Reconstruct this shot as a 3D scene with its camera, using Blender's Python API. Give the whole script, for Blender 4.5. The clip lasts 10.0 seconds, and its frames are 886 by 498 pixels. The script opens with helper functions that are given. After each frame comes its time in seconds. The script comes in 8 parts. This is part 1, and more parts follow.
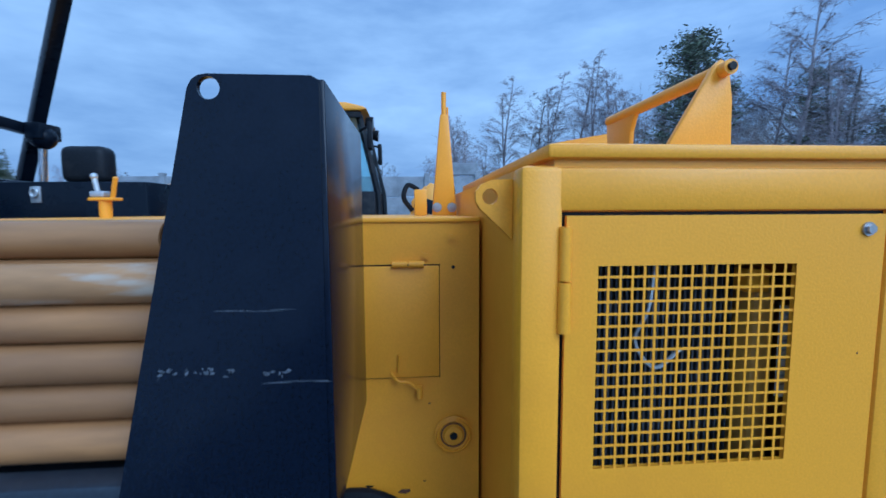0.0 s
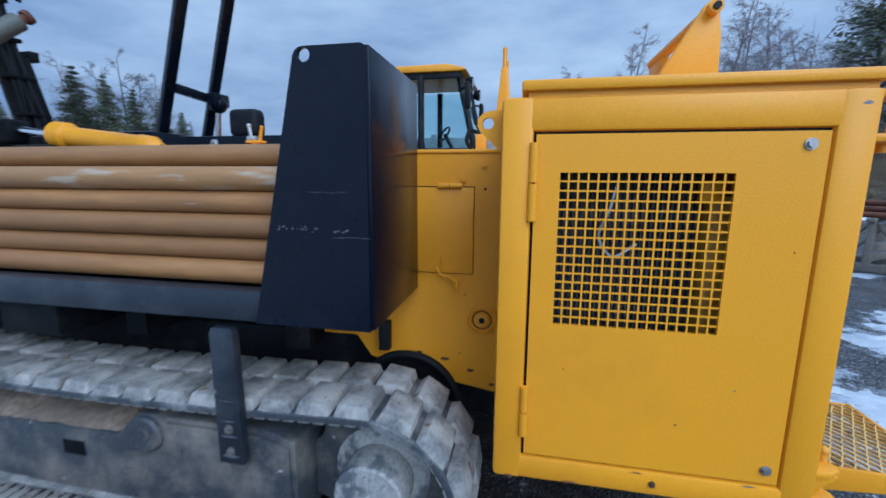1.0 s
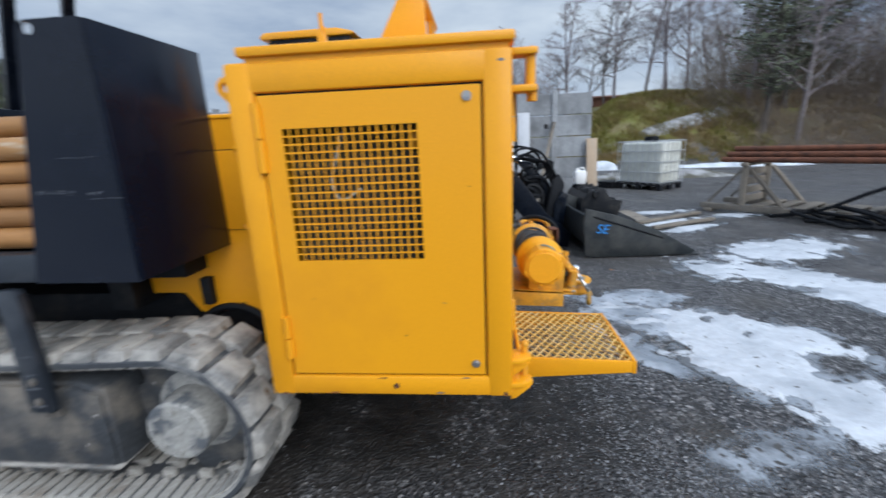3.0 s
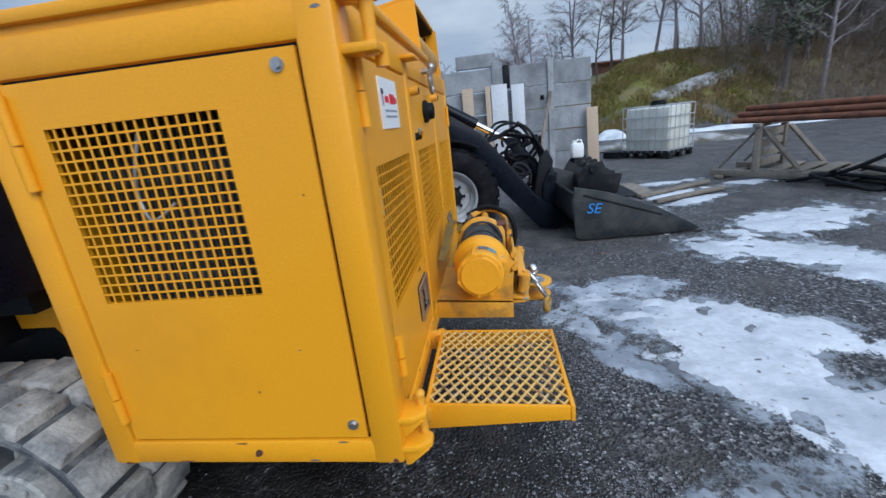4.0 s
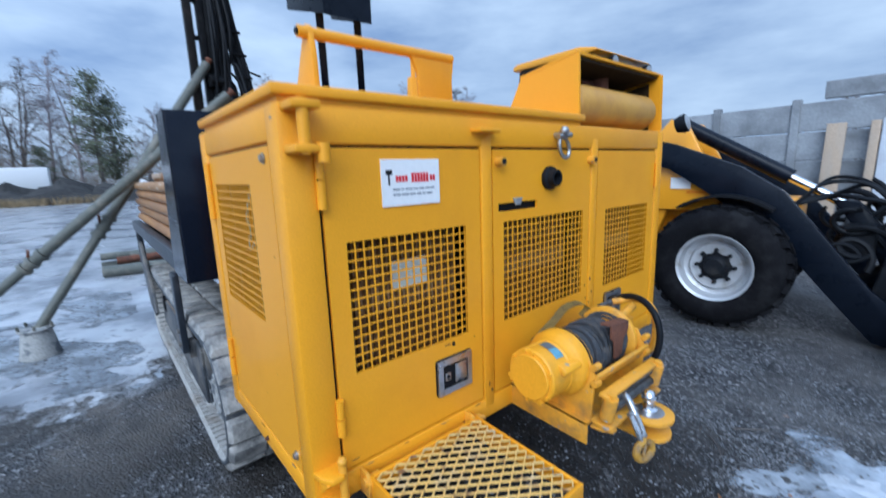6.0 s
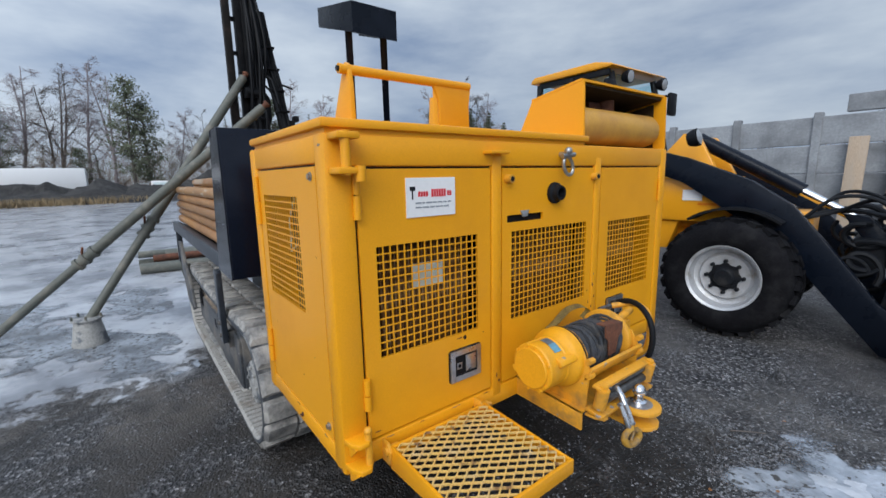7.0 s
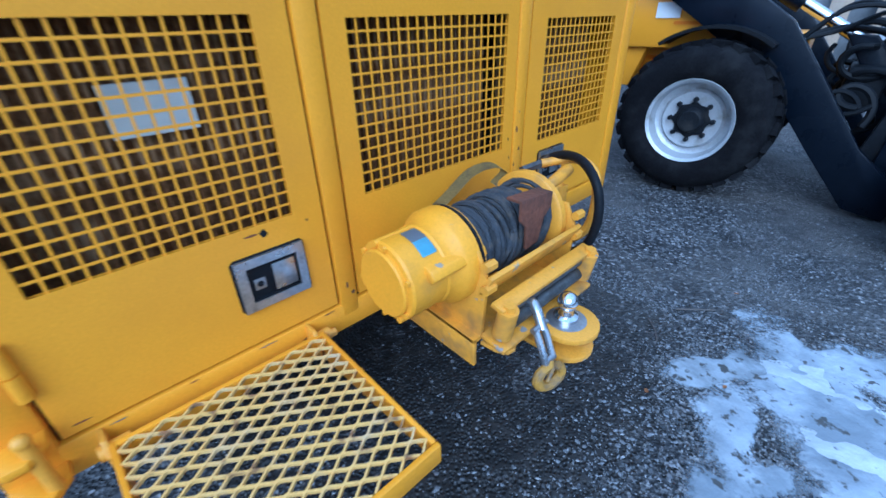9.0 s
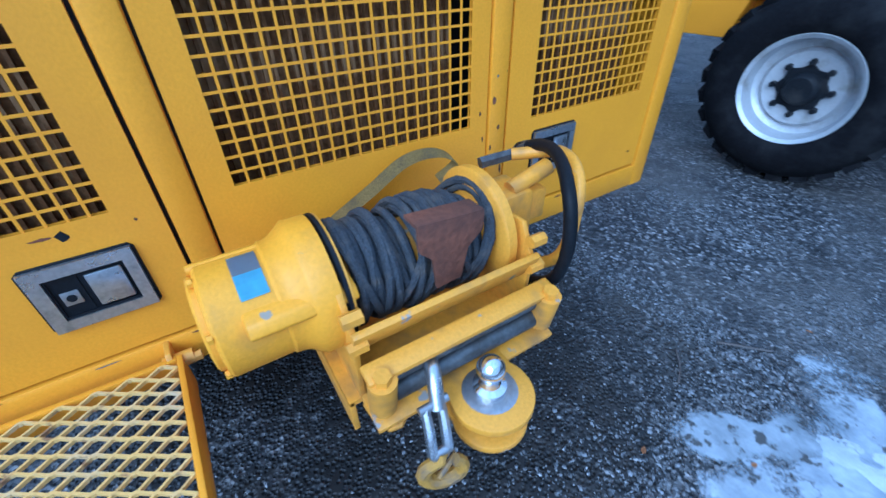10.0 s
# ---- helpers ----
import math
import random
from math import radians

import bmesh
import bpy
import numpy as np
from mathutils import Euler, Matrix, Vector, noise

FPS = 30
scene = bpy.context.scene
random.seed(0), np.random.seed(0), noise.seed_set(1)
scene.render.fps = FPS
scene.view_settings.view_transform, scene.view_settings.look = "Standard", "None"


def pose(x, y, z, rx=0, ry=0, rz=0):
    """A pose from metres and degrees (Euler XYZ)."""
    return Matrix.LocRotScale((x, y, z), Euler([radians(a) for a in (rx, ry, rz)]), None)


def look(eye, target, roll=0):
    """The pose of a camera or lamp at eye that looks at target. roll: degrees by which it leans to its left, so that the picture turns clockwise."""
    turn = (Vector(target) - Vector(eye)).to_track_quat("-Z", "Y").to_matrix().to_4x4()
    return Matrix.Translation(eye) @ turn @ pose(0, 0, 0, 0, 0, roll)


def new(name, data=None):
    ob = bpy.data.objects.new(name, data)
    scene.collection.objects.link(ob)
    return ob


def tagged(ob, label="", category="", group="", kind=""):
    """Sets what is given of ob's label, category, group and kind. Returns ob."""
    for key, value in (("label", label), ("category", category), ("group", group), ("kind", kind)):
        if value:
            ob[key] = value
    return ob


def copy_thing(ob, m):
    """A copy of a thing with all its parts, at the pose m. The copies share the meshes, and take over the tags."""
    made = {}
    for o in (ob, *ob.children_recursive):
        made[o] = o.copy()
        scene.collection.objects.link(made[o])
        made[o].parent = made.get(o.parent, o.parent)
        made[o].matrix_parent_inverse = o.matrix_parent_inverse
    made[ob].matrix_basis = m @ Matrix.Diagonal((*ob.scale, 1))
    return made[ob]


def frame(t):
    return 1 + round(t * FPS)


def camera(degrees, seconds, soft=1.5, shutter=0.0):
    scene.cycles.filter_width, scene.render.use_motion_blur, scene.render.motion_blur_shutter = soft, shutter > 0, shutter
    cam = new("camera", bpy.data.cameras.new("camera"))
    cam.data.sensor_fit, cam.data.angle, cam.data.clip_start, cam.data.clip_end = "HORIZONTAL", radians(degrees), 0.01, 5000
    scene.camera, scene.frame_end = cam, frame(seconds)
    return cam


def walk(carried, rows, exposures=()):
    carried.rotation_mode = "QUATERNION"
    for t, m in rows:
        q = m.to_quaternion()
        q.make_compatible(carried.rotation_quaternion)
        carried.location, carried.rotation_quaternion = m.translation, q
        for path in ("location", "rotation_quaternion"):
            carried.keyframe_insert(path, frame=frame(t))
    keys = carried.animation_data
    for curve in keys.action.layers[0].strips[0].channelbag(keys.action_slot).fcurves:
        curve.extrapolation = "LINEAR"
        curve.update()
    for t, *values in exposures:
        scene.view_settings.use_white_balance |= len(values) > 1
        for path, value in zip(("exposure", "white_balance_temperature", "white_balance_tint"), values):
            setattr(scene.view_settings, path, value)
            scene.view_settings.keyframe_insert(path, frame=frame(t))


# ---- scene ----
U = 0.9  # metres in one unit of the plan
cam = camera(93.7, 10.0, shutter=0.35)
PATH = [
    (0, (0.015, -0.011, 1.734), (0.165, 1.975, 1.555), -0.3),
    (0.5, (0.163, -0.168, 1.649), (0.058, 1.817, 1.423), 0.4),
    (1, (0.324, -0.428, 1.599), (-0.06, 1.505, 1.258), 0.3),
    (1.5, (0.542, -0.633, 1.581), (-0.086, 1.226, 1.198), 0.4),
    (2, (0.825, -0.788, 1.564), (0.022, 0.998, 1.158), 1.6),
    (2.5, (0.923, -0.788, 1.55), (0.269, 1.053, 1.121), -0.4),
    (3, (1.087, -0.557, 1.544), (0.904, 1.373, 1.052), -2.5),
    (3.2, (1.155, -0.426, 1.558), (1.097, 1.503, 1.035), -3.1),
    (4.3, (1.639, 0.008, 1.502), (1.303, 1.886, 0.904), -7.0),
    (4.5, (1.724, 0.089, 1.483), (1.362, 1.957, 0.867), -6.7),
    (5, (1.92, 0.356, 1.479), (1.329, 2.146, 0.809), -3.0),
    (5.5, (2.093, 0.454, 1.518), (0.919, 1.941, 0.876), -1.2),
    (6, (2.319, 0.46, 1.635), (0.811, 1.721, 1.268), -2.0),
    (6.2, (2.371, 0.407, 1.684), (0.816, 1.631, 1.394), -2.0),
    (7.3, (2.521, 0.322, 1.668), (0.945, 1.48, 1.249), -0.2),
    (7.5, (2.478, 0.412, 1.613), (0.916, 1.534, 1.062), 0.7),
    (8, (2.396, 0.691, 1.514), (0.891, 1.752, 0.733), 1.2),
    (8.5, (2.253, 0.919, 1.457), (0.844, 2.02, 0.561), -0.2),
    (9, (2.113, 1.15, 1.428), (0.846, 2.342, 0.442), -1.2),
    (9.5, (2.059, 1.442, 1.37), (0.806, 2.535, 0.258), -0.5),
    (10, (2.061, 1.681, 1.386), (0.69, 2.541, 0.213), -1.1),
]
# seconds, stops, kelvin, tint
EXPOSURES = [(0.0, 0.2, 4300, 2), (0.5, 0.22, 5000, 4), (1.0, 0.2, 5000, 5), (1.5, 0.18, 5000, 5), (2.0, 0.34, 5650, 6), (2.5, 0.36, 5800, 6), (3.0, 0.45, 6250, 8), (4.5, 0.18, 5750, 7), (5.0, 0.2, 5850, 7),
             (5.5, 0.28, 5500, 7), (6.1, 0.48, 5250, 6), (6.5, 0.46, 5600, 7), (7.2, 0.22, 6450, 9), (7.8, 0.38, 6300, 9), (8.4, 0.52, 5000, 6), (9.0, 0.56, 4350, 3), (10.0, 0.6, 4200, 3)]
walk(cam, [(t, look([U * c for c in eye], [U * c for c in target], roll)) for t, eye, target, roll in PATH], EXPOSURES)

# ---- light: an overcast winter afternoon ----
world = bpy.data.worlds.new("overcast_sky")
scene.world = world
world.use_nodes = True
wn, wl = world.node_tree.nodes, world.node_tree.links
wn.clear()
sky = wn.new("ShaderNodeTexSky")
sky.sky_type, sky.sun_disc = "NISHITA", False
sky.sun_elevation, sky.sun_rotation = radians(36), radians(143)
sky.air_density, sky.dust_density = 1.2, 2.0
coord = wn.new("ShaderNodeTexCoord")
stretch = wn.new("ShaderNodeMapping")
stretch.inputs["Scale"].default_value = (1.0, 1.0, 3.2)
cloud = wn.new("ShaderNodeTexNoise")
cloud.inputs["Scale"].default_value, cloud.inputs["Detail"].default_value = 2.3, 6.0
cloud.inputs["Roughness"].default_value = 0.55
ramp = wn.new("ShaderNodeValToRGB")
ramp.color_ramp.elements[0].position, ramp.color_ramp.elements[0].color = 0.32, (0.33, 0.43, 0.62, 1)
ramp.color_ramp.elements[1].position, ramp.color_ramp.elements[1].color = 0.68, (0.8, 0.89, 1.0, 1)
dim = wn.new("ShaderNodeVectorMath")
dim.operation = "SCALE"
dim.inputs["Scale"].default_value = 0.06
blend = wn.new("ShaderNodeMix")
blend.data_type = "RGBA"
blend.inputs[0].default_value = 0.88
back = wn.new("ShaderNodeBackground")
back.inputs["Strength"].default_value = 0.8
out = wn.new("ShaderNodeOutputWorld")
wl.new(coord.outputs["Generated"], stretch.inputs["Vector"])
wl.new(stretch.outputs["Vector"], cloud.inputs["Vector"])
wl.new(cloud.outputs["Fac"], ramp.inputs["Fac"])
wl.new(sky.outputs["Color"], dim.inputs[0])
wl.new(dim.outputs["Vector"], blend.inputs[6])
wl.new(ramp.outputs["Color"], blend.inputs[7])
# the cloud is thicker away from the hidden sun
lit_side = wn.new("ShaderNodeVectorMath")
lit_side.operation = "DOT_PRODUCT"
lit_side.inputs[1].default_value = (0.35, -0.9, 0.25)
fade = wn.new("ShaderNodeMapRange")
fade.inputs["From Min"].default_value, fade.inputs["From Max"].default_value = -1.0, 1.0
fade.inputs["To Min"].default_value, fade.inputs["To Max"].default_value = 0.78, 1.25
thick = wn.new("ShaderNodeVectorMath")
thick.operation = "SCALE"
wl.new(coord.outputs["Generated"], lit_side.inputs[0])
wl.new(lit_side.outputs["Value"], fade.inputs["Value"])
wl.new(blend.outputs[2], thick.inputs[0])
# an overcast dome is brightest overhead
height = wn.new("ShaderNodeSeparateXYZ")
zenith = wn.new("ShaderNodeMapRange")
zenith.interpolation_type = "SMOOTHSTEP"
zenith.inputs["From Min"].default_value, zenith.inputs["From Max"].default_value = 0.4, 1.0
zenith.inputs["To Min"].default_value, zenith.inputs["To Max"].default_value = 1.0, 1.7
both = wn.new("ShaderNodeMath")
both.operation = "MULTIPLY"
wl.new(coord.outputs["Generated"], height.inputs["Vector"])
wl.new(height.outputs["Z"], zenith.inputs["Value"])
wl.new(fade.outputs["Result"], both.inputs[0])
wl.new(zenith.outputs["Result"], both.inputs[1])
wl.new(both.outputs["Value"], thick.inputs["Scale"])
wl.new(thick.outputs["Vector"], back.inputs["Color"])
wl.new(back.outputs["Background"], out.inputs["Surface"])
sun = new("sun", bpy.data.lights.new("sun", "SUN"))
sun.data.energy, sun.data.angle, sun.data.color = 1.7, radians(46), (1.0, 0.98, 0.95)
sun.matrix_world = look((6.3, -8.4, 7.6), (0, 0, 0))


# ---- materials ----
def ramp_node(nodes, stops):
    r = nodes.new("ShaderNodeValToRGB")
    while len(r.color_ramp.elements) < len(stops):
        r.color_ramp.elements.new(0.5)
    for e, (p, c) in zip(r.color_ramp.elements, stops):
        e.position, e.color = p, (*c, 1) if len(c) == 3 else c
    return r


def paint(name, colour, rough=0.5, metal=0.0, dirt=None, dirt_at=(0.55, 0.75), dirt_scale=3.0, grain=60.0, vary=0.08,
          bump=0.05, chips=None, chips_at=(0.68, 0.7), coat=0.0, random_tint=0.0, stretch=(1, 1, 1), gloss=0.5, island=False):
    """A surface with fine grain, broad stains and, where given, chips down to another colour."""
    m = bpy.data.materials.new(name)
    m.use_nodes = True
    n, l = m.node_tree.nodes, m.node_tree.links
    b = n["Principled BSDF"]
    tc = n.new("ShaderNodeTexCoord")
    mp = n.new("ShaderNodeMapping")
    mp.inputs["Scale"].default_value = stretch
    if random_tint and not island:
        # every piece takes its own stretch of the grain
        own = n.new("ShaderNodeObjectInfo")
        far = n.new("ShaderNodeVectorMath")
        far.operation = "MULTIPLY_ADD"
        far.inputs[1].default_value = (37.0, 53.0, 71.0)
        l.new(own.outputs["Random"], far.inputs[0])
        l.new(tc.outputs["Object"], far.inputs[2])
        l.new(far.outputs["Vector"], mp.inputs["Vector"])
    else:
        l.new(tc.outputs["Object"], mp.inputs["Vector"])
    fine = n.new("ShaderNodeTexNoise")
    fine.inputs["Scale"].default_value, fine.inputs["Detail"].default_value = grain, 4
    l.new(mp.outputs["Vector"], fine.inputs["Vector"])
    broad = n.new("ShaderNodeTexNoise")
    broad.inputs["Scale"].default_value, broad.inputs["Detail"].default_value = dirt_scale, 7
    broad.inputs["Roughness"].default_value = 0.62
    l.new(mp.outputs["Vector"], broad.inputs["Vector"])
    c = Vector(colour)
    shade = ramp_node(n, [(0.3, tuple(c * (1 - vary))), (0.7, tuple(min(1, v) for v in c * (1 + vary)))])
    l.new(fine.outputs["Fac"], shade.inputs["Fac"])
    last = shade.outputs["Color"]

    def over(last, mask, col):
        mix = n.new("ShaderNodeMix")
        mix.data_type = "RGBA"
        l.new(mask, mix.inputs[0])
        l.new(last, mix.inputs[6])
        mix.inputs[7].default_value = (*col, 1)
        return mix.outputs[2]

    if random_tint:
        info = n.new("ShaderNodeNewGeometry" if island else "ShaderNodeObjectInfo")
        hsv = n.new("ShaderNodeHueSaturation")
        rr = n.new("ShaderNodeMapRange")
        rr.inputs["To Min"].default_value, rr.inputs["To Max"].default_value = 1 - random_tint, 1 + random_tint
        l.new(info.outputs["Random Per Island" if island else "Random"], rr.inputs["Value"])
        l.new(rr.outputs["Result"], hsv.inputs["Value"])
        l.new(last, hsv.inputs["Color"])
        last = hsv.outputs["Color"]
    if dirt:
        mask = ramp_node(n, [(dirt_at[0], (0, 0, 0)), (dirt_at[1], (1, 1, 1))])
        l.new(broad.outputs["Fac"], mask.inputs["Fac"])
        last = over(last, mask.outputs["Color"], dirt)
    if chips:
        spots = n.new("ShaderNodeTexNoise")
        spots.inputs["Scale"].default_value, spots.inputs["Detail"].default_value = 22, 5
        l.new(mp.outputs["Vector"], spots.inputs["Vector"])
        mask2 = ramp_node(n, [(chips_at[0], (0, 0, 0)), (chips_at[1], (1, 1, 1))])
        l.new(spots.outputs["Fac"], mask2.inputs["Fac"])
        last = over(last, mask2.outputs["Color"], chips)
    l.new(last, b.inputs["Base Color"])
    rr2 = n.new("ShaderNodeMapRange")
    rr2.inputs["To Min"].default_value, rr2.inputs["To Max"].default_value = max(0.02, rough - 0.1), min(1, rough + 0.12)
    l.new(broad.outputs["Fac"], rr2.inputs["Value"])
    l.new(rr2.outputs["Result"], b.inputs["Roughness"])
    b.inputs["Metallic"].default_value = metal
    b.inputs["Specular IOR Level"].default_value = gloss
    b.inputs["Coat Weight"].default_value = coat
    if bump:
        bp = n.new("ShaderNodeBump")
        bp.inputs["Strength"].default_value, bp.inputs["Distance"].default_value = bump, 0.01
        l.new(fine.outputs["Fac"], bp.inputs["Height"])
        l.new(bp.outputs["Normal"], b.inputs["Normal"])
    return m


YELLOW = paint("yellow_paint", (0.8, 0.345, 0.008), 0.4, dirt=(0.69, 0.285, 0.011), dirt_at=(0.46, 0.78), dirt_scale=1.8, grain=180, vary=0.05, bump=0.06, coat=0.04, gloss=0.34,
               chips=(0.3, 0.14, 0.03), chips_at=(0.765, 0.785))
WORN = paint("worn_yellow_paint", (0.72, 0.335, 0.022), 0.48, dirt=(0.24, 0.14, 0.055), dirt_at=(0.5, 0.74), dirt_scale=10, grain=160, vary=0.08, bump=0.12,
             chips=(0.3, 0.28, 0.26), chips_at=(0.67, 0.71))
MOTORPAINT = paint("motor_yellow_paint", (0.79, 0.36, 0.012), 0.42, dirt=(0.5, 0.25, 0.035), dirt_at=(0.58, 0.82), dirt_scale=9, grain=160, vary=0.06, bump=0.08, gloss=0.4,
                   chips=(0.32, 0.27, 0.2), chips_at=(0.71, 0.74))
LOADER = paint("loader_yellow_paint", (0.8, 0.34, 0.01), 0.35, dirt=(0.5, 0.24, 0.03), dirt_at=(0.6, 0.9), grain=200, vary=0.03, coat=0.2)
BLACK = paint("black_paint", (0.004, 0.0065, 0.0125), 0.27, dirt=(0.01, 0.0135, 0.023), dirt_at=(0.5, 0.8), dirt_scale=4, grain=150, vary=0.25, bump=0.03,
              chips=(0.05, 0.055, 0.065), chips_at=(0.77, 0.79), gloss=0.17)
GUARDPAINT = paint("glossy_black_paint", (0.0035, 0.006, 0.014), 0.17, dirt=(0.009, 0.012, 0.022), dirt_at=(0.5, 0.8), dirt_scale=4, grain=150, vary=0.25, bump=0.02,
                   chips=(0.05, 0.055, 0.065), chips_at=(0.74, 0.77), gloss=0.24)
DARK = paint("dark_steel", (0.012, 0.0135, 0.017), 0.5, 0.1, gloss=0.15, dirt=(0.04, 0.038, 0.036), dirt_at=(0.5, 0.75), dirt_scale=6, grain=90, vary=0.25, bump=0.15)
MUDDY = paint("muddy_steel", (0.05, 0.055, 0.063), 0.5, 0.1, dirt=(0.24, 0.21, 0.175), dirt_at=(0.46, 0.74), dirt_scale=5, grain=70, vary=0.25, bump=0.3,
              chips=(0.35, 0.34, 0.33), chips_at=(0.7, 0.73))
SHOE = paint("mud_caked_track_block", (0.16, 0.158, 0.155), 0.75, 0.0, dirt=(0.4, 0.38, 0.35), dirt_at=(0.4, 0.62), dirt_scale=9, grain=80, vary=0.3, bump=0.5, random_tint=0.2,
             chips=(0.17, 0.115, 0.07), chips_at=(0.64, 0.7))
RUSTBLACK = paint("worn_rail_paint", (0.01, 0.0085, 0.008), 0.55, gloss=0.15, dirt=(0.03, 0.022, 0.018), dirt_at=(0.5, 0.7), dirt_scale=6, grain=90, vary=0.3, bump=0.2)
BELT = paint("dusty_rubber_belt", (0.36, 0.345, 0.32), 0.75, 0.0, dirt=(0.17, 0.125, 0.085), dirt_at=(0.56, 0.74), dirt_scale=5, grain=60, vary=0.2, bump=0.15)
BELTEDGE = paint("black_rubber_belt_edge", (0.05, 0.055, 0.064), 0.6, 0.0, dirt=(0.26, 0.26, 0.255), dirt_at=(0.5, 0.72), dirt_scale=8, grain=80, vary=0.25, bump=0.3)
HUBMUD = paint("mud_spotted_hub", (0.33, 0.325, 0.31), 0.7, 0.0, dirt=(0.11, 0.12, 0.135), dirt_at=(0.5, 0.58), dirt_scale=8, grain=70, vary=0.2, bump=0.3)
BUCKET = paint("worn_bucket_steel", (0.022, 0.027, 0.031), 0.45, 0.15, gloss=0.3, dirt=(0.065, 0.066, 0.064), dirt_at=(0.45, 0.7), dirt_scale=3, grain=50, vary=0.25, bump=0.15)
SCRATCH = paint("bare_scratch", (0.16, 0.17, 0.19), 0.5, 0.3, grain=80, vary=0.3)
TRAY = paint("dull_latch_steel", (0.5, 0.51, 0.53), 0.28, 0.9, dirt=(0.2, 0.2, 0.21), dirt_at=(0.55, 0.8), dirt_scale=20, grain=140, vary=0.12)
BLADE = paint("green_grass", (0.06, 0.13, 0.03), 0.7, grain=60, vary=0.3)
HOOKPAINT = paint("grimy_yellow_hook", (0.42, 0.23, 0.03), 0.55, dirt=(0.17, 0.12, 0.07), dirt_at=(0.45, 0.65), dirt_scale=25, grain=120, vary=0.15, bump=0.15)
ROLLER = paint("dull_roller_steel", (0.14, 0.145, 0.15), 0.45, 0.6, dirt=(0.07, 0.065, 0.06), dirt_at=(0.45, 0.65), dirt_scale=14, grain=120, vary=0.2, bump=0.1)
LEAF = paint("fallen_leaf", (0.42, 0.2, 0.08), 0.7, grain=60, vary=0.3)
THINSNOW = paint("thin_refrozen_snow", (0.44, 0.48, 0.54), 0.35, dirt=(0.22, 0.25, 0.29), dirt_at=(0.42, 0.6), dirt_scale=2.6, grain=24, vary=0.12, bump=0.7,
                 chips=(0.07, 0.068, 0.066), chips_at=(0.6, 0.66))
STEEL = paint("bare_steel", (0.42, 0.42, 0.43), 0.35, 0.9, dirt=(0.25, 0.22, 0.19), dirt_at=(0.55, 0.8), dirt_scale=12, grain=140, vary=0.1)
CHROME = paint("chrome", (0.75, 0.75, 0.77), 0.12, 1.0, grain=80, vary=0.04, bump=0.0)
GALV = paint("galvanised_steel", (0.5, 0.51, 0.52), 0.45, 0.7, grain=60, vary=0.12)
RUBBER = paint("tyre_rubber", (0.006, 0.006, 0.0075), 0.75, gloss=0.1, dirt=(0.022, 0.022, 0.023), dirt_at=(0.5, 0.8), dirt_scale=6, grain=60, vary=0.3, bump=0.2)
HOSE = paint("black_rubber_hose", (0.009, 0.01, 0.0125), 0.5, gloss=0.14, grain=120, vary=0.2)
ROPE = paint("dark_synthetic_rope", (0.045, 0.05, 0.06), 0.8, dirt=(0.1, 0.09, 0.08), dirt_at=(0.5, 0.7), dirt_scale=30, grain=260, vary=0.4, bump=0.6)
PIPE = paint("ochre_casing_pipe", (0.33, 0.16, 0.05), 0.5, dirt=(0.21, 0.1, 0.04), dirt_at=(0.42, 0.75), dirt_scale=5, grain=45, vary=0.14, random_tint=0.2,
             chips=(0.42, 0.36, 0.28), chips_at=(0.72, 0.8), stretch=(0.16, 1, 1))
SCALEPIPE = paint("flaking_casing_pipe", (0.36, 0.185, 0.065), 0.55, dirt=(0.27, 0.145, 0.06), dirt_at=(0.42, 0.75), dirt_scale=5, grain=45, vary=0.16,
                  chips=(0.42, 0.32, 0.22), chips_at=(0.55, 0.64), stretch=(0.2, 1, 1))
RUST = paint("rusty_steel", (0.17, 0.062, 0.032), 0.85, dirt=(0.07, 0.032, 0.022), dirt_at=(0.4, 0.65), dirt_scale=7, grain=90, vary=0.3, bump=0.3, random_tint=0.15)
STRUT = paint("grey_green_strut_paint", (0.1, 0.105, 0.09), 0.55, dirt=(0.2, 0.185, 0.15), dirt_at=(0.5, 0.7), dirt_scale=6, grain=80, vary=0.15, bump=0.1)
CONCRETE = paint("concrete", (0.29, 0.305, 0.325), 0.9, dirt=(0.15, 0.157, 0.168), dirt_at=(0.42, 0.68), dirt_scale=1.6, grain=30, vary=0.12, bump=0.25, random_tint=0.12)
WOOD = paint("weathered_wood", (0.22, 0.19, 0.155), 0.85, dirt=(0.13, 0.115, 0.1), dirt_at=(0.45, 0.7), dirt_scale=4, grain=60, vary=0.25, bump=0.3, random_tint=0.15, stretch=(1, 1, 0.3))
PALEWOOD = paint("pale_wood", (0.42, 0.32, 0.23), 0.8, dirt=(0.4, 0.33, 0.26), dirt_at=(0.45, 0.7), grain=50, vary=0.15, bump=0.2, stretch=(3, 3, 0.3))
WHITEBOARD = paint("white_wrapped_board", (0.5, 0.52, 0.56), 0.5, dirt=(0.45, 0.45, 0.48), dirt_at=(0.5, 0.7), grain=20, vary=0.06)
PLASTIC = paint("milky_plastic", (0.66, 0.67, 0.62), 0.45, dirt=(0.52, 0.52, 0.46), dirt_at=(0.45, 0.7), dirt_scale=2.5, grain=30, vary=0.04)
WHITE = paint("white_paint", (0.78, 0.78, 0.78), 0.45, grain=60, vary=0.03)
RED = paint("red_print", (0.62, 0.02, 0.03), 0.5, grain=60, vary=0.03)
GREY = paint("grey_print", (0.25, 0.27, 0.3), 0.5, grain=60, vary=0.03)
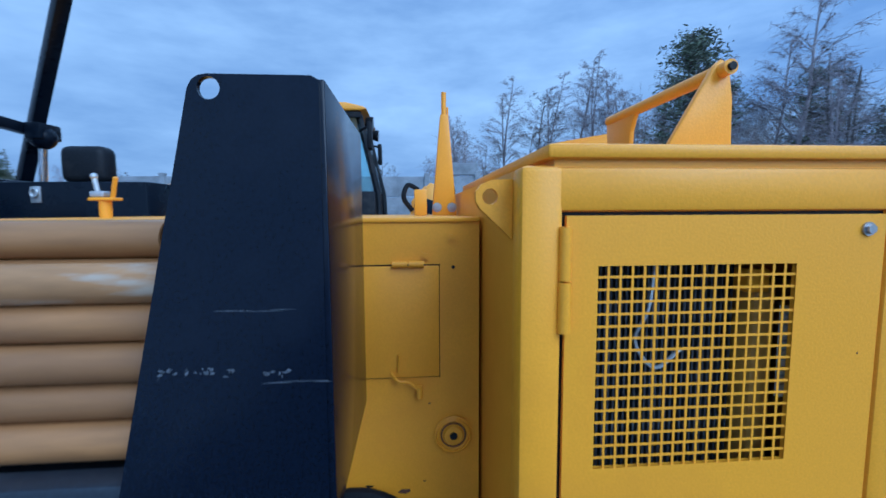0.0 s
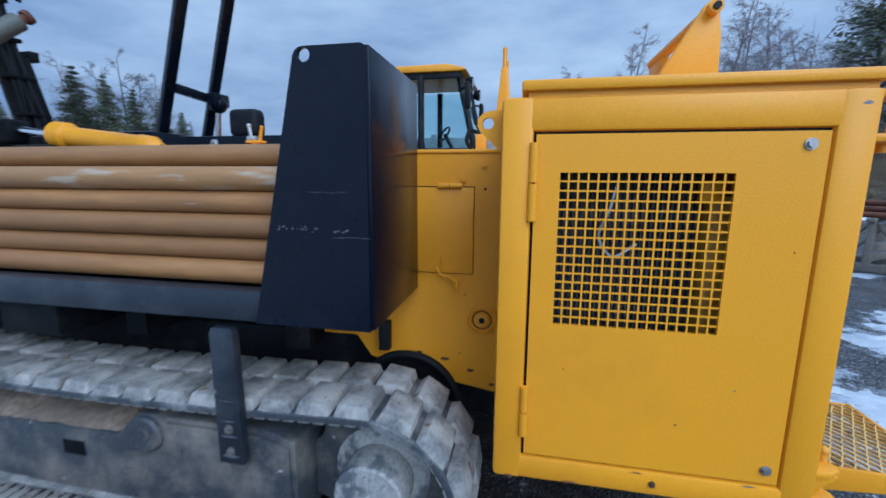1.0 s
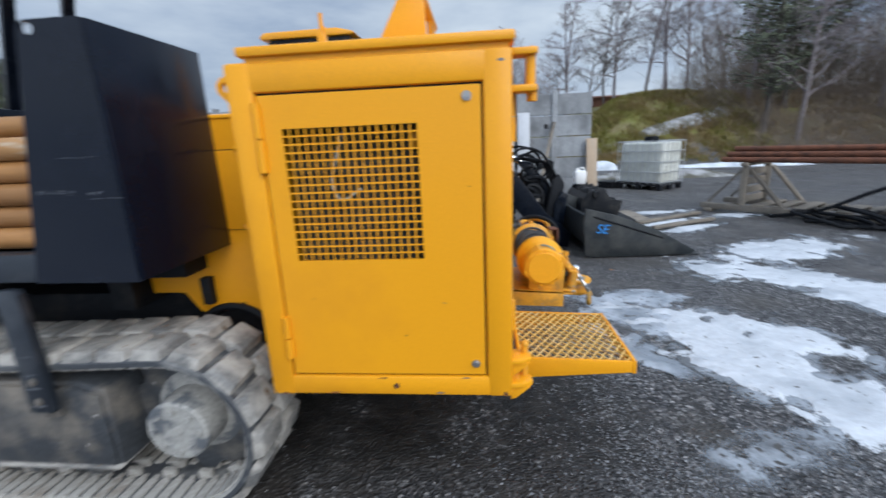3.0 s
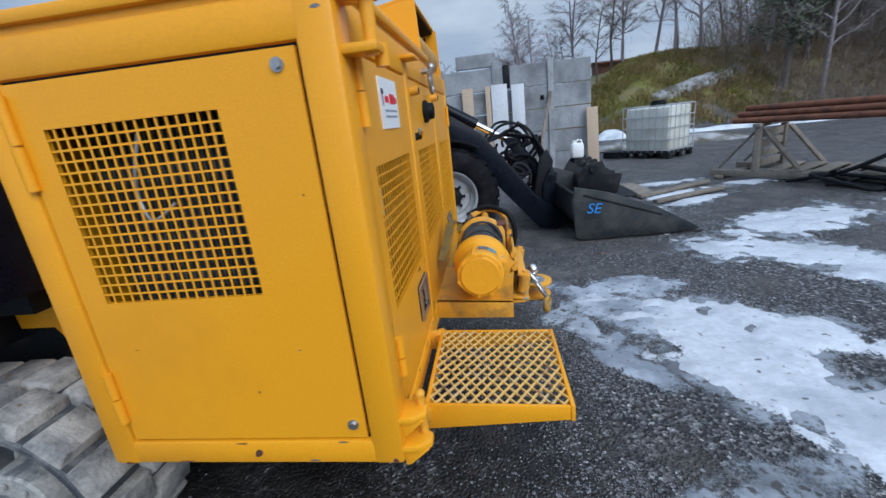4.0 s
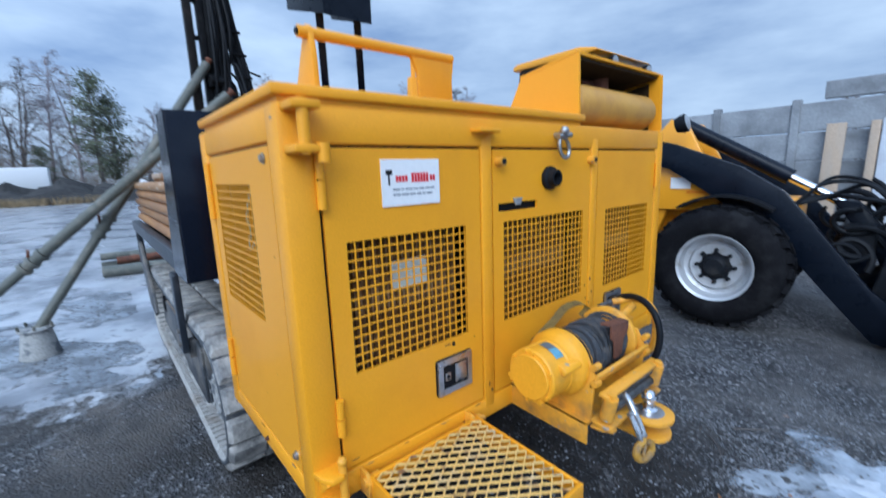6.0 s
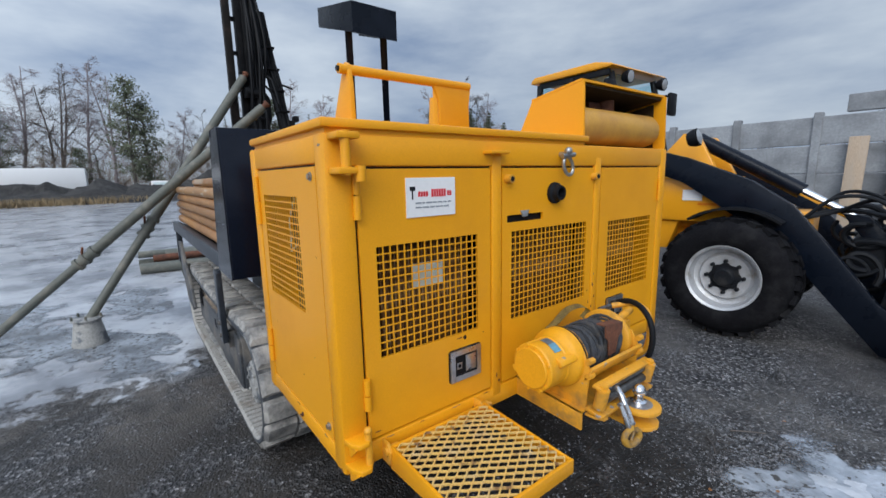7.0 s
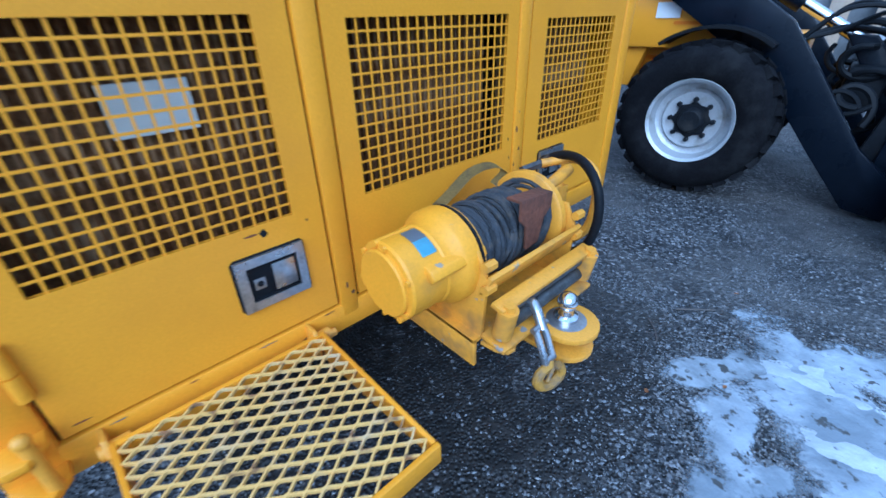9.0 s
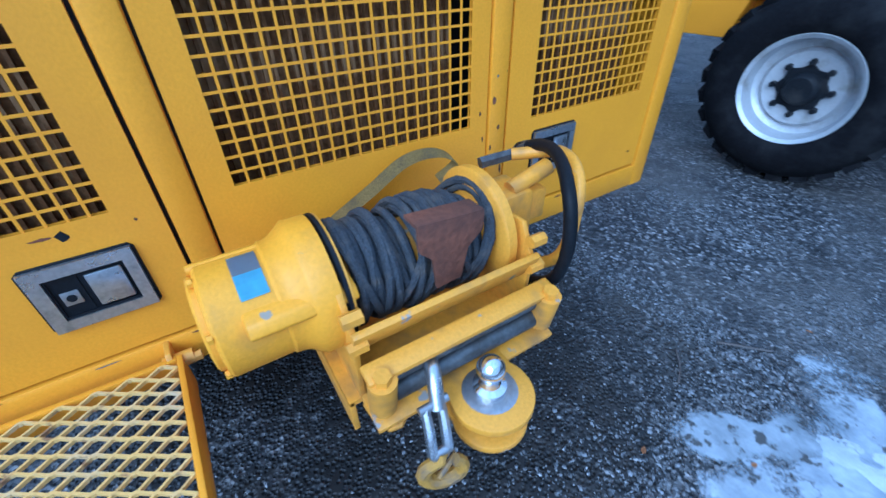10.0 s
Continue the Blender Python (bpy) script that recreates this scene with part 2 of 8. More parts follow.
BLUE = paint("blue_spray_paint", (0.02, 0.22, 0.62), 0.6, grain=60, vary=0.1)
LABELBLUE = paint("pale_blue_sticker", (0.25, 0.55, 0.72), 0.4, grain=60, vary=0.1)
RIM = paint("silver_rim_paint", (0.5, 0.51, 0.53), 0.4, 0.3, dirt=(0.3, 0.28, 0.25), dirt_at=(0.55, 0.75), dirt_scale=8, grain=60, vary=0.06)
RADIATOR = paint("radiator_fins", (0.05, 0.052, 0.058), 0.55, 0.2, dirt=(0.17, 0.165, 0.165), dirt_at=(0.5, 0.7), dirt_scale=10, grain=120, vary=0.25)
WEB = paint("faded_webbing", (0.34, 0.24, 0.075), 0.9, dirt=(0.16, 0.125, 0.075), dirt_at=(0.5, 0.7), dirt_scale=20, grain=300, vary=0.3, bump=0.4)
TAN = paint("heat_browned_yellow", (0.56, 0.3, 0.05), 0.45, dirt=(0.4, 0.2, 0.05), dirt_at=(0.45, 0.7), dirt_scale=5, grain=100, vary=0.06)
AMBER = paint("amber_lens", (0.7, 0.2, 0.02), 0.2, grain=60, vary=0.03)
BARK = paint("grey_brown_bark", (0.095, 0.082, 0.075), 0.95, dirt=(0.12, 0.11, 0.105), dirt_at=(0.5, 0.7), dirt_scale=2, grain=12, vary=0.3)
BRUSH = paint("dry_brush", (0.22, 0.175, 0.14), 0.95, dirt=(0.16, 0.125, 0.1), dirt_at=(0.4, 0.65), dirt_scale=0.8, grain=10, vary=0.25)
# twig and needle colours are paled to carry the haze of distance
BIRCH = paint("hazed_birch_twigs", (0.24, 0.21, 0.22), 0.95, dirt=(0.33, 0.31, 0.32), dirt_at=(0.55, 0.7), dirt_scale=1.5, grain=10, vary=0.25)
NEEDLE = paint("hazed_conifer_needles", (0.1, 0.118, 0.075), 0.9, gloss=0.2, dirt=(0.12, 0.12, 0.09), dirt_at=(0.45, 0.65), dirt_scale=1.2, grain=6, vary=0.35)
DRYGRASS = paint("dry_grass", (0.3, 0.22, 0.12), 0.95, dirt=(0.2, 0.15, 0.09), dirt_at=(0.4, 0.7), dirt_scale=1, grain=8, vary=0.3)
MOSSGRASS = paint("mossy_grass", (0.2, 0.19, 0.042), 0.95, dirt=(0.24, 0.17, 0.075), dirt_at=(0.42, 0.62), dirt_scale=0.5, grain=8, vary=0.35)
SOIL = paint("dark_soil", (0.028, 0.027, 0.027), 0.95, dirt=(0.055, 0.052, 0.049), dirt_at=(0.5, 0.7), dirt_scale=1.2, grain=5, vary=0.4, bump=0.8)
STONE = paint("gravel_stone", (0.13, 0.133, 0.142), 0.28, dirt=(0.2, 0.2, 0.21), dirt_at=(0.55, 0.75), dirt_scale=14, grain=90, vary=0.4, bump=0.3, random_tint=0.88, island=True)
DRYMUD = paint("dried_mud", (0.2, 0.155, 0.115), 0.95, dirt=(0.14, 0.11, 0.085), dirt_at=(0.4, 0.65), dirt_scale=9, grain=40, vary=0.3, bump=0.8)
ROCK = paint("pale_rock", (0.3, 0.3, 0.305), 0.9, dirt=(0.085, 0.08, 0.06), dirt_at=(0.44, 0.58), dirt_scale=1.6, grain=4, vary=0.3, bump=0.6)

GLASS = bpy.data.materials.new("tinted_glass")
GLASS.use_nodes = True
g = GLASS.node_tree.nodes["Principled BSDF"]
g.inputs["Base Color"].default_value = (0.72, 0.86, 0.88, 1)
g.inputs["Transmission Weight"].default_value, g.inputs["Roughness"].default_value, g.inputs["IOR"].default_value = 1.0, 0.02, 1.1

SNOW = paint("old_snow", (0.56, 0.59, 0.635), 0.45, dirt=(0.34, 0.37, 0.41), dirt_at=(0.48, 0.7), dirt_scale=1.7, grain=24, vary=0.1, bump=0.7,
             chips=(0.12, 0.12, 0.12), chips_at=(0.66, 0.72))
SLUSH = paint("refrozen_slush", (0.3, 0.33, 0.37), 0.25, dirt=(0.12, 0.13, 0.145), dirt_at=(0.42, 0.6), dirt_scale=2.6, grain=20, vary=0.14, bump=0.7,
              chips=(0.06, 0.057, 0.054), chips_at=(0.55, 0.63))
HEAPSNOW = paint("heaped_snow", (0.62, 0.66, 0.72), 0.5, dirt=(0.36, 0.4, 0.45), dirt_at=(0.44, 0.66), dirt_scale=1.7, grain=24, vary=0.1, bump=0.7)


def thin_edges(m, lo, hi):
    """Snow thins out to nothing where its cover runs low, grain by grain."""
    n, l = m.node_tree.nodes, m.node_tree.links
    at = n.new("ShaderNodeAttribute")
    at.attribute_name = "cover"
    tc = n.new("ShaderNodeTexCoord")
    last = at.outputs["Fac"]
    for scale, weight in ((70, 0.5), (11, 0.45)):
        t = n.new("ShaderNodeTexNoise")
        t.inputs["Scale"].default_value, t.inputs["Detail"].default_value = scale, 4
        l.new(tc.outputs["Object"], t.inputs["Vector"])
        ma = n.new("ShaderNodeMath")
        ma.operation = "MULTIPLY_ADD"
        ma.inputs[1].default_value = weight
        l.new(t.outputs["Fac"], ma.inputs[0])
        l.new(last, ma.inputs[2])
        last = ma.outputs[0]
    r = n.new("ShaderNodeMapRange")
    r.interpolation_type = "SMOOTHSTEP"
    r.inputs["From Min"].default_value, r.inputs["From Max"].default_value = 0.475 + lo, 0.475 + hi
    l.new(last, r.inputs["Value"])
    l.new(r.outputs["Result"], n["Principled BSDF"].inputs["Alpha"])


thin_edges(SNOW, -0.05, 0.14)
thin_edges(THINSNOW, -0.05, 0.3)
thin_edges(SLUSH, 0.0, 0.4)
RAILPAINT = paint("dusty_black_paint", (0.018, 0.023, 0.032), 0.34, gloss=0.5, dirt=(0.06, 0.065, 0.075), dirt_at=(0.45, 0.75), dirt_scale=6, grain=120, vary=0.2, bump=0.05, chips=(0.2, 0.2, 0.21), chips_at=(0.72, 0.75))
TREAD = paint("worn_step_paint", (0.74, 0.48, 0.14), 0.5, dirt=(0.6, 0.47, 0.28), dirt_at=(0.5, 0.75), dirt_scale=14, grain=140, vary=0.08, chips=(0.26, 0.15, 0.07), chips_at=(0.58, 0.66))
MATTE = paint("matte_black_steel", (0.007, 0.0075, 0.009), 0.6, gloss=0.12, dirt=(0.022, 0.022, 0.023), dirt_at=(0.5, 0.75), dirt_scale=8, grain=90, vary=0.25, bump=0.15)
# dark brown that stands in for the shade inside the hood
HOODSHADE = paint("hood_shade_sheet", (0.028, 0.018, 0.01), 0.85, gloss=0.08, dirt=(0.07, 0.042, 0.018), dirt_at=(0.5, 0.75), dirt_scale=6, grain=90, vary=0.3)
BRICK = paint("red_brown_boards", (0.2, 0.09, 0.06), 0.9, dirt=(0.13, 0.065, 0.045), dirt_at=(0.45, 0.7), dirt_scale=2, grain=30, vary=0.2, stretch=(4, 4, 0.3))
CORE = paint("dusty_cooler_core", (0.15, 0.072, 0.028), 0.8, gloss=0.05, dirt=(0.4, 0.25, 0.12), dirt_at=(0.5, 0.7), dirt_scale=7, grain=120, vary=0.3)


def ground_material():
    """Wet dark gravel, with a film of ice and slush in blots towards the open yard, and moss on the bank."""
    m = bpy.data.materials.new("wet_gravel")
    m.use_nodes = True
    n, l = m.node_tree.nodes, m.node_tree.links
    b = n["Principled BSDF"]
    tc = n.new("ShaderNodeTexCoord")

    def tex(scale, detail=6, rough=0.6):
        t = n.new("ShaderNodeTexNoise")
        t.inputs["Scale"].default_value, t.inputs["Detail"].default_value, t.inputs["Roughness"].default_value = scale, detail, rough
        l.new(tc.outputs["Object"], t.inputs["Vector"])
        return t.outputs["Fac"]

    def mixc(fac, a, bb):
        x = n.new("ShaderNodeMix")
        x.data_type = "RGBA"
        l.new(fac, x.inputs[0])
        for v, i in ((a, 6), (bb, 7)):
            if isinstance(v, tuple):
                x.inputs[i].default_value = (*v, 1)
            else:
                l.new(v, x.inputs[i])
        return x.outputs[2]

    def math_node(op, a, bb):
        x = n.new("ShaderNodeMath")
        x.operation, x.use_clamp = op, op in ("MULTIPLY", "ADD")
        for v, i in ((a, 0), (bb, 1)):
            if isinstance(v, (int, float)):
                x.inputs[i].default_value = v
            else:
                l.new(v, x.inputs[i])
        return x.outputs[0]

    def step(v, lo, hi):
        x = n.new("ShaderNodeMapRange")
        x.interpolation_type = "SMOOTHSTEP"
        x.inputs["From Min"].default_value, x.inputs["From Max"].default_value = lo, hi
        l.new(v, x.inputs["Value"])
        return x.outputs["Result"]

    pebbles = n.new("ShaderNodeTexVoronoi")
    pebbles.inputs["Scale"].default_value = 68
    l.new(tc.outputs["Object"], pebbles.inputs["Vector"])
    cells = n.new("ShaderNodeSeparateColor")
    l.new(pebbles.outputs["Color"], cells.inputs["Color"])
    tone = ramp_node(n, [(0.0, (0.007, 0.0075, 0.0085)), (0.4, (0.024, 0.0245, 0.028)), (0.72, (0.085, 0.084, 0.089)), (0.92, (0.19, 0.187, 0.19)), (1.0, (0.42, 0.41, 0.41))])
    l.new(cells.outputs["Red"], tone.inputs["Fac"])
    col = mixc(step(tex(1.1), 0.54, 0.72), tone.outputs["Color"], (0.05, 0.046, 0.042))
    sep = n.new("ShaderNodeSeparateXYZ")
    l.new(tc.outputs["Object"], sep.inputs["Vector"])
    # churned brown mud between the stones beside the machine, darker towards positive x
    side = math_node("MULTIPLY", step(sep.outputs["Y"], 1.5, 0.6), step(sep.outputs["X"], 2.7, 1.5))
    mud = math_node("MULTIPLY", math_node("MULTIPLY", side, step(tex(1.7, 7, 0.7), 0.36, 0.56)), math_node("ADD", step(cells.outputs["Green"], 0.94, 0.88), 0.55))
    col = mixc(mud, col, mixc(step(tex(1.3, 9, 0.72), 0.4, 0.62), (0.02, 0.0165, 0.0135), mixc(step(sep.outputs["X"], -0.4, -1.1), (0.045, 0.038, 0.032), (0.115, 0.098, 0.083))))
    # black soil, nearly without stones; shade under housing and step is painted in
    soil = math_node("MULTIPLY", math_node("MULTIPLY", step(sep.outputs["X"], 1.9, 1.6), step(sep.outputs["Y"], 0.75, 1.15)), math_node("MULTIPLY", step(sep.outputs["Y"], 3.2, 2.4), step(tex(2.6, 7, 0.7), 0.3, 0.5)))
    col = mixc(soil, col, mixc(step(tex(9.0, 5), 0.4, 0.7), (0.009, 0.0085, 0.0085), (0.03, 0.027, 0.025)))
    # packed, finer grit towards the loader
    packed = math_node("MULTIPLY", step(sep.outputs["Y"], 2.6, 3.6), math_node("MULTIPLY", step(tex(0.7, 8, 0.7), 0.42, 0.58), 0.72))
    col = mixc(packed, col, mixc(step(tex(2.2, 8, 0.7), 0.38, 0.62), (0.045, 0.043, 0.043), (0.12, 0.113, 0.108)))
    wet = step(tex(0.8, 4), 0.5, 0.62)
    # ice and slush on the open yard
    slant = math_node("SUBTRACT", sep.outputs["X"], math_node("SUBTRACT", 0.0, math_node("MULTIPLY", math_node("MINIMUM", sep.outputs["Y"], 1.0), 0.9)))
    yard = math_node("MULTIPLY", step(slant, -0.7, -2.1), step(sep.outputs["Y"], 14.0, 6.0))
    blots = math_node("ADD", math_node("MULTIPLY", tex(0.55, 9, 0.68), 0.55), math_node("MULTIPLY", tex(3.4, 9, 0.74), 0.45))
    ice = math_node("MULTIPLY", step(math_node("ADD", math_node("MULTIPLY", yard, 0.16), blots), 0.545, 0.63), step(yard, 0.0, 0.25))
    col = mixc(ice, col, mixc(step(tex(0.8, 7, 0.62), 0.36, 0.6), (0.19, 0.2, 0.225), (0.5, 0.515, 0.545)))
    # a worn grey road runs past beyond the trestle
    road = math_node("MULTIPLY", step(math_node("ADD", sep.outputs["X"], math_node("MULTIPLY", tex(0.9, 5), 1.6)), 8.1, 8.9), math_node("MULTIPLY", step(sep.outputs["Y"], 3.0, 6.0), step(sep.outputs["Y"], 19.5, 18.0)))
    col = mixc(road, col, mixc(step(tex(1.6, 8, 0.7), 0.35, 0.65), (0.14, 0.145, 0.155), (0.27, 0.275, 0.29)))
    # moss and old grass on the bank
    bank = step(sep.outputs["Z"], 0.35, 1.3)
    moss = mixc(step(math_node("ADD", math_node("MULTIPLY", sep.outputs["X"], 0.035), tex(0.35, 8, 0.65)), 0.9, 1.06), mixc(step(tex(1.1, 7, 0.7), 0.4, 0.62), (0.17, 0.17, 0.034), (0.18, 0.14, 0.06)), mixc(step(tex(0.8, 7, 0.7), 0.4, 0.6), (0.2, 0.145, 0.095), (0.13, 0.095, 0.066)))
    col = mixc(bank, col, moss)
    white = math_node("MULTIPLY", bank, step(tex(0.16, 7, 0.6), 0.62, 0.66))
    col = mixc(white, col, (0.62, 0.65, 0.7))
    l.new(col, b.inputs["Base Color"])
    r = n.new("ShaderNodeMix")
    r.data_type = "FLOAT"
    l.new(math_node("ADD", math_node("MULTIPLY", wet, 0.5), math_node("ADD", math_node("MULTIPLY", ice, 0.9), math_node("MULTIPLY", road, 0.5))), r.inputs[0])
    r.inputs[2].default_value, r.inputs[3].default_value = 0.6, 0.16
    l.new(r.outputs[0], b.inputs["Roughness"])
    flat = math_node("SUBTRACT", 1.0, math_node("ADD", math_node("MULTIPLY", ice, 0.97), math_node("MULTIPLY", math_node("ADD", mud, road), 0.55)))
    height = math_node("MULTIPLY", math_node("ADD", pebbles.outputs["Distance"], math_node("MULTIPLY", tex(14), 0.8)), flat)
    bp = n.new("ShaderNodeBump")
    bp.inputs["Strength"].default_value, bp.inputs["Distance"].default_value = 0.9, 0.016
    l.new(height, bp.inputs["Height"])
    l.new(bp.outputs["Normal"], b.inputs["Normal"])
    return m


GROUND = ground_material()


# ---- building helpers: bmeshes hold plan units; part() turns them into metres ----
BASE = {}


def thing(name, base, label, category, group="", kind=""):
    ob = new(name)
    ob.empty_display_size = 0.2
    ob.location = [U * c for c in base]
    BASE[ob.name] = Matrix.Translation([-U * c for c in base])
    return tagged(ob, label, category, group, kind)


def part(name, bm, material, parent=None, label=""):
    me = bpy.data.meshes.new(name)
    bmesh.ops.scale(bm, vec=(U, U, U), verts=bm.verts)
    bm.to_mesh(me)
    bm.free()
    return link(name, me, material, parent, label)


def solid(name, verts, faces, material, parent=None, label=""):
    me = bpy.data.meshes.new(name)
    me.from_pydata([(U * x, U * y, U * z) for x, y, z in verts], [], faces)
    return link(name, me, material, parent, label)


def link(name, me, material, parent, label):
    me.shade_smooth()
    me.set_sharp_from_angle(angle=radians(38))
    if not me.materials:
        me.materials.append(material)
    ob = new(name, me)
    if parent:
        ob.parent = parent
        if parent.name in BASE:
            ob.matrix_parent_inverse = BASE[parent.name]
    return tagged(ob, label)


def piece(name, me, parent, m):
    """One more object on a shared mesh, posed in plan units."""
    ob = new(name, me)
    ob.parent = parent
    if parent.name in BASE:
        ob.matrix_parent_inverse = BASE[parent.name]
    m = m.copy()
    m.translation = m.translation * U
    ob.matrix_basis = m
    return ob


def fresh():
    return bmesh.new()


def box(bm, x0, x1, y0, y1, z0, z1, bevel=0.0, m=None, seg=2):
    mm = Matrix.LocRotScale(((x0 + x1) / 2, (y0 + y1) / 2, (z0 + z1) / 2), None, (abs(x1 - x0), abs(y1 - y0), abs(z1 - z0)))
    vs = bmesh.ops.create_cube(bm, size=1, matrix=mm)["verts"]
    if bevel:
        es = list({e for v in vs for e in v.link_edges})
        vs = bmesh.ops.bevel(bm, geom=es, offset=bevel, segments=seg, affect="EDGES", profile=0.5)["verts"]
    if m is not None:
        bmesh.ops.transform(bm, matrix=m, verts=list({v for v in vs}))
    return bm


def rod(bm, p, q, r, r2=None, seg=16, caps=True):
    p, q = Vector(p), Vector(q)
    d = q - p
    mm = Matrix.Translation((p + q) / 2) @ d.to_track_quat("Z", "Y").to_matrix().to_4x4()
    bmesh.ops.create_cone(bm, cap_ends=caps, segments=seg, radius1=r, radius2=r if r2 is None else r2, depth=d.length, matrix=mm)
    return bm


def ball(bm, c, r, seg=16, scale=(1, 1, 1)):
    bmesh.ops.create_uvsphere(bm, u_segments=seg, v_segments=seg // 2 + 2, radius=r, matrix=Matrix.LocRotScale(c, None, scale))
    return bm


def tube(bm, pts, r, seg=8, closed=False):
    """A round bar along the points; r may be a list."""
    pts = [Vector(p) for p in pts]
    n = len(pts)
    rings = []
    side = None
    for i, p in enumerate(pts):
        a, b = (pts[i - 1], pts[(i + 1) % n]) if closed else (pts[max(i - 1, 0)], pts[min(i + 1, n - 1)])
        t = (b - a).normalized()
        if side is None:
            side = t.orthogonal().normalized()
        side = (side - t * side.dot(t)).normalized()
        up = t.cross(side)
        rad = r[i] if isinstance(r, (list, tuple)) else r
        rings.append([bm.verts.new(p + rad * (math.cos(k) * side + math.sin(k) * up)) for k in np.linspace(0, 2 * math.pi, seg, endpoint=False)])
    for i in range(n if closed else n - 1):
        a, b = rings[i], rings[(i + 1) % n]
        for k in range(seg):
            bm.faces.new((a[k], a[(k + 1) % seg], b[(k + 1) % seg], b[k]))
    if not closed:
        bm.faces.new(rings[0][::-1])
        bm.faces.new(rings[-1])
    return bm


def curve_points(pts, steps=6):
    """A smooth line through the points."""
    p = [Vector(v) for v in pts]
    p = [p[0] * 2 - p[1]] + p + [p[-1] * 2 - p[-2]]
    res = []
    for i in range(1, len(p) - 2):
        for s in range(steps):
            t = s / steps
            res.append(0.5 * ((2 * p[i]) + (p[i + 1] - p[i - 1]) * t + (2 * p[i - 1] - 5 * p[i] + 4 * p[i + 1] - p[i + 2]) * t * t
                              + (3 * p[i] - p[i - 1] - 3 * p[i + 1] + p[i + 2]) * t ** 3))
    return res + [p[-2]]


def prism(bm, pts, axis, a, b, bevel=0.0):
    """A flat outline, drawn in the two other axes, made thick from a to b along the axis."""
    def at(u, v, w):
        return {"x": (w, u, v), "y": (u, w, v), "z": (u, v, w)}[axis]
    lo = [bm.verts.new(at(u, v, a)) for u, v in pts]
    hi = [bm.verts.new(at(u, v, b)) for u, v in pts]
    n = len(pts)
    fs = [bm.faces.new(lo[::-1]), bm.faces.new(hi)] + [bm.faces.new((lo[i], lo[(i + 1) % n], hi[(i + 1) % n], hi[i])) for i in range(n)]
    bmesh.ops.recalc_face_normals(bm, faces=fs)
    if bevel:
        bmesh.ops.bevel(bm, geom=list({e for f in fs for e in f.edges}), offset=bevel, segments=2, affect="EDGES", profile=0.5)
    return bm


def turned(bm, profile, m, seg=32, caps=True):
    """A lathe form: (radius, height) pairs about z, put at m."""
    rings = []
    for r, h in profile:
        rings.append([bm.verts.new(m @ Vector((r * math.cos(k), r * math.sin(k), h))) for k in np.linspace(0, 2 * math.pi, seg, endpoint=False)])
    fs = []
    for a, b in zip(rings, rings[1:]):
        for k in range(seg):
            fs.append(bm.faces.new((a[k], a[(k + 1) % seg], b[(k + 1) % seg], b[k])))
    if caps:
        fs.append(bm.faces.new(rings[0]))
        fs.append(bm.faces.new(rings[-1]))
    bmesh.ops.recalc_face_normals(bm, faces=fs)
    return bm


def sheet(bm, axis, at, thick, rect, holes):
    """A plate across the axis ("x" or "y") with square holes right through it. rect and holes: (u0, u1, v0, v1), v upwards."""
    us = sorted({*rect[:2], *[u for h in holes for u in h[:2]]})
    vs = sorted({*rect[2:], *[v for h in holes for v in h[2:]]})
    gone = set()
    ui, vi = {u: i for i, u in enumerate(us)}, {v: i for i, v in enumerate(vs)}
    for h in holes:
        for i in range(ui[h[0]], ui[h[1]]):
            for j in range(vi[h[2]], vi[h[3]]):
                gone.add((i, j))
    store = {}

    def vert(i, j, k):
        if (i, j, k) not in store:
            w = at + k * thick
            store[i, j, k] = bm.verts.new((w, us[i], vs[j]) if axis == "x" else (us[i], w, vs[j]))
        return store[i, j, k]
    nu, nv = len(us) - 1, len(vs) - 1

    def full(i, j):
        return 0 <= i < nu and 0 <= j < nv and (i, j) not in gone
    fs = []
    for i in range(nu):
        for j in range(nv):
            if not full(i, j):
                continue
            for k in (0, 1):
                fs.append(bm.faces.new([vert(i, j, k), vert(i + 1, j, k), vert(i + 1, j + 1, k), vert(i, j + 1, k)]))
            for di, dj, a, b in ((-1, 0, (i, j), (i, j + 1)), (1, 0, (i + 1, j), (i + 1, j + 1)), (0, -1, (i, j), (i + 1, j)), (0, 1, (i, j + 1), (i + 1, j + 1))):
                if not full(i + di, j + dj):
                    fs.append(bm.faces.new([vert(*a, 0), vert(*b, 0), vert(*b, 1), vert(*a, 1)]))
    bmesh.ops.recalc_face_normals(bm, faces=fs)
    return bm


def mesh_holes(u0, u1, v0, v1, nu, nv, bar):
    """Evenly spread square holes that fill a rectangle."""
    pu, pv = (u1 - u0 + bar) / nu, (v1 - v0 + bar) / nv
    return [(u0 + i * pu, u0 + (i + 1) * pu - bar, v0 + j * pv, v0 + (j + 1) * pv - bar) for i in range(nu) for j in range(nv)]


def spin(x, y, z, rx=0, ry=0, rz=0):
    return pose(x, y, z, rx, ry, rz)


# ---- ground ----
def bank_height(x, y):
    """The mossy bank behind the fence and the rack, and a gentle roll far out."""
    k = min(1.0, max(0.0, (y - 21.5) / 9.0))
    k = k * k * (3 - 2 * k)
    side = min(1.0, max(0.0, (x - 5.0) / 6.5))
    side = side * side * (3 - 2 * side)
    h = 4.1 * k * side
    if h > 0.05:
        h += 0.5 * noise.noise(Vector((x * 0.22, y * 0.22, 3.0))) * min(1, h)
    return h


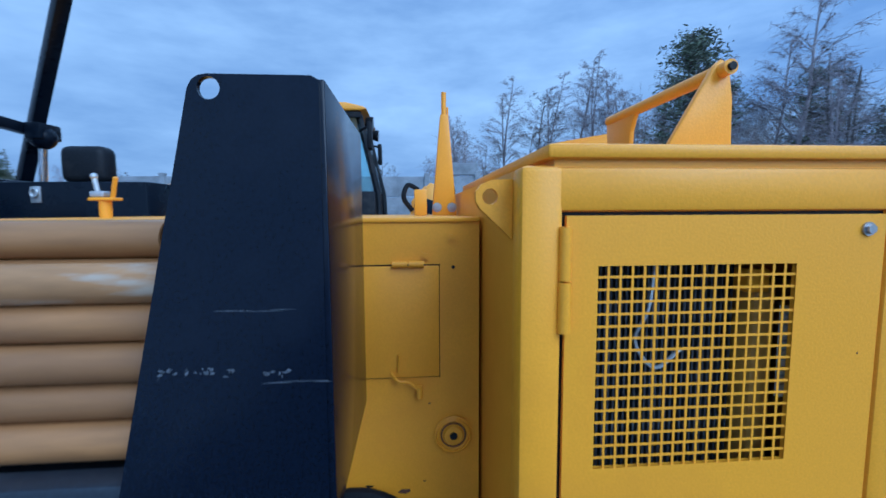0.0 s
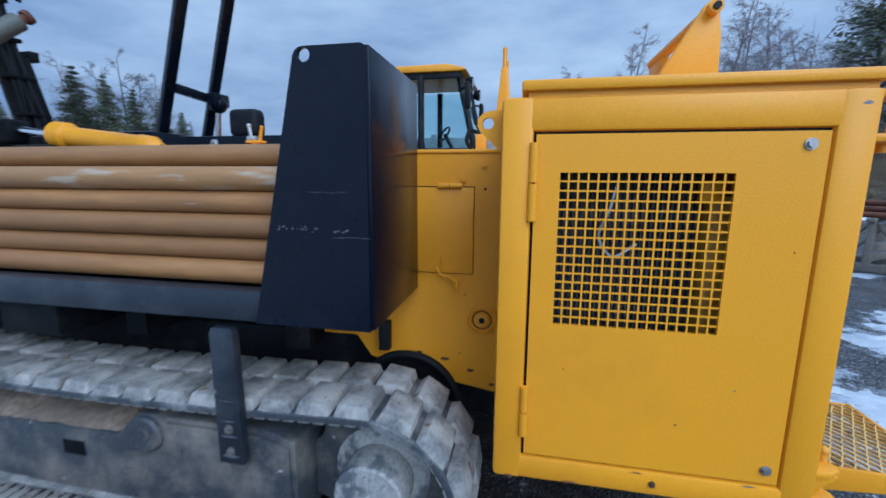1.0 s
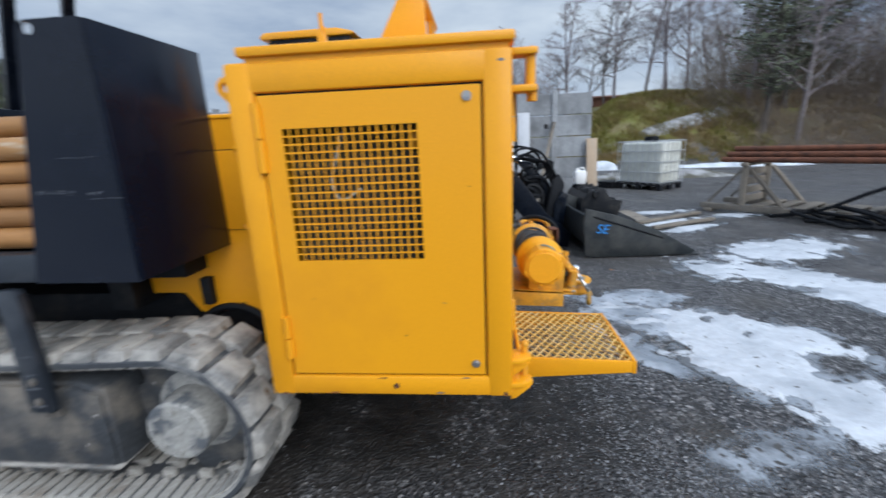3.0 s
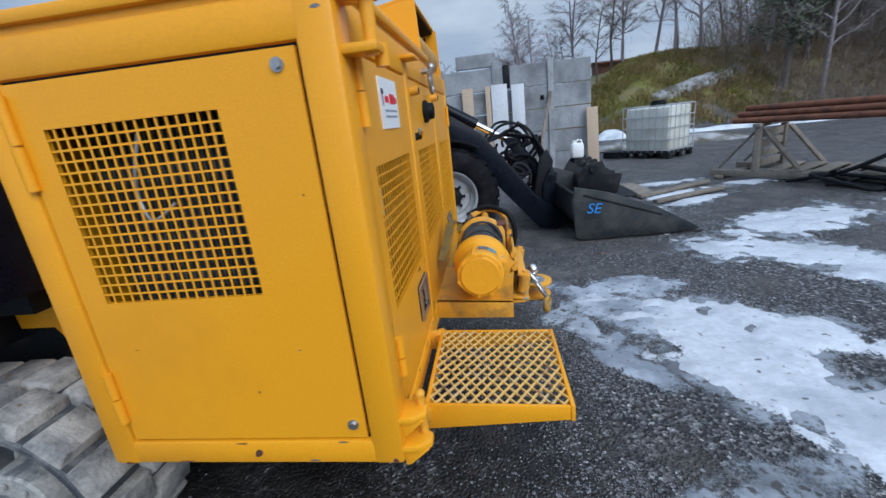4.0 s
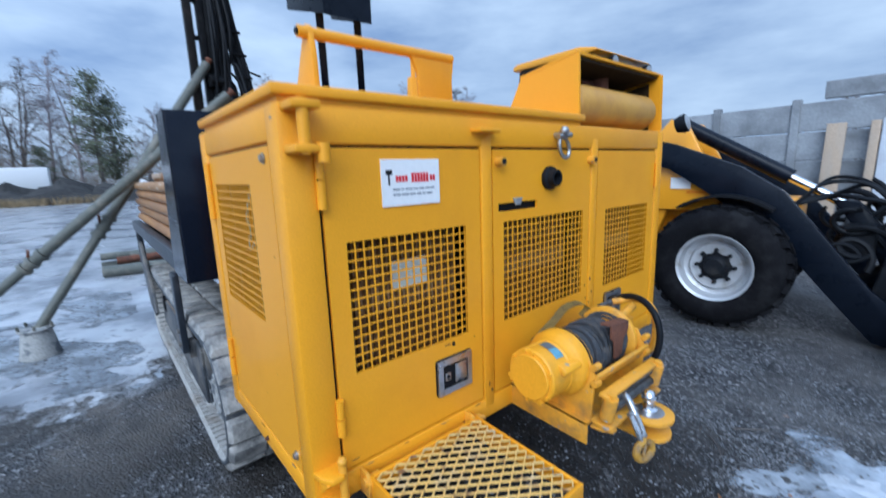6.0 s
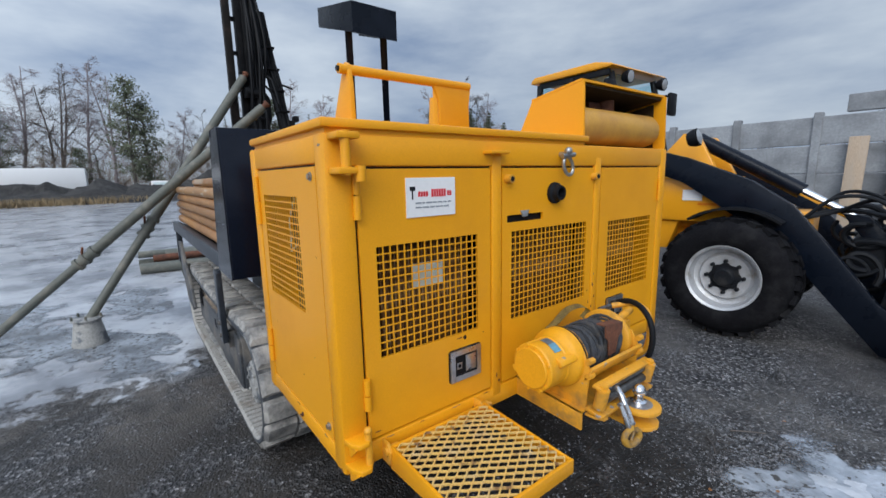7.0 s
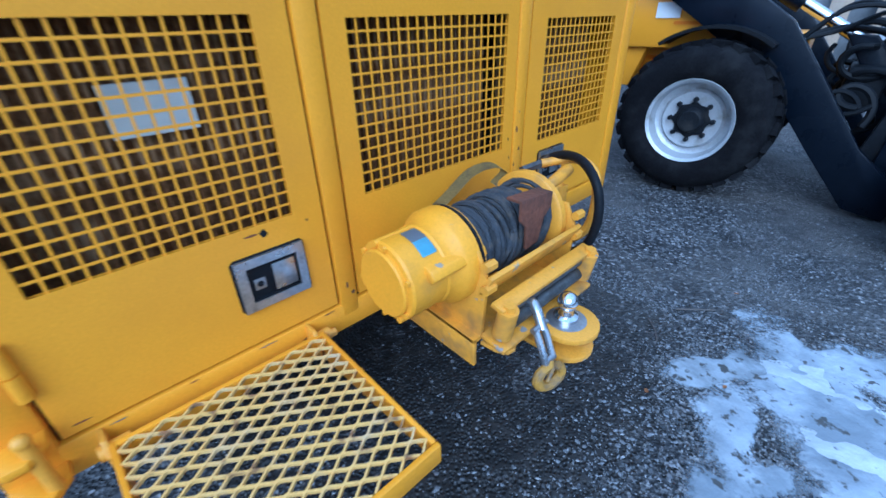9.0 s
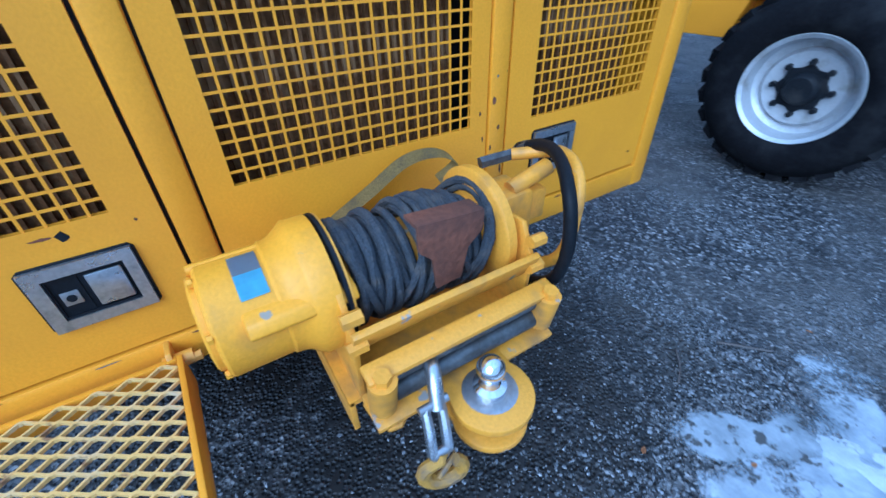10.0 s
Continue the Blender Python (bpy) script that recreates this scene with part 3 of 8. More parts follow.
def ground_height(x, y):
    near = 0.008 * noise.noise(Vector((x * 1.7, y * 1.7, 0.0))) + 0.004 * noise.noise(Vector((x * 6, y * 6, 1.0)))
    return bank_height(x, y) + near - 0.006


def build_ground():
    def axis(lo, hi):
        a = list(np.arange(lo, hi, 0.12))
        step, v = 0.14, hi
        while v < 900:
            a.append(v)
            step *= 1.09 if v < 60 else 1.4
            v += step
        step, v = 0.14, lo
        while v > -900:
            step *= 1.09 if v > -60 else 1.4
            v -= step
            a.insert(0, v)
        return a
    xs, ys = axis(-5.5, 7.0), axis(-2.5, 8.0)
    verts = [(x, y, ground_height(x, y)) for y in ys for x in xs]
    w = len(xs)
    faces = [(j * w + i, j * w + i + 1, (j + 1) * w + i + 1, (j + 1) * w + i) for j in range(len(ys) - 1) for i in range(w - 1)]
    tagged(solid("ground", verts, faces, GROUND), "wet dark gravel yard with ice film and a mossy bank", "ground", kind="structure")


build_ground()


def snow_patch(name, x0, x1, y0, y1, blobs, step, label, thick, seed, mat, ragged=1.0):
    """Old snow that lies where the blobs are, with a ragged edge: (x, y, long, wide, degrees)."""
    xs, ys = np.arange(x0, x1, step), np.arange(y0, y1, step)
    w = len(xs)
    verts, keep, cover = [], [], []
    for y in ys:
        for x in xs:
            best = -1.0
            for bx, by, a, b, deg in blobs:
                c, s = math.cos(radians(deg)), math.sin(radians(deg))
                u, v = ((x - bx) * c + (y - by) * s) / a, (-(x - bx) * s + (y - by) * c) / b
                best = max(best, 1 - math.hypot(u, v))
            p = Vector((x, y, seed))
            rag = 0.34 * noise.noise(p * 1.4) + 0.26 * noise.noise(p * 3.7) + 0.2 * noise.noise(p * 9.0) + 0.1 * noise.noise(p * 21.0)
            tread = max(0.0, noise.noise(p * 4.3 + Vector((5, 2, 0))) - 0.3) * 2.2 + max(0.0, noise.noise(p * 1.9 + Vector((1, 8, 0))) - 0.32) * 1.6
            k = best + rag * ragged - tread
            lift = 0.003 + thick * min(1.0, max(0.0, k * 2.4)) + thick * (0.6 * noise.noise(p * 3.5) + 0.4 * noise.noise(p * 8.0)) * (k > 0)
            verts.append((x, y, ground_height(x, y) + lift))
            keep.append(k > -0.24)
            cover.append(k)
    faces = []
    for j in range(len(ys) - 1):
        for i in range(w - 1):
            q = (j * w + i, j * w + i + 1, (j + 1) * w + i + 1, (j + 1) * w + i)
            if any(keep[v] for v in q):
                faces.append(q)
    used = sorted({v for f in faces for v in f})
    at = {v: i for i, v in enumerate(used)}
    ob = solid(name, [verts[v] for v in used], [tuple(at[v] for v in f) for f in faces], mat)
    field = ob.data.attributes.new("cover", "FLOAT", "POINT")
    field.data.foreach_set("value", [cover[v] for v in used])
    tagged(ob, label, "snow", kind="stuff")


PATCHES = [(2.9, 2.5, 0.88, 0.34, -58), (3.1, 1.95, 0.85, 0.4, -62), (3.3, 2.6, 0.7, 0.3, -50), (3.45, 1.05, 0.5, 0.3, -60),
           (4.15, 4.1, 0.95, 0.45, -35), (5.1, 5.15, 1.2, 0.42, 22), (4.9, 3.3, 0.8, 0.4, -40), (4.7, 8.2, 0.8, 0.22, 20), (4.6, 7.2, 0.8, 0.16, 28), (4.6, 6.6, 0.75, 0.16, 28), (5.9, 7.6, 0.6, 0.2, 10)]
THIN = [(2.36, 3.05, 0.6, 0.3, -60), (2.16, 2.65, 0.4, 0.16, -62), (2.63, 3.42, 0.45, 0.28, 10), (2.27, 2.22, 0.3, 0.12, -50)]
snow_patch("snow", 1.4, 6.8, 0.6, 8.4, PATCHES, 0.03, "thin patches of trodden grey-white snow on gravel", 0.02, 4.0, SNOW, 1.3)
snow_patch("snow", 1.2, 3.4, 1.7, 4.2, THIN, 0.02, "thin bluish refrozen snow with trodden bare spots", 0.012, 6.0, THINSNOW, 1.5)
snow_patch("slush", 1.2, 6.8, 0.3, 8.4, [(x, y, a * 1.18, b * 1.4, d) for x, y, a, b, d in PATCHES] + [(2.5, 1.3, 0.4, 0.22, 30), (1.95, 2.95, 0.25, 0.1, 60), (2.16, 2.4, 0.35, 0.14, -60)], 0.035,
           "grey half-melted slush along the edge of the snow", 0.006, 4.3, SLUSH, 1.7)
snow_patch("snow", -6.5, -0.6, -3.0, 0.75,
           [(-2.9, 0.1, 0.9, 0.4, 15), (-3.6, -0.4, 1.3, 0.6, 20), (-4.6, 0.3, 1.3, 0.4, 5), (-2.3, -1.5, 1.1, 0.4, 20), (-5.4, -1.2, 1.2, 0.6, 10)],
           0.04, "thin wet crust of refrozen slush on gravel", 0.008, 9.0, SLUSH, 2.2)





def grass_tuft(x, y, r, n, seed):
    rng = random.Random(seed)
    verts, faces = [], []
    for _ in range(n):
        a, d = rng.uniform(0, 6.28), r * math.sqrt(rng.random())
        px, py = x + d * math.cos(a), y + d * math.sin(a)
        b, h = rng.uniform(0, 6.28), rng.uniform(0.012, 0.035)
        w, o = 0.0012, len(verts)
        z = ground_height(px, py)
        verts += [(px - w * math.cos(b), py - w * math.sin(b), z), (px + w * math.cos(b), py + w * math.sin(b), z), (px + rng.gauss(0, 0.012), py + rng.gauss(0, 0.012), z + h)]
        faces.append((o, o + 1, o + 2))
    tagged(solid("grass_tuft", verts, faces, BLADE), "small tuft of green grass in the gravel", "grass", kind="stuff")


grass_tuft(0.93, 0.79, 0.035, 320, 3)


def fallen_leaf(x, y, size, deg):
    b = fresh()
    z = ground_height(x, y) + 0.008
    m = Matrix.Translation((x, y, z)) @ Matrix.Rotation(radians(deg), 4, "Z") @ Matrix.Rotation(radians(12), 4, "X")
    mid = [b.verts.new(m @ Vector((size * t, 0, 0.12 * size * (t - 0.5) ** 2))) for t in (0, 0.3, 0.6, 1)]
    for s in (-1, 1):
        edge = [b.verts.new(m @ Vector((size * t, s * size * w, 0.1 * size))) for t, w in ((0.25, 0.3), (0.62, 0.26))]
        b.faces.new((mid[0], mid[1], edge[0]))
        b.faces.new((mid[1], mid[2], edge[1], edge[0]))
        b.faces.new((mid[2], mid[3], edge[1]))
    bmesh.ops.solidify(b, geom=b.faces[:], thickness=0.001)
    tagged(part("leaf", b, LEAF), "curled brown fallen leaf on the gravel", "leaf", "fallen leaves")


for lx, ly, ls, ld in ((0.28, 0.6, 0.035, 40), (1.8, 2.62, 0.03, 110), (1.87, 3.7, 0.03, 200), (0.7, 0.35, 0.022, 10), (2.02, 2.88, 0.025, 70), (0.1, 0.3, 0.02, 300), (2.6, 4.3, 0.05, 20)):
    fallen_leaf(lx, ly, ls, ld)


def twig(pts, r):
    b = fresh()
    tube(b, curve_points([(x, y, ground_height(x, y) + z) for x, y, z in pts], 4), r, 5)
    tagged(part("twig", b, BARK), "thin dry twig lying on the gravel", "twig", "twigs")


twig([(0.86, 0.6, 0.006), (0.9, 0.65, 0.012), (0.94, 0.71, 0.006)], 0.003)
twig([(1.2, 0.86, 0.004), (1.24, 0.93, 0.016), (1.3, 0.97, 0.006)], 0.0018)
twig([(1.67, 3.3, 0.006), (1.74, 3.36, 0.012), (1.82, 3.44, 0.006)], 0.005)
twig([(1.6, 3.12, 0.006), (1.66, 3.05, 0.01), (1.7, 2.98, 0.006)], 0.004)
twig([(-0.55, 0.75, 0.005), (-0.49, 0.79, 0.01), (-0.42, 0.8, 0.005)], 0.002)


def gravel(count, x0, x1, y0, y1, seed, smin, smax):
    """Loose stones, each a dented lump, joined as one stuff."""
    rng = random.Random(seed)
    base = [(0, 0, 1), (0.9, 0, 0.3), (0.28, 0.85, 0.3), (-0.73, 0.53, 0.35), (-0.73, -0.53, 0.25), (0.28, -0.85, 0.3), (0.2, 0.1, -0.5)]
    tri = [(0, 1, 2), (0, 2, 3), (0, 3, 4), (0, 4, 5), (0, 5, 1), (6, 2, 1), (6, 3, 2), (6, 4, 3), (6, 5, 4), (6, 1, 5)]
    verts, faces = [], []
    for _ in range(count):
        x, y = rng.uniform(x0, x1), rng.uniform(y0, y1)
        if noise.noise(Vector((x * 0.9, y * 0.9, 7.0))) + 0.5 * noise.noise(Vector((x * 2.7, y * 2.7, 2.0))) < rng.uniform(-0.45, 0.15):
            continue
        if y > 3.0 and x < 3.0 and rng.random() < min(0.45, (y - 3.0) * 0.4):
            continue
        if y < 1.1 and rng.random() < 0.62 * min(1, (1.15 - y) * 3) * min(1, max(0, (2.9 - x) * 2)):
            continue
        if 0.3 < x < 1.8 and 0.9 < y < 3.2 and rng.random() < 0.8 * min(1, (1.85 - x) * 4):
            continue
        s = smin + (smax - smin) * rng.random() ** 4
        a = rng.uniform(0, 6.28)
        c, d = math.cos(a), math.sin(a)
        z = ground_height(x, y) + s * 0.05
        o = len(verts)
        sy = rng.uniform(0.6, 1.0)
        for px, py, pz in base:
            k = s * rng.uniform(0.75, 1.2)
            px, py, pz = px * k, py * k * sy, pz * k * 0.7
            verts.append((x + px * c - py * d, y + px * d + py * c, z + pz))
        faces += [tuple(o + i for i in f) for f in tri]
    tagged(solid("gravel", verts, faces, STONE), "loose dark grey wet gravel stones on the yard", "gravel", kind="stuff")


gravel(74000, 0.6, 3.4, 0.2, 4.4, 5, 0.004, 0.0135)
gravel(13000, -1.4, 2.2, -0.6, 1.6, 7, 0.003, 0.0095)
gravel(22000, 1.5, 6.0, 2.5, 8.0, 6, 0.004, 0.016)


# ---- the drill rig: one machine on two tracks ----
rig = thing("drill_rig", (-1.0, 2.02, 0.0), "yellow tracked drill rig with black pipe rack and engine housing", "drill rig")

# engine housing: a frame of rounded rails with doors set into it
HX0, HX1, HY0, HY1, HZ0, HZ1 = 0.245, 1.197, 0.852, 3.19, 0.595, 1.83
bm = fresh()
box(bm, HX0 + 0.006, HX0 + 0.03, HY0 + 0.04, HY1 - 0.04, HZ0 + 0.01, HZ1 - 0.004)
box(bm, HX0 + 0.03, HX1 - 0.04, HY1 - 0.03, HY1 - 0.01, HZ0 + 0.01, HZ1 - 0.004)
box(bm, HX0 + 0.03, HX1 - 0.08, HY0 + 0.085, HY1 - 0.03, HZ1 - 0.05, HZ1 - 0.008)
box(bm, HX0 + 0.03, HX1 - 0.08, HY0 + 0.085, HY1 - 0.03, HZ0 + 0.004, HZ0 + 0.03)
housing = part("engine_housing", bm, YELLOW, rig, "yellow sheet-steel engine housing")
RAILS = [("corner_post", HX0, HX0 + 0.094, HY0, HY0 + 0.08, HZ0, HZ1, 0.014), ("corner_post", HX1 - 0.096, HX1, HY0, HY0 + 0.103, HZ0, HZ1, 0.016),
         ("corner_post", HX0, HX0 + 0.085, HY1 - 0.08, HY1, HZ0, HZ1, 0.014), ("corner_post", HX1 - 0.085, HX1, HY1 - 0.08, HY1, HZ0, HZ1, 0.014),
         ("frame_rail", HX0 + 0.03, HX1 - 0.03, HY0 + 0.003, HY0 + 0.07, HZ1 - 0.098, HZ1 - 0.002, 0.012), ("frame_rail", HX0 + 0.03, HX1 - 0.03, HY0 + 0.003, HY0 + 0.07, HZ0 + 0.002, HZ0 + 0.085, 0.012),
         ("frame_rail", HX1 - 0.075, HX1 - 0.003, HY0 + 0.03, HY1 - 0.03, HZ1 - 0.11, HZ1 - 0.002, 0.012), ("frame_rail", HX1 - 0.075, HX1 - 0.003, HY0 + 0.03, HY1 - 0.03, HZ0 + 0.002, HZ0 + 0.095, 0.012),
         ("mullion", HX1 - 0.06, HX1 - 0.001, 1.602, 1.662, HZ0 + 0.05, HZ1 - 0.06, 0.01), ("mullion", HX1 - 0.06, HX1 - 0.001, 2.378, 2.438, HZ0 + 0.05, HZ1 - 0.06, 0.01)]
for name, *d in RAILS:
    bm = fresh()
    box(bm, *d)
    part(name, bm, YELLOW, housing)

bm = fresh()
box(bm, HX0 + 0.075, HX1 - 0.012, HY0 + 0.012, 2.28, HZ1 - 0.004, HZ1 + 0.016)
box(bm, HX0 + 0.055, HX1 + 0.008, HY0 - 0.008, 2.30, HZ1 + 0.014, HZ1 + 0.045, 0.008)
part("lid", bm, YELLOW, housing)


def grille_door(axis, at, rect, win, nu, nv, extra=()):
    """A sheet-steel door with a window of square holes."""
    t = 0.012 if axis == "y" else -0.012
    b = fresh()
    sheet(b, axis, at, t, rect, [win, *extra])
    door = part("door", b, YELLOW, housing, "yellow sheet-steel door with a square-hole vent")
    b = fresh()
    u0, u1, v0, v1 = win
    sheet(b, axis, at + t * 0.2, t * 0.18, (u0 - 0.012, u1 + 0.012, v0 - 0.012, v1 + 0.012), mesh_holes(u0, u1, v0, v1, nu, nv, 0.0054))
    part("grille", b, YELLOW, housing, "yellow grille of square holes")
    b = fresh()
    # a folded lip stiffens the sheet behind its edge
    for a0, a1, c0, c1 in ((rect[0], rect[1], rect[3] - 0.02, rect[3]), (rect[0], rect[1], rect[2], rect[2] + 0.02), (rect[0], rect[0] + 0.02, rect[2], rect[3]), (rect[1] - 0.02, rect[1], rect[2], rect[3])):
        if axis == "y":
            box(b, a0 + 0.002, a1 - 0.002, at + t + 0.001, at + t + 0.02, c0 + 0.002, c1 - 0.002)
        else:
            box(b, at + t - 0.02, at + t - 0.001, a0 + 0.002, a1 - 0.002, c0 + 0.002, c1 - 0.002)
    part("door_lip", b, YELLOW, housing)
    return door


grille_door("y", HY0 + 0.006, (0.347, 1.095, 0.69, 1.724), (0.42, 0.884, 1.148, 1.614), 17, 17)
SLOT = (1.70, 1.95, 1.466, 1.5)
grille_door("x", HX1 - 0.006, (0.962, 1.594, 0.70, 1.712), (1.027, 1.518, 1.01, 1.434), 16, 14)
grille_door("x", HX1 - 0.006, (1.668, 2.372, 0.70, 1.712), (1.73, 2.318, 1.0, 1.424), 19, 14, [SLOT])
grille_door("x", HX1 - 0.006, (2.444, 3.1, 0.70, 1.712), (2.535, 3.025, 0.985, 1.408), 16, 14)


# black strips in the gaps round the doors
for y0, y1 in ((0.962, 1.594), (1.668, 2.372), (2.444, 3.1)):
    bm = fresh()
    for a0, a1, c0, c1 in ((y0 - 0.009, y1 + 0.009, 0.687, 0.703), (y0 - 0.009, y1 + 0.009, 1.709, 1.722), (y0 - 0.009, y0 + 0.003, 0.7, 1.712), (y1 - 0.003, y1 + 0.009, 0.7, 1.712)):
        box(bm, HX1 - 0.03, HX1 - 0.0195, a0, a1, c0, c1)
    part("door_seal", bm, HOSE, housing)
bm = fresh()
for a0, a1, c0, c1 in ((0.337, 1.104, 0.677, 0.693), (0.337, 1.104, 1.721, 1.735), (0.337, 0.35, 0.69, 1.724), (1.092, 1.104, 0.69, 1.724)):
    box(bm, a0, a1, HY0 + 0.0195, HY0 + 0.03, c0, c1)
part("door_seal", bm, HOSE, housing)


def hinge(axis, at, u, v0, v1, r=0.013):
    """A lift-off hinge: two barrels, one over the other, on flat leaves."""
    for a, b, k in ((v0, (v0 + v1) / 2 - 0.004, r * 1.1), ((v0 + v1) / 2, v1, r)):
        bm = fresh()
        p = (u, at, 0) if axis == "y" else (at, u, 0)
        rod(bm, (p[0], p[1], a), (p[0], p[1], b), k, seg=12)
        part("hinge", bm, YELLOW, housing)


hinge("y", HY0 - 0.002, 0.342, 1.47, 1.70)
hinge("y", HY0 - 0.002, 0.342, 0.76, 0.93)
hinge("x", HX1 + 0.004, 0.957, 1.54, 1.71)
hinge("x", HX1 + 0.004, 0.957, 0.83, 0.95)
hinge("x", HX1 + 0.004, 3.1, 1.5, 1.64, 0.01)


def bolt(x, y, z, axis, r, material, parent, out_by=0.012):
    """A hexagon head on a washer."""
    bm = fresh()
    d = {"y": (0, -1, 0), "x": (1, 0, 0), "z": (0, 0, 1)}[axis]
    p = Vector((x, y, z))
    d = Vector(d)
    rod(bm, p, p + d * out_by * 0.35, r * 1.45, seg=16)
    rod(bm, p + d * out_by * 0.3, p + d * out_by, r, seg=6)
    return part("bolt", bm, material, parent)


bolt(1.05, HY0 + 0.006, 1.69, "y", 0.011, STEEL, housing)
bolt(1.06, HY0 + 0.006, 0.735, "y", 0.011, STEEL, housing)
bolt(0.75, HY0 + 0.003, 0.64, "y", 0.007, RUST, housing)
for y, z in ((1.695, 1.665), (2.36, 1.665)):
    bm = fresh()
    rod(bm, (HX1 - 0.01, y, z), (HX1 + 0.03, y, z), 0.018, seg=14)
    part("bump_stop", bm, WORN, housing)
    bm = fresh()
    rod(bm, (HX1 + 0.028, y, z), (HX1 + 0.033, y, z), 0.011, seg=12)
    part("stop_bore", bm, DARK, housing)

# filler tube in black rubber, and the shackle at the lid
bm = fresh()
turned(bm, [(0.0, 0.0), (0.052, 0.0), (0.052, 0.018), (0.04, 0.026), (0.036, 0.05), (0.026, 0.05), (0.024, 0.01), (0.0, 0.008)], spin(HX1 - 0.008, 2.03, 1.59, 0, 90, 0), 24)
part("filler_tube", bm, HOSE, housing, "black rubber filler tube")
bm = fresh()
tube(bm, [(HX1 + 0.035, 2.085 + 0.036 * math.sin(a) + 0.012 * math.cos(a), 1.72 - 0.044 * math.cos(a)) for a in np.linspace(0, 2 * math.pi, 20, endpoint=False)], 0.009, 8, True)
part("ring", bm, STEEL, housing, "galvanised pull ring")
bm = fresh()
rod(bm, (HX1 - 0.01, 2.07, 1.775), (HX1 + 0.05, 2.07, 1.775), 0.013)
rod(bm, (HX1 + 0.04, 2.03, 1.765), (HX1 + 0.04, 2.125, 1.775), 0.012)
ball(bm, (HX1 + 0.045, 2.07, 1.79), 0.02, 12)
part("shackle", bm, STEEL, housing, "worn steel shackle")
bm = fresh()
box(bm, HX1 - 0.01, HX1 + 0.05, 1.55, 1.66, 1.77, 1.784, 0.004)
part("lid_tab", bm, YELLOW, housing)

# corner lugs with their pin, above and below
bm = fresh()
for z in (1.815, 1.705):
    box(bm, HX1 - 0.01, HX1 + 0.08, 0.865, 0.945, z - 0.011, z + 0.011, 0.006)
rod(bm, (HX1 + 0.06, 0.9, 1.69), (HX1 + 0.06, 0.9, 1.83), 0.016)
rod(bm, (HX1 + 0.07, 0.945, 1.67), (HX1 + 0.07, 0.945, 1.72), 0.017)
part("corner_lug", bm, YELLOW, housing)
for z0, z1, reach in ((0.728, 0.748, 0.072), (0.628, 0.65, 0.078)):
    bm = fresh()
    prism(bm, [(HX1 - 0.01, 0.856), (HX1 + reach * 0.5, 0.862), (HX1 + reach, 0.885), (HX1 + reach, 0.922), (HX1 + reach * 0.45, 0.952), (HX1 - 0.01, 0.952)], "z", z0, z1, 0.005)
    prism(bm, [(HX1 - 0.006, z0 - 0.055), (HX1 + 0.012, z0 - 0.05), (HX1 + reach * 0.9, z0 + 0.002), (HX1 - 0.006, z0 + 0.002)], "y", 0.872, 0.888, 0.003)
    part("corner_lug", bm, YELLOW, housing)
bm = fresh()
rod(bm, (HX1 + 0.05, 0.928, 0.64), (HX1 + 0.05, 0.928, 0.785), 0.013)
ball(bm, (HX1 + 0.05, 0.928, 0.78), 0.016, 12)
part("lug_pin", bm, WORN, housing)

# paddle latch: a dished chrome tray with a lock plate and a paddle
def paddle_latch(dy):
    def moved(name, bm, *rest):
        bmesh.ops.translate(bm, vec=(0, dy, 0), verts=bm.verts)
        return part(name, bm, *rest)

    bm = fresh()
    prism(bm, [(1.346, 0.806), (1.356, 0.795), (1.52, 0.795), (1.528, 0.803), (1.528, 0.936), (1.52, 0.945), (1.356, 0.945), (1.346, 0.936)], "x", HX1 - 0.0055, HX1 - 0.0025, 0.001)
    latch = moved("latch", bm, HOSE, housing, "dished steel paddle latch on a black gasket")
    bm = fresh()
    sheet(bm, "x", HX1 - 0.0024, 0.0085, (1.352, 1.522, 0.80, 0.94), [(1.376, 1.501, 0.823, 0.917)])
    moved("latch_rim", bm, TRAY, latch)
    bm = fresh()
    # sloping walls of the dish
    for pts in ([(1.376, 0.823), (1.501, 0.823), (1.497, 0.829), (1.38, 0.829)], [(1.376, 0.917), (1.501, 0.917), (1.497, 0.911), (1.38, 0.911)],
                [(1.376, 0.823), (1.38, 0.829), (1.38, 0.911), (1.376, 0.917)]):
        prism(bm, pts, "x", HX1 - 0.0024, HX1 + 0.003)
    box(bm, HX1 - 0.0024, HX1 - 0.0005, 1.38, 1.425, 0.829, 0.911)
    moved("latch_dish", bm, HOSE, latch)
    bm = fresh()
    box(bm, HX1 - 0.0003, HX1 + 0.0055, 1.436, 1.494, 0.834, 0.908, 0.0025)
    moved("latch_paddle", bm, TRAY, latch)
    bm = fresh()
    box(bm, HX1 - 0.0004, HX1 + 0.0022, 1.388, 1.416, 0.852, 0.882, 0.001)
    moved("lock_plate", bm, STEEL, latch)
    bm = fresh()
    rod(bm, (HX1 + 0.002, 1.402, 0.867), (HX1 + 0.0035, 1.402, 0.867), 0.008, seg=14)
    moved("keyhole", bm, DARK, latch)


paddle_latch(0.0)
paddle_latch(1.198)

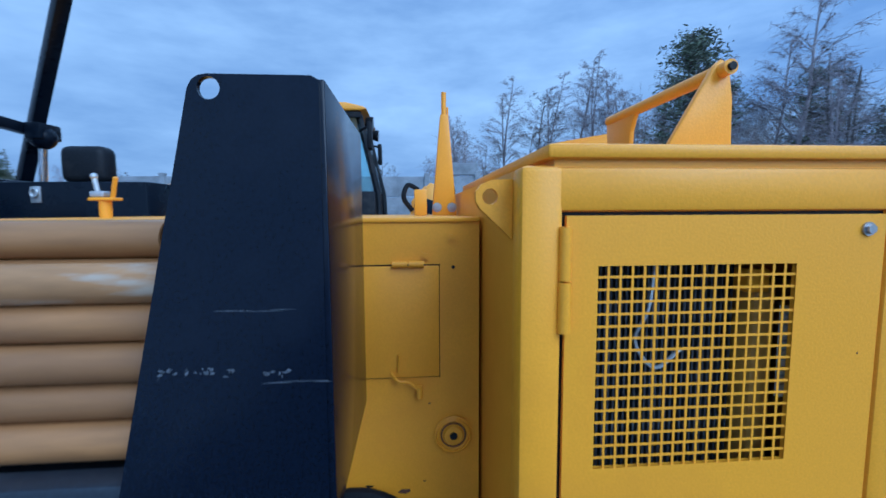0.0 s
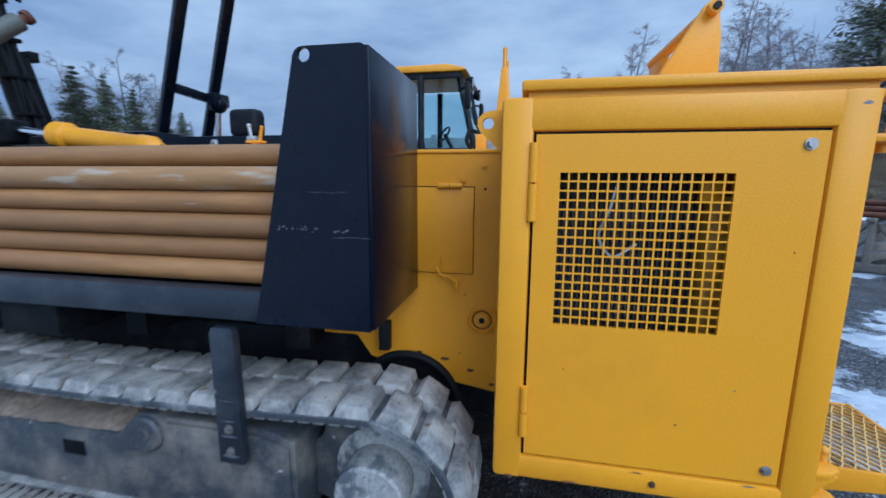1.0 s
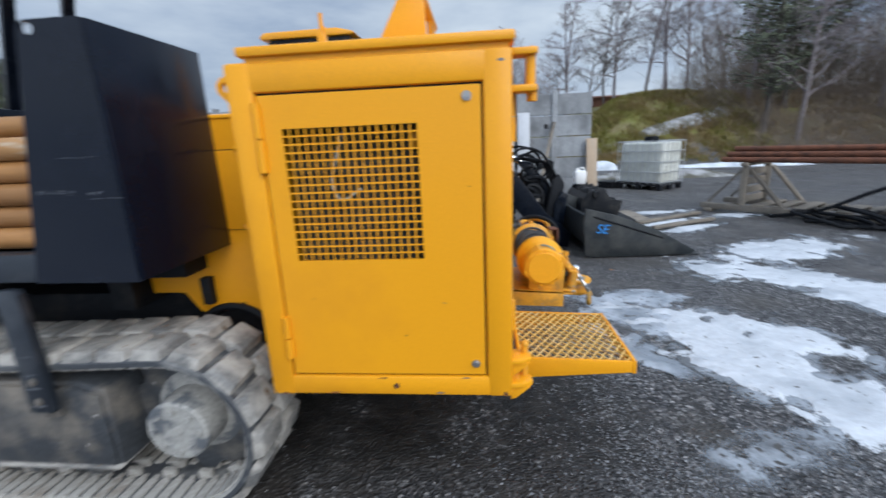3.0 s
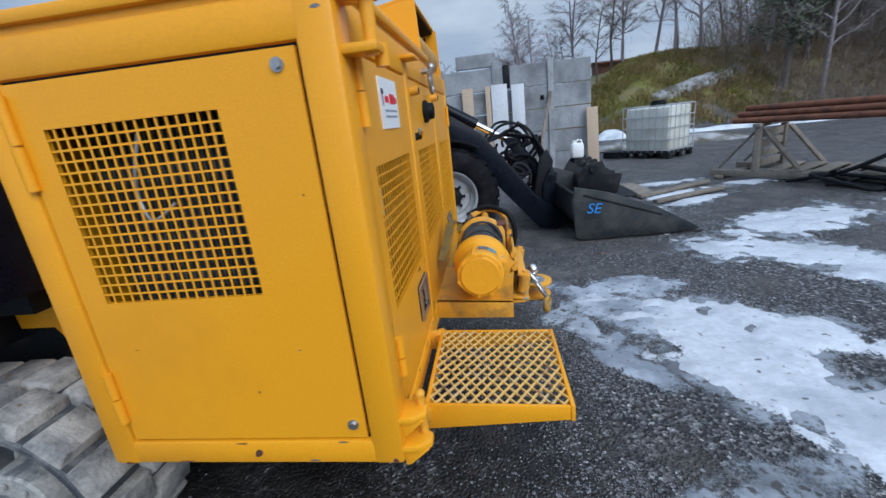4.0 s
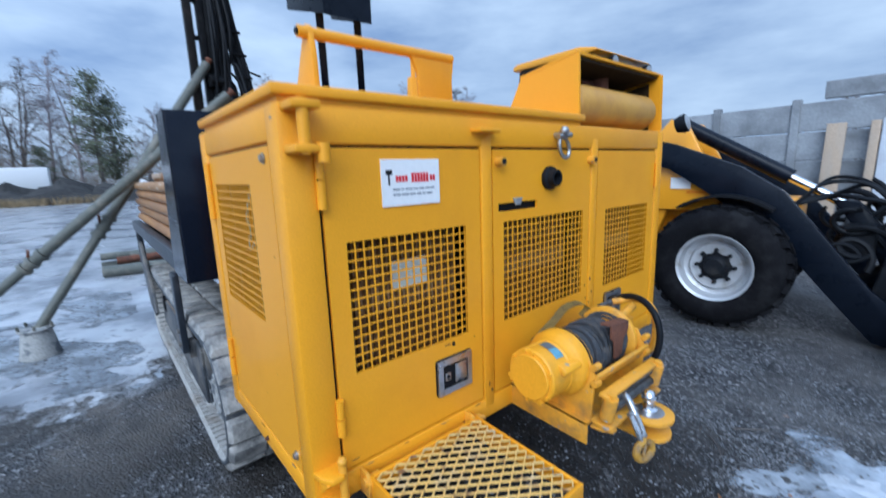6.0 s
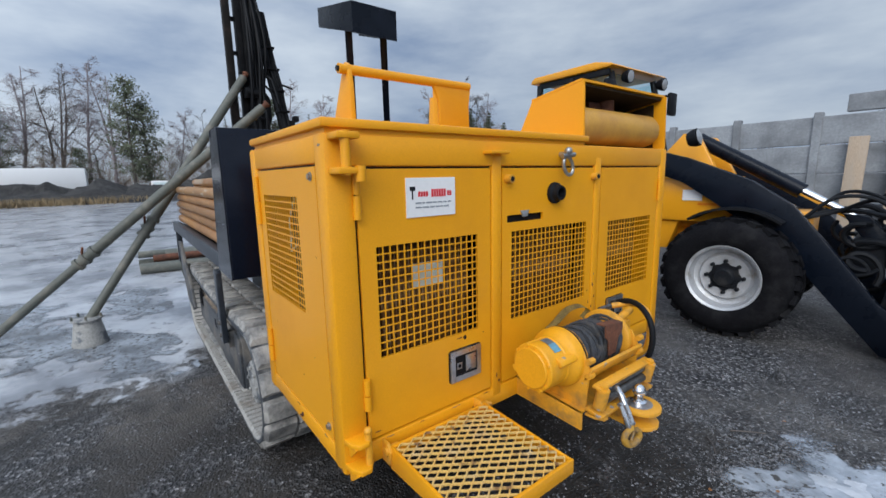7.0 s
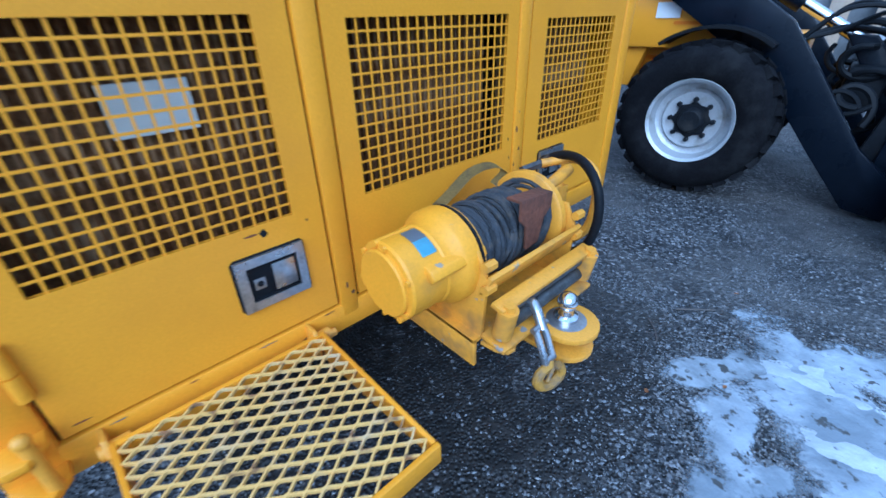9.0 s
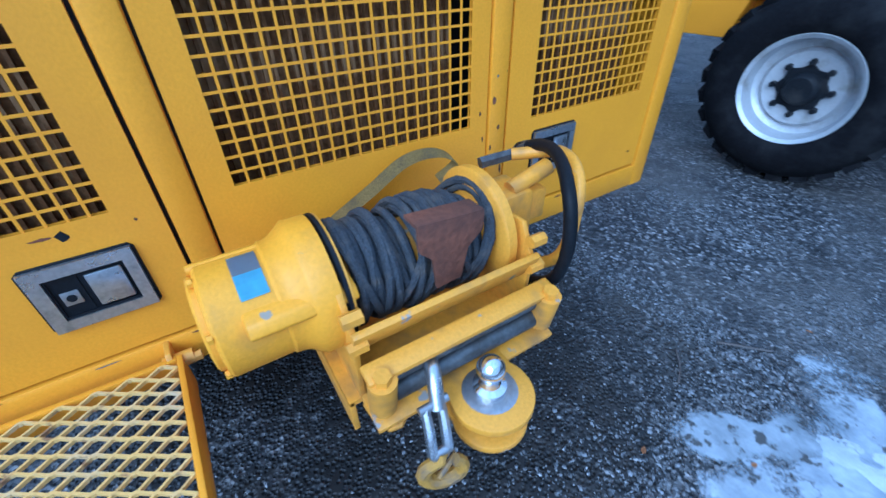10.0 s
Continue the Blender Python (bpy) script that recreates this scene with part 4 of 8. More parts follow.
# maker's plate: white, with unreadable lines
bm = fresh()
box(bm, HX1 - 0.006, HX1 - 0.001, 1.16, 1.393, 1.53, 1.678)
sign = part("sign", bm, WHITE, housing, "white sign with red and grey print")
for i, (y0, y1, z0, z1) in enumerate([(1.213, 1.265, 1.607, 1.626), (1.275, 1.345, 1.604, 1.634), (1.352, 1.375, 1.607, 1.626)]):
    w = 0.009
    y = y0
    while y < y1 - 0.004:
        bm = fresh()
        box(bm, HX1 - 0.0012, HX1 + 0.0004, y, y + w, z0, z1)
        part("printed_bar", bm, RED, sign)
        y += w + 0.003
for y0, y1, z0 in ((1.2, 1.37, 1.58), (1.2, 1.36, 1.563)):
    y = y0
    rng = random.Random(int(z0 * 1000))
    while y < y1:
        w = rng.uniform(0.012, 0.03)
        bm = fresh()
        box(bm, HX1 - 0.0012, HX1 + 0.0002, y, min(y + w, y1), z0, z0 + 0.006)
        part("printed_bar", bm, GREY, sign)
        y += w + 0.005
bm = fresh()
box(bm, HX1 - 0.0012, HX1 + 0.0002, 1.184, 1.19, 1.597, 1.632)
box(bm, HX1 - 0.0012, HX1 + 0.0002, 1.176, 1.2, 1.63, 1.645)
part("printed_mark", bm, DARK, sign)

bm = fresh()
prism(bm, [(1.785, 1.518), (1.845, 1.518), (1.832, 1.488), (1.8, 1.488)], "x", HX1 - 0.006, HX1 - 0.001, 0.001)
part("slot_tab", bm, GALV, housing)

# what shows behind the vents
bm = fresh()
box(bm, 0.37, 0.86, HY0 + 0.16, HY0 + 0.26, 0.7, 1.68)
radiator = part("radiator", bm, RADIATOR, housing, "grey finned radiator behind the vent")


def fin_mesh(material, *d):
    b = fresh()
    box(b, *d)
    bmesh.ops.scale(b, vec=(U, U, U), verts=b.verts)
    me = bpy.data.meshes.new("fin")
    b.to_mesh(me)
    b.free()
    me.materials.append(material)
    return me


FIN = fin_mesh(RADIATOR, 0, 0.005, HY0 + 0.145, HY0 + 0.165, 0.72, 1.66)
for i in range(34):
    piece("fin", FIN, radiator, pose(0.375 + i * 0.0142, 0, 0))
bm = fresh()
box(bm, 0.87, 0.93, HY0 + 0.1, HY0 + 0.24, 0.7, 1.55, 0.01)
part("fan_shroud", bm, TAN, housing)
bm = fresh()
tube(bm, curve_points([(0.6, HY0 + 0.09, 1.6), (0.575, HY0 + 0.07, 1.5), (0.55, HY0 + 0.08, 1.42), (0.59, HY0 + 0.06, 1.36), (0.66, HY0 + 0.07, 1.4)]), 0.005, 6)
part("wire", bm, GALV, housing)
CORE_FIN = fin_mesh(CORE, HX1 - 0.131, HX1 - 0.118, 0, 0.007, 0.74, 1.53)
for y0, y1 in ((1.0, 1.56), (1.7, 2.34), (2.5, 3.05)):
    bm = fresh()
    box(bm, HX1 - 0.2, HX1 - 0.13, y0, y1, 0.72, 1.55)
    core = part("cooler_core", bm, CORE, housing, "dusty brown cooler core behind the vent")
    n = round((y1 - y0) / 0.022)
    for i in range(n):
        piece("fin", CORE_FIN, core, pose(0, y0 + (i + 0.3) * (y1 - y0) / n, 0))
bm = fresh()
box(bm, HX0 + 0.2, HX1 - 0.24, 1.3, 2.9, HZ0 + 0.05, 1.45, 0.03)
part("engine_block", bm, DARK, housing)
bm = fresh()
box(bm, HX1 - 0.112, HX1 - 0.104, 1.245, 1.4, 1.225, 1.325)
part("data_plate", bm, PLASTIC, housing)
bm = fresh()
box(bm, 0.915, 0.935, HY0 + 0.07, HY0 + 0.075, 1.27, 1.5)
label_strip = part("label_strip", bm, WHITE, housing, "white label strip on the shroud")
for k in range(9):
    bm = fresh()
    box(bm, 0.9155, 0.9345, HY0 + 0.0685, HY0 + 0.0698, 1.3 + k * 0.022, 1.305 + k * 0.022)
    part("printed_bar", bm, GREY, label_strip)
bm = fresh()
box(bm, 0.84, 0.9, HY0 + 0.09, HY0 + 0.14, 1.53, 1.59, 0.006)
part("relay_box", bm, YELLOW, housing)

bm = fresh()
box(bm, HX1 - 0.034, HX1 - 0.028, 1.69, 1.96, 1.455, 1.512)
part("slot_backing", bm, HOSE, housing)

# knocks and scuffs in the paint
rng = random.Random(40)


def paint_chip(axis, at, u, v, lu, lv, material):
    """A ragged flake on an upright face, a hair proud of it."""
    bm = fresh()
    n = 9
    pts = [(u + lu * rng.uniform(0.55, 1.0) * math.cos(a), v + lv * rng.uniform(0.45, 1.0) * math.sin(a)) for a in np.linspace(0, 2 * math.pi, n, endpoint=False)]
    prism(bm, pts, axis, at, at + (0.0006 if axis == "x" else -0.0006))
    part("paint_chip", bm, material, housing)


for u, v, lu, lv, mat in ((1.44, 0.987, 0.012, 0.014, DARK), (1.41, 0.99, 0.02, 0.004, RUST), (1.55, 0.985, 0.004, 0.004, RUST)):
    paint_chip("x", HX1 - 0.006, u, v, lu, lv, mat)
for u, v, lu, lv, mat in ((1.05, 0.681, 0.02, 0.002, SCRATCH), (1.2, 0.684, 0.012, 0.002, RUST), (1.38, 0.682, 0.03, 0.002, SCRATCH), (1.56, 0.684, 0.02, 0.003, RUST), (2.0, 0.683, 0.03, 0.003, RUST),
                          (2.7, 0.68, 0.02, 0.004, RUST), (1.48, 0.64, 0.012, 0.005, RUST), (2.3, 0.63, 0.01, 0.006, RUST)):
    paint_chip("x", HX1 - 0.003, u, v, lu, lv, mat)
for u, v, lu, lv, mat in ((2.392, 1.06, 0.007, 0.016, RUST), (2.41, 0.985, 0.006, 0.01, RUST), (2.385, 0.93, 0.004, 0.012, RUST), (2.425, 0.86, 0.005, 0.02, RUST), (2.4, 1.12, 0.004, 0.006, SCRATCH), (1.63, 0.75, 0.005, 0.014, RUST), (1.645, 0.72, 0.009, 0.007, RUST)):
    paint_chip("x", HX1 - 0.001, u, v, lu, lv, mat)
for u, v, lu, lv, mat in ((2.35, 1.03, 0.004, 0.009, RUST), (2.36, 0.96, 0.003, 0.012, RUST), (3.05, 0.76, 0.012, 0.004, RUST), (2.5, 0.72, 0.02, 0.003, RUST), (1.0, 0.72, 0.02, 0.003, RUST)):
    paint_chip("x", HX1 - 0.006, u, v, lu, lv, mat)
for u, v, lu, lv, mat in ((0.893, 0.604, 0.03, 0.006, RUST), (0.915, 1.82, 0.02, 0.005, SCRATCH)):
    paint_chip("x", HX1, u, v, lu, lv, mat)
for u, v, lu, lv, mat in ((0.5, 0.607, 0.03, 0.004, RUST), (0.92, 0.61, 0.02, 0.004, SCRATCH), (0.7, 0.672, 0.03, 0.003, RUST), (1.02, 0.675, 0.02, 0.003, SCRATCH)):
    paint_chip("y", HY0 + 0.003, u, v, lu, lv, mat)
for u, v, lu, lv, mat in ((0.3, 0.603, 0.02, 0.005, RUST), (1.17, 0.61, 0.012, 0.01, RUST), (1.16, 1.79, 0.014, 0.005, SCRATCH)):
    paint_chip("y", HY0, u, v, lu, lv, mat)
for u, v, lu, lv, mat in ((0.46, 1.0, 0.004, 0.003, RUST), (0.8, 0.85, 0.005, 0.004, RUST), (1.05, 1.4, 0.003, 0.004, RUST), (0.95, 0.98, 0.006, 0.002, SCRATCH)):
    paint_chip("y", HY0 + 0.006, u, v, lu, lv, mat)
for u, v, lu, lv, mat in ((-0.02, 0.765, 0.03, 0.012, RUST), (0.1, 0.72, 0.02, 0.01, RUST), (0.2, 0.66, 0.02, 0.012, RUST), (-0.14, 0.79, 0.02, 0.006, DARK), (0.07, 1.08, 0.006, 0.004, RUST), (0.05, 0.8, 0.008, 0.003, RUST)):
    paint_chip("y", 1.36, u, v, lu, lv, mat)

# handrail on the lid: two cut plates and a bar
for y, w in ((1.1, 0.02),):
    bm = fresh()
    z = HZ1 + 0.046
    prism(bm, [(0.70, z), (0.905, z), (0.9, 2.04), (0.885, 2.13), (0.862, 2.145), (0.842, 2.125)], "y", y, y + w, 0.003)
    part("handrail_plate", bm, YELLOW, housing)
bm = fresh()
prism(bm, [(1.575, HZ1 + 0.046), (1.755, HZ1 + 0.046), (1.75, 2.02), (1.765, 2.13), (1.51, 2.118), (1.54, 2.09), (1.565, 2.04)], "x", 0.858, 0.878, 0.004)
part("handrail_plate", bm, YELLOW, housing)
bm = fresh()
rod(bm, (0.868, 1.07, 2.115), (0.868, 1.755, 2.115), 0.02)
part("handrail", bm, YELLOW, housing)
bm = fresh()
rod(bm, (0.868, 1.062, 2.115), (0.868, 1.0715, 2.115), 0.011)
part("handrail_bore", bm, DARK, housing)

# hood over the silencer, open to the rear
HZ = HZ1 + 0.003
bm = fresh()
prism(bm, [(0.68, HZ), (1.175, HZ), (1.165, 2.16), (0.82, 2.1)], "y", 2.29, 2.302)
prism(bm, [(0.68, HZ), (1.175, HZ), (1.165, 2.16), (0.82, 2.1)], "y", 3.19, 3.202)
prism(bm, [(0.82, 2.1), (1.15, 2.158), (1.15, 2.17), (0.818, 2.112)], "y", 2.288, 3.204)
prism(bm, [(0.68, HZ), (0.692, HZ), (0.83, 2.1), (0.818, 2.104)], "y", 2.302, 3.19)
hood = part("silencer_hood", bm, YELLOW, housing, "yellow sheet hood open to the rear")
# added dark sheets line the hood, its inner shade put into their colour
bm = fresh()
prism(bm, [(0.835, 2.085), (1.14, 2.138), (1.14, 2.15), (0.83, 2.098)], "y", 2.31, 3.182)
prism(bm, [(0.7, HZ + 0.01), (0.712, HZ + 0.01), (0.85, 2.085), (0.838, 2.088)], "y", 2.31, 3.182)
prism(bm, [(0.74, HZ + 0.01), (1.13, HZ + 0.01), (1.12, 2.13), (0.86, 2.08)], "y", 2.304, 2.309)
prism(bm, [(0.74, HZ + 0.01), (1.1, HZ + 0.01), (1.09, 2.12), (0.86, 2.08)], "y", 3.183, 3.188)
part("heat_shield", bm, HOODSHADE, hood, "dark brown sheet added inside the hood for its shade")
bm = fresh()
turned(bm, [(0.0, 0.0), (0.07, 0.0), (0.093, 0.015), (0.1, 0.03), (0.1, 0.8), (0.093, 0.82), (0.0, 0.825)], spin(1.07, 2.315, 1.945, -90, 0, 0), 28)
part("silencer", bm, TAN, housing, "browned yellow silencer drum")
bm = fresh()
rod(bm, (0.98, 2.78, 2.0), (0.98, 2.78, 2.13), 0.06)
rod(bm, (0.96, 2.6, 2.08), (0.96, 2.85, 2.08), 0.035)
part("exhaust_pipe", bm, RUST, housing)

# ---- front body behind the housing ----
bm = fresh()
prism(bm, [(-1.6, 1.18), (-0.64, 1.18), (-0.62, 0.85), (-0.45, 0.85), (-0.38, 0.75), (-0.2, 0.7), (0.0, 0.66), (0.24, 0.62), (0.24, 1.7), (-1.6, 1.7)], "y", 1.36, 2.68)
body = part("body", bm, YELLOW, rig, "yellow machine body")
bm = fresh()
box(bm, -1.6, 0.243, 1.352, 2.69, 1.7, 1.716, 0.004)
part("deck_plate", bm, YELLOW, body)
bm = fresh()
box(bm, -0.3, 0.104, 1.349, 1.356, 1.178, 1.556, 0.003)
hatch = part("hatch", bm, YELLOW, rig)
# added black strips draw the shaded gap line round the hatch
bm = fresh()
box(bm, -0.3, 0.108, 1.3575, 1.3605, 1.556, 1.5605)
box(bm, 0.104, 0.1065, 1.3575, 1.3605, 1.174, 1.56)
box(bm, -0.3, 0.1065, 1.3575, 1.3605, 1.1745, 1.178)
part("hatch_seal", bm, HOSE, hatch)
for x0, x1 in ((-0.05, 0.0), (0.004, 0.054), (-0.26, -0.2)):
    bm = fresh()
    rod(bm, (x0, 1.345, 1.562), (x1, 1.345, 1.562), 0.012, seg=12)
    part("hinge", bm, YELLOW, hatch)
bm = fresh()
tube(bm, curve_points([(-0.06, 1.345, 1.2), (-0.035, 1.335, 1.17), (0.0, 1.335, 1.165), (0.03, 1.335, 1.14)]), 0.006, 6)
rod(bm, (0.035, 1.34, 1.11), (0.035, 1.34, 1.15), 0.012, seg=10)
rod(bm, (-0.035, 1.346, 1.2), (-0.03, 1.338, 1.26), 0.005, seg=8)
part("hatch_catch", bm, YELLOW, hatch)
bm = fresh()
turned(bm, [(0.0, 0.0), (0.055, 0.0), (0.06, 0.008), (0.05, 0.016), (0.043, 0.01), (0.036, 0.01), (0.03, 0.02), (0.014, 0.022), (0.013, 0.006), (0.0, 0.006)], spin(0.15, 1.359, 0.97, 90, 0, 0), 28)
part("drain_boss", bm, YELLOW, rig)
bm = fresh()
rod(bm, (0.15, 1.3525, 0.97), (0.15, 1.336, 0.97), 0.012, seg=14)
part("drain_plug", bm, DARK, rig)
bm = fresh()
tube(bm, [(0.15 + 0.0415 * math.cos(a), 1.347, 0.97 + 0.0415 * math.sin(a)) for a in np.linspace(0, 2 * math.pi, 28, endpoint=False)], 0.003, 6, True)
part("drain_seal", bm, RUST, rig)
bm = fresh()
turned(bm, [(0.057, 0.0), (0.064, 0.0), (0.066, 0.012), (0.06, 0.016), (0.057, 0.01)], spin(0.15, 1.3585, 0.97, 90, 0, 0), 28, False)
part("drain_rim", bm, YELLOW, rig)
for x, z in ((0.06, 1.59), (0.15, 1.65)):
    bolt(x, 1.357, z, "y", 0.01, YELLOW, rig, 0.008)
bm = fresh()
rod(bm, (0.152, 1.358, 1.55), (0.152, 1.354, 1.55), 0.006, seg=10)
part("bolt_hole", bm, DARK, rig)
bm = fresh()
prism(bm, [(-0.19 + 0.24 * math.cos(a), 0.545 + 0.24 * math.sin(a)) for a in np.linspace(0, 2 * math.pi, 28, endpoint=False)], "y", 1.345, 1.357)
part("track_well", bm, RUBBER, rig)
bm = fresh()
tube(bm, [(-0.19 + 0.235 * math.cos(a), 1.34, 0.545 + 0.235 * math.sin(a)) for a in np.linspace(-0.2, 3.3, 24)], 0.02, 8)
part("rubber_arch", bm, HOSE, rig, "black rubber arch strip")
# cone post with a pin on the deck
bm = fresh()
prism(bm, [(0.118, 1.716), (0.238, 1.716), (0.198, 2.2), (0.16, 2.2)], "y", 2.03, 2.09, 0.004)
rod(bm, (0.178, 2.06, 2.19), (0.178, 2.06, 2.31), 0.012)
rod(bm, (0.196, 2.06, 2.19), (0.196, 2.06, 2.24), 0.005)
post = part("tapered_post", bm, YELLOW, rig)
for x in (0.141, 0.214):
    bolt(x, 2.03, 1.755, "y", 0.016, STEEL, rig, 0.014)
bm = fresh()
box(bm, 0.03, 0.09, 1.98, 2.06, 1.716, 1.84, 0.005)
part("post_block", bm, YELLOW, rig)
bm = fresh()
tube(bm, curve_points([(0.02, 2.0, 1.74), (-0.02, 1.98, 1.8), (0.0, 1.99, 1.86), (0.05, 2.0, 1.84)]), 0.012, 8)
part("hose", bm, HOSE, rig)

# ---- chassis and tracks ----
bm = fresh()
box(bm, -3.0, 0.2, 1.5, 2.55, 0.42, 0.8, 0.02)
part("chassis", bm, DARK, rig)
bm = fresh()
box(bm, -3.6, -0.3, 1.2, 2.85, 0.98, 1.09, 0.01)
part("deck_frame", bm, DARK, rig)
for x in (-2.6, -1.6, -0.7):
    bm = fresh()
    box(bm, x - 0.06, x + 0.06, 1.25, 2.8, 0.8, 0.98)
    part("cross_member", bm, DARK, rig)


def track_points(n):
    """Points and headings along the belt, from the rear bottom forwards."""
    xr, xf, zc, r = -0.225, -2.74, 0.397, 0.352
    straight = xr - xf
    arc = math.pi * r
    total = 2 * straight + 2 * arc
    res = []
    for i in range(n):
        s = total * i / n
        if s < straight:
            res.append((xr - s, zc - r, math.pi))
        elif s < straight + arc:
            a = (s - straight) / r
            res.append((xf - r * math.sin(a), zc - r * math.cos(a), math.pi - a))
        elif s < 2 * straight + arc:
            d = s - straight - arc
            sag = -0.035 * math.sin(math.pi * d / straight)
            res.append((xf + d, zc + r + sag, 0.0))
        else:
            a = (s - 2 * straight - arc) / r
            res.append((xr + r * math.sin(a), zc + r * math.cos(a), -a))
    return res


def lug_mesh(w):
    """One worn rubber lug of the tread, flat on top with sloping sides."""
    b = fresh()
    lo = [(-0.068, 0.0), (0.068, 0.0), (0.068, w), (-0.068, w)]
    hi = [(-0.057, 0.016), (0.055, 0.016), (0.055, w - 0.008), (-0.057, w - 0.008)]
    v = [b.verts.new((x, y, 0.012)) for x, y in lo] + [b.verts.new((x, y, 0.052)) for x, y in hi]
    for f in ((4, 5, 6, 7), (0, 1, 5, 4), (1, 2, 6, 5), (2, 3, 7, 6), (3, 0, 4, 7)):
        b.faces.new([v[i] for i in f])
    bmesh.ops.bevel(b, geom=[e for e in b.edges if max(p.co.z for p in e.verts) > 0.045], offset=0.005, segments=2, affect="EDGES", profile=0.5)
    me = bpy.data.meshes.new("track_lug")
    bmesh.ops.scale(b, vec=(U, U, U), verts=b.verts)
    b.to_mesh(me)
    b.free()
    me.materials.append(SHOE)
    me.shade_smooth()
    me.set_sharp_from_angle(angle=radians(35))
    return me


LUG = lug_mesh(0.188)


def belt_part(y0, parent):
    """The endless rubber band: a smooth rounded edge, and moulded ridges and guide teeth inside."""
    w = 0.38
    section = [(0.0, -0.012), (0.0, 0.008), (0.009, 0.016), (w - 0.009, 0.016), (w, 0.008), (w, -0.012), (w - 0.02, -0.022), (0.02, -0.022)]
    verts, faces, mats = [], [], []
    line = track_points(192)
    for x, z, a in line:
        n = Vector((-math.sin(a), 0, math.cos(a)))
        for y, h in section:
            verts.append((x + n.x * h, y0 + y, z + n.z * h))
    k = len(section)
    for i in range(len(line)):
        j = (i + 1) % len(line)
        for c in range(k):
            d = (c + 1) % k
            faces.append((i * k + c, i * k + d, j * k + d, j * k + c))
            mats.append(1 if c in (5, 7) else 0)

    def bar(m, x0, x1, ya, yb, za, zb):
        o = len(verts)
        verts.extend(tuple(m @ Vector((x, y, z))) for z in (za, zb) for x, y in ((x0, ya), (x1, ya), (x1, yb), (x0, yb)))
        for f in ((4, 5, 6, 7), (0, 1, 5, 4), (1, 2, 6, 5), (2, 3, 7, 6), (3, 0, 4, 7)):
            faces.append(tuple(o + q for q in f))
            mats.append(1)
    for i, (x, z, a) in enumerate(track_points(120)):
        m = Matrix.Translation((x, y0, z)) @ Matrix.Rotation(-a, 4, "Y")
        bar(m, -0.021, 0.021, 0.02, 0.13, -0.021, -0.03)
        bar(m, -0.011, 0.011, 0.13, 0.155, -0.021, -0.034)
        bar(m, -0.018, 0.018, 0.235, 0.36, -0.021, -0.033)
        if i % 3 == 0:
            bar(m, -0.03, 0.03, 0.15, 0.175, -0.021, -0.06)
            bar(m, -0.03, 0.03, 0.21, 0.235, -0.021, -0.06)
    ob = solid("track", verts, faces, BELTEDGE, parent, "endless rubber track, black edge and dusty inside")
    ob.data.materials.append(BELT)
    for p, q in zip(ob.data.polygons, mats):
        p.material_index = q
    return ob


def mud_ridge(x0, x1, ya, yb, z0, rise, seed, parent):
    """Dried brown mud, banked up unevenly towards the far side of a ledge."""
    nx, ny = 40, 10
    verts, faces = [], []
    for i in range(nx + 1):
        for j in range(ny + 1):
            u, v = i / nx, j / ny
            p = Vector((x0 + (x1 - x0) * u, ya + (yb - ya) * v, 0))
            lump = noise.noise(p * 7 + Vector((seed, 0, 0))) + 0.5 * noise.noise(p * 19) + 0.3 * noise.noise(p * 45)
            edge = min(1.0, 8 * u, 8 * (1 - u))
            verts.append((p.x, p.y, z0 + 0.004 + edge * max(-0.004, rise * (v ** 0.7) * (0.75 + 0.45 * lump) + 0.012 * lump)))
    for i in range(nx):
        for j in range(ny):
            a = i * (ny + 1) + j
            faces.append((a, a + ny + 1, a + ny + 2, a + 1))
    solid("caked_mud", verts, faces, DRYMUD, parent, "dried brown mud caked on the frame")


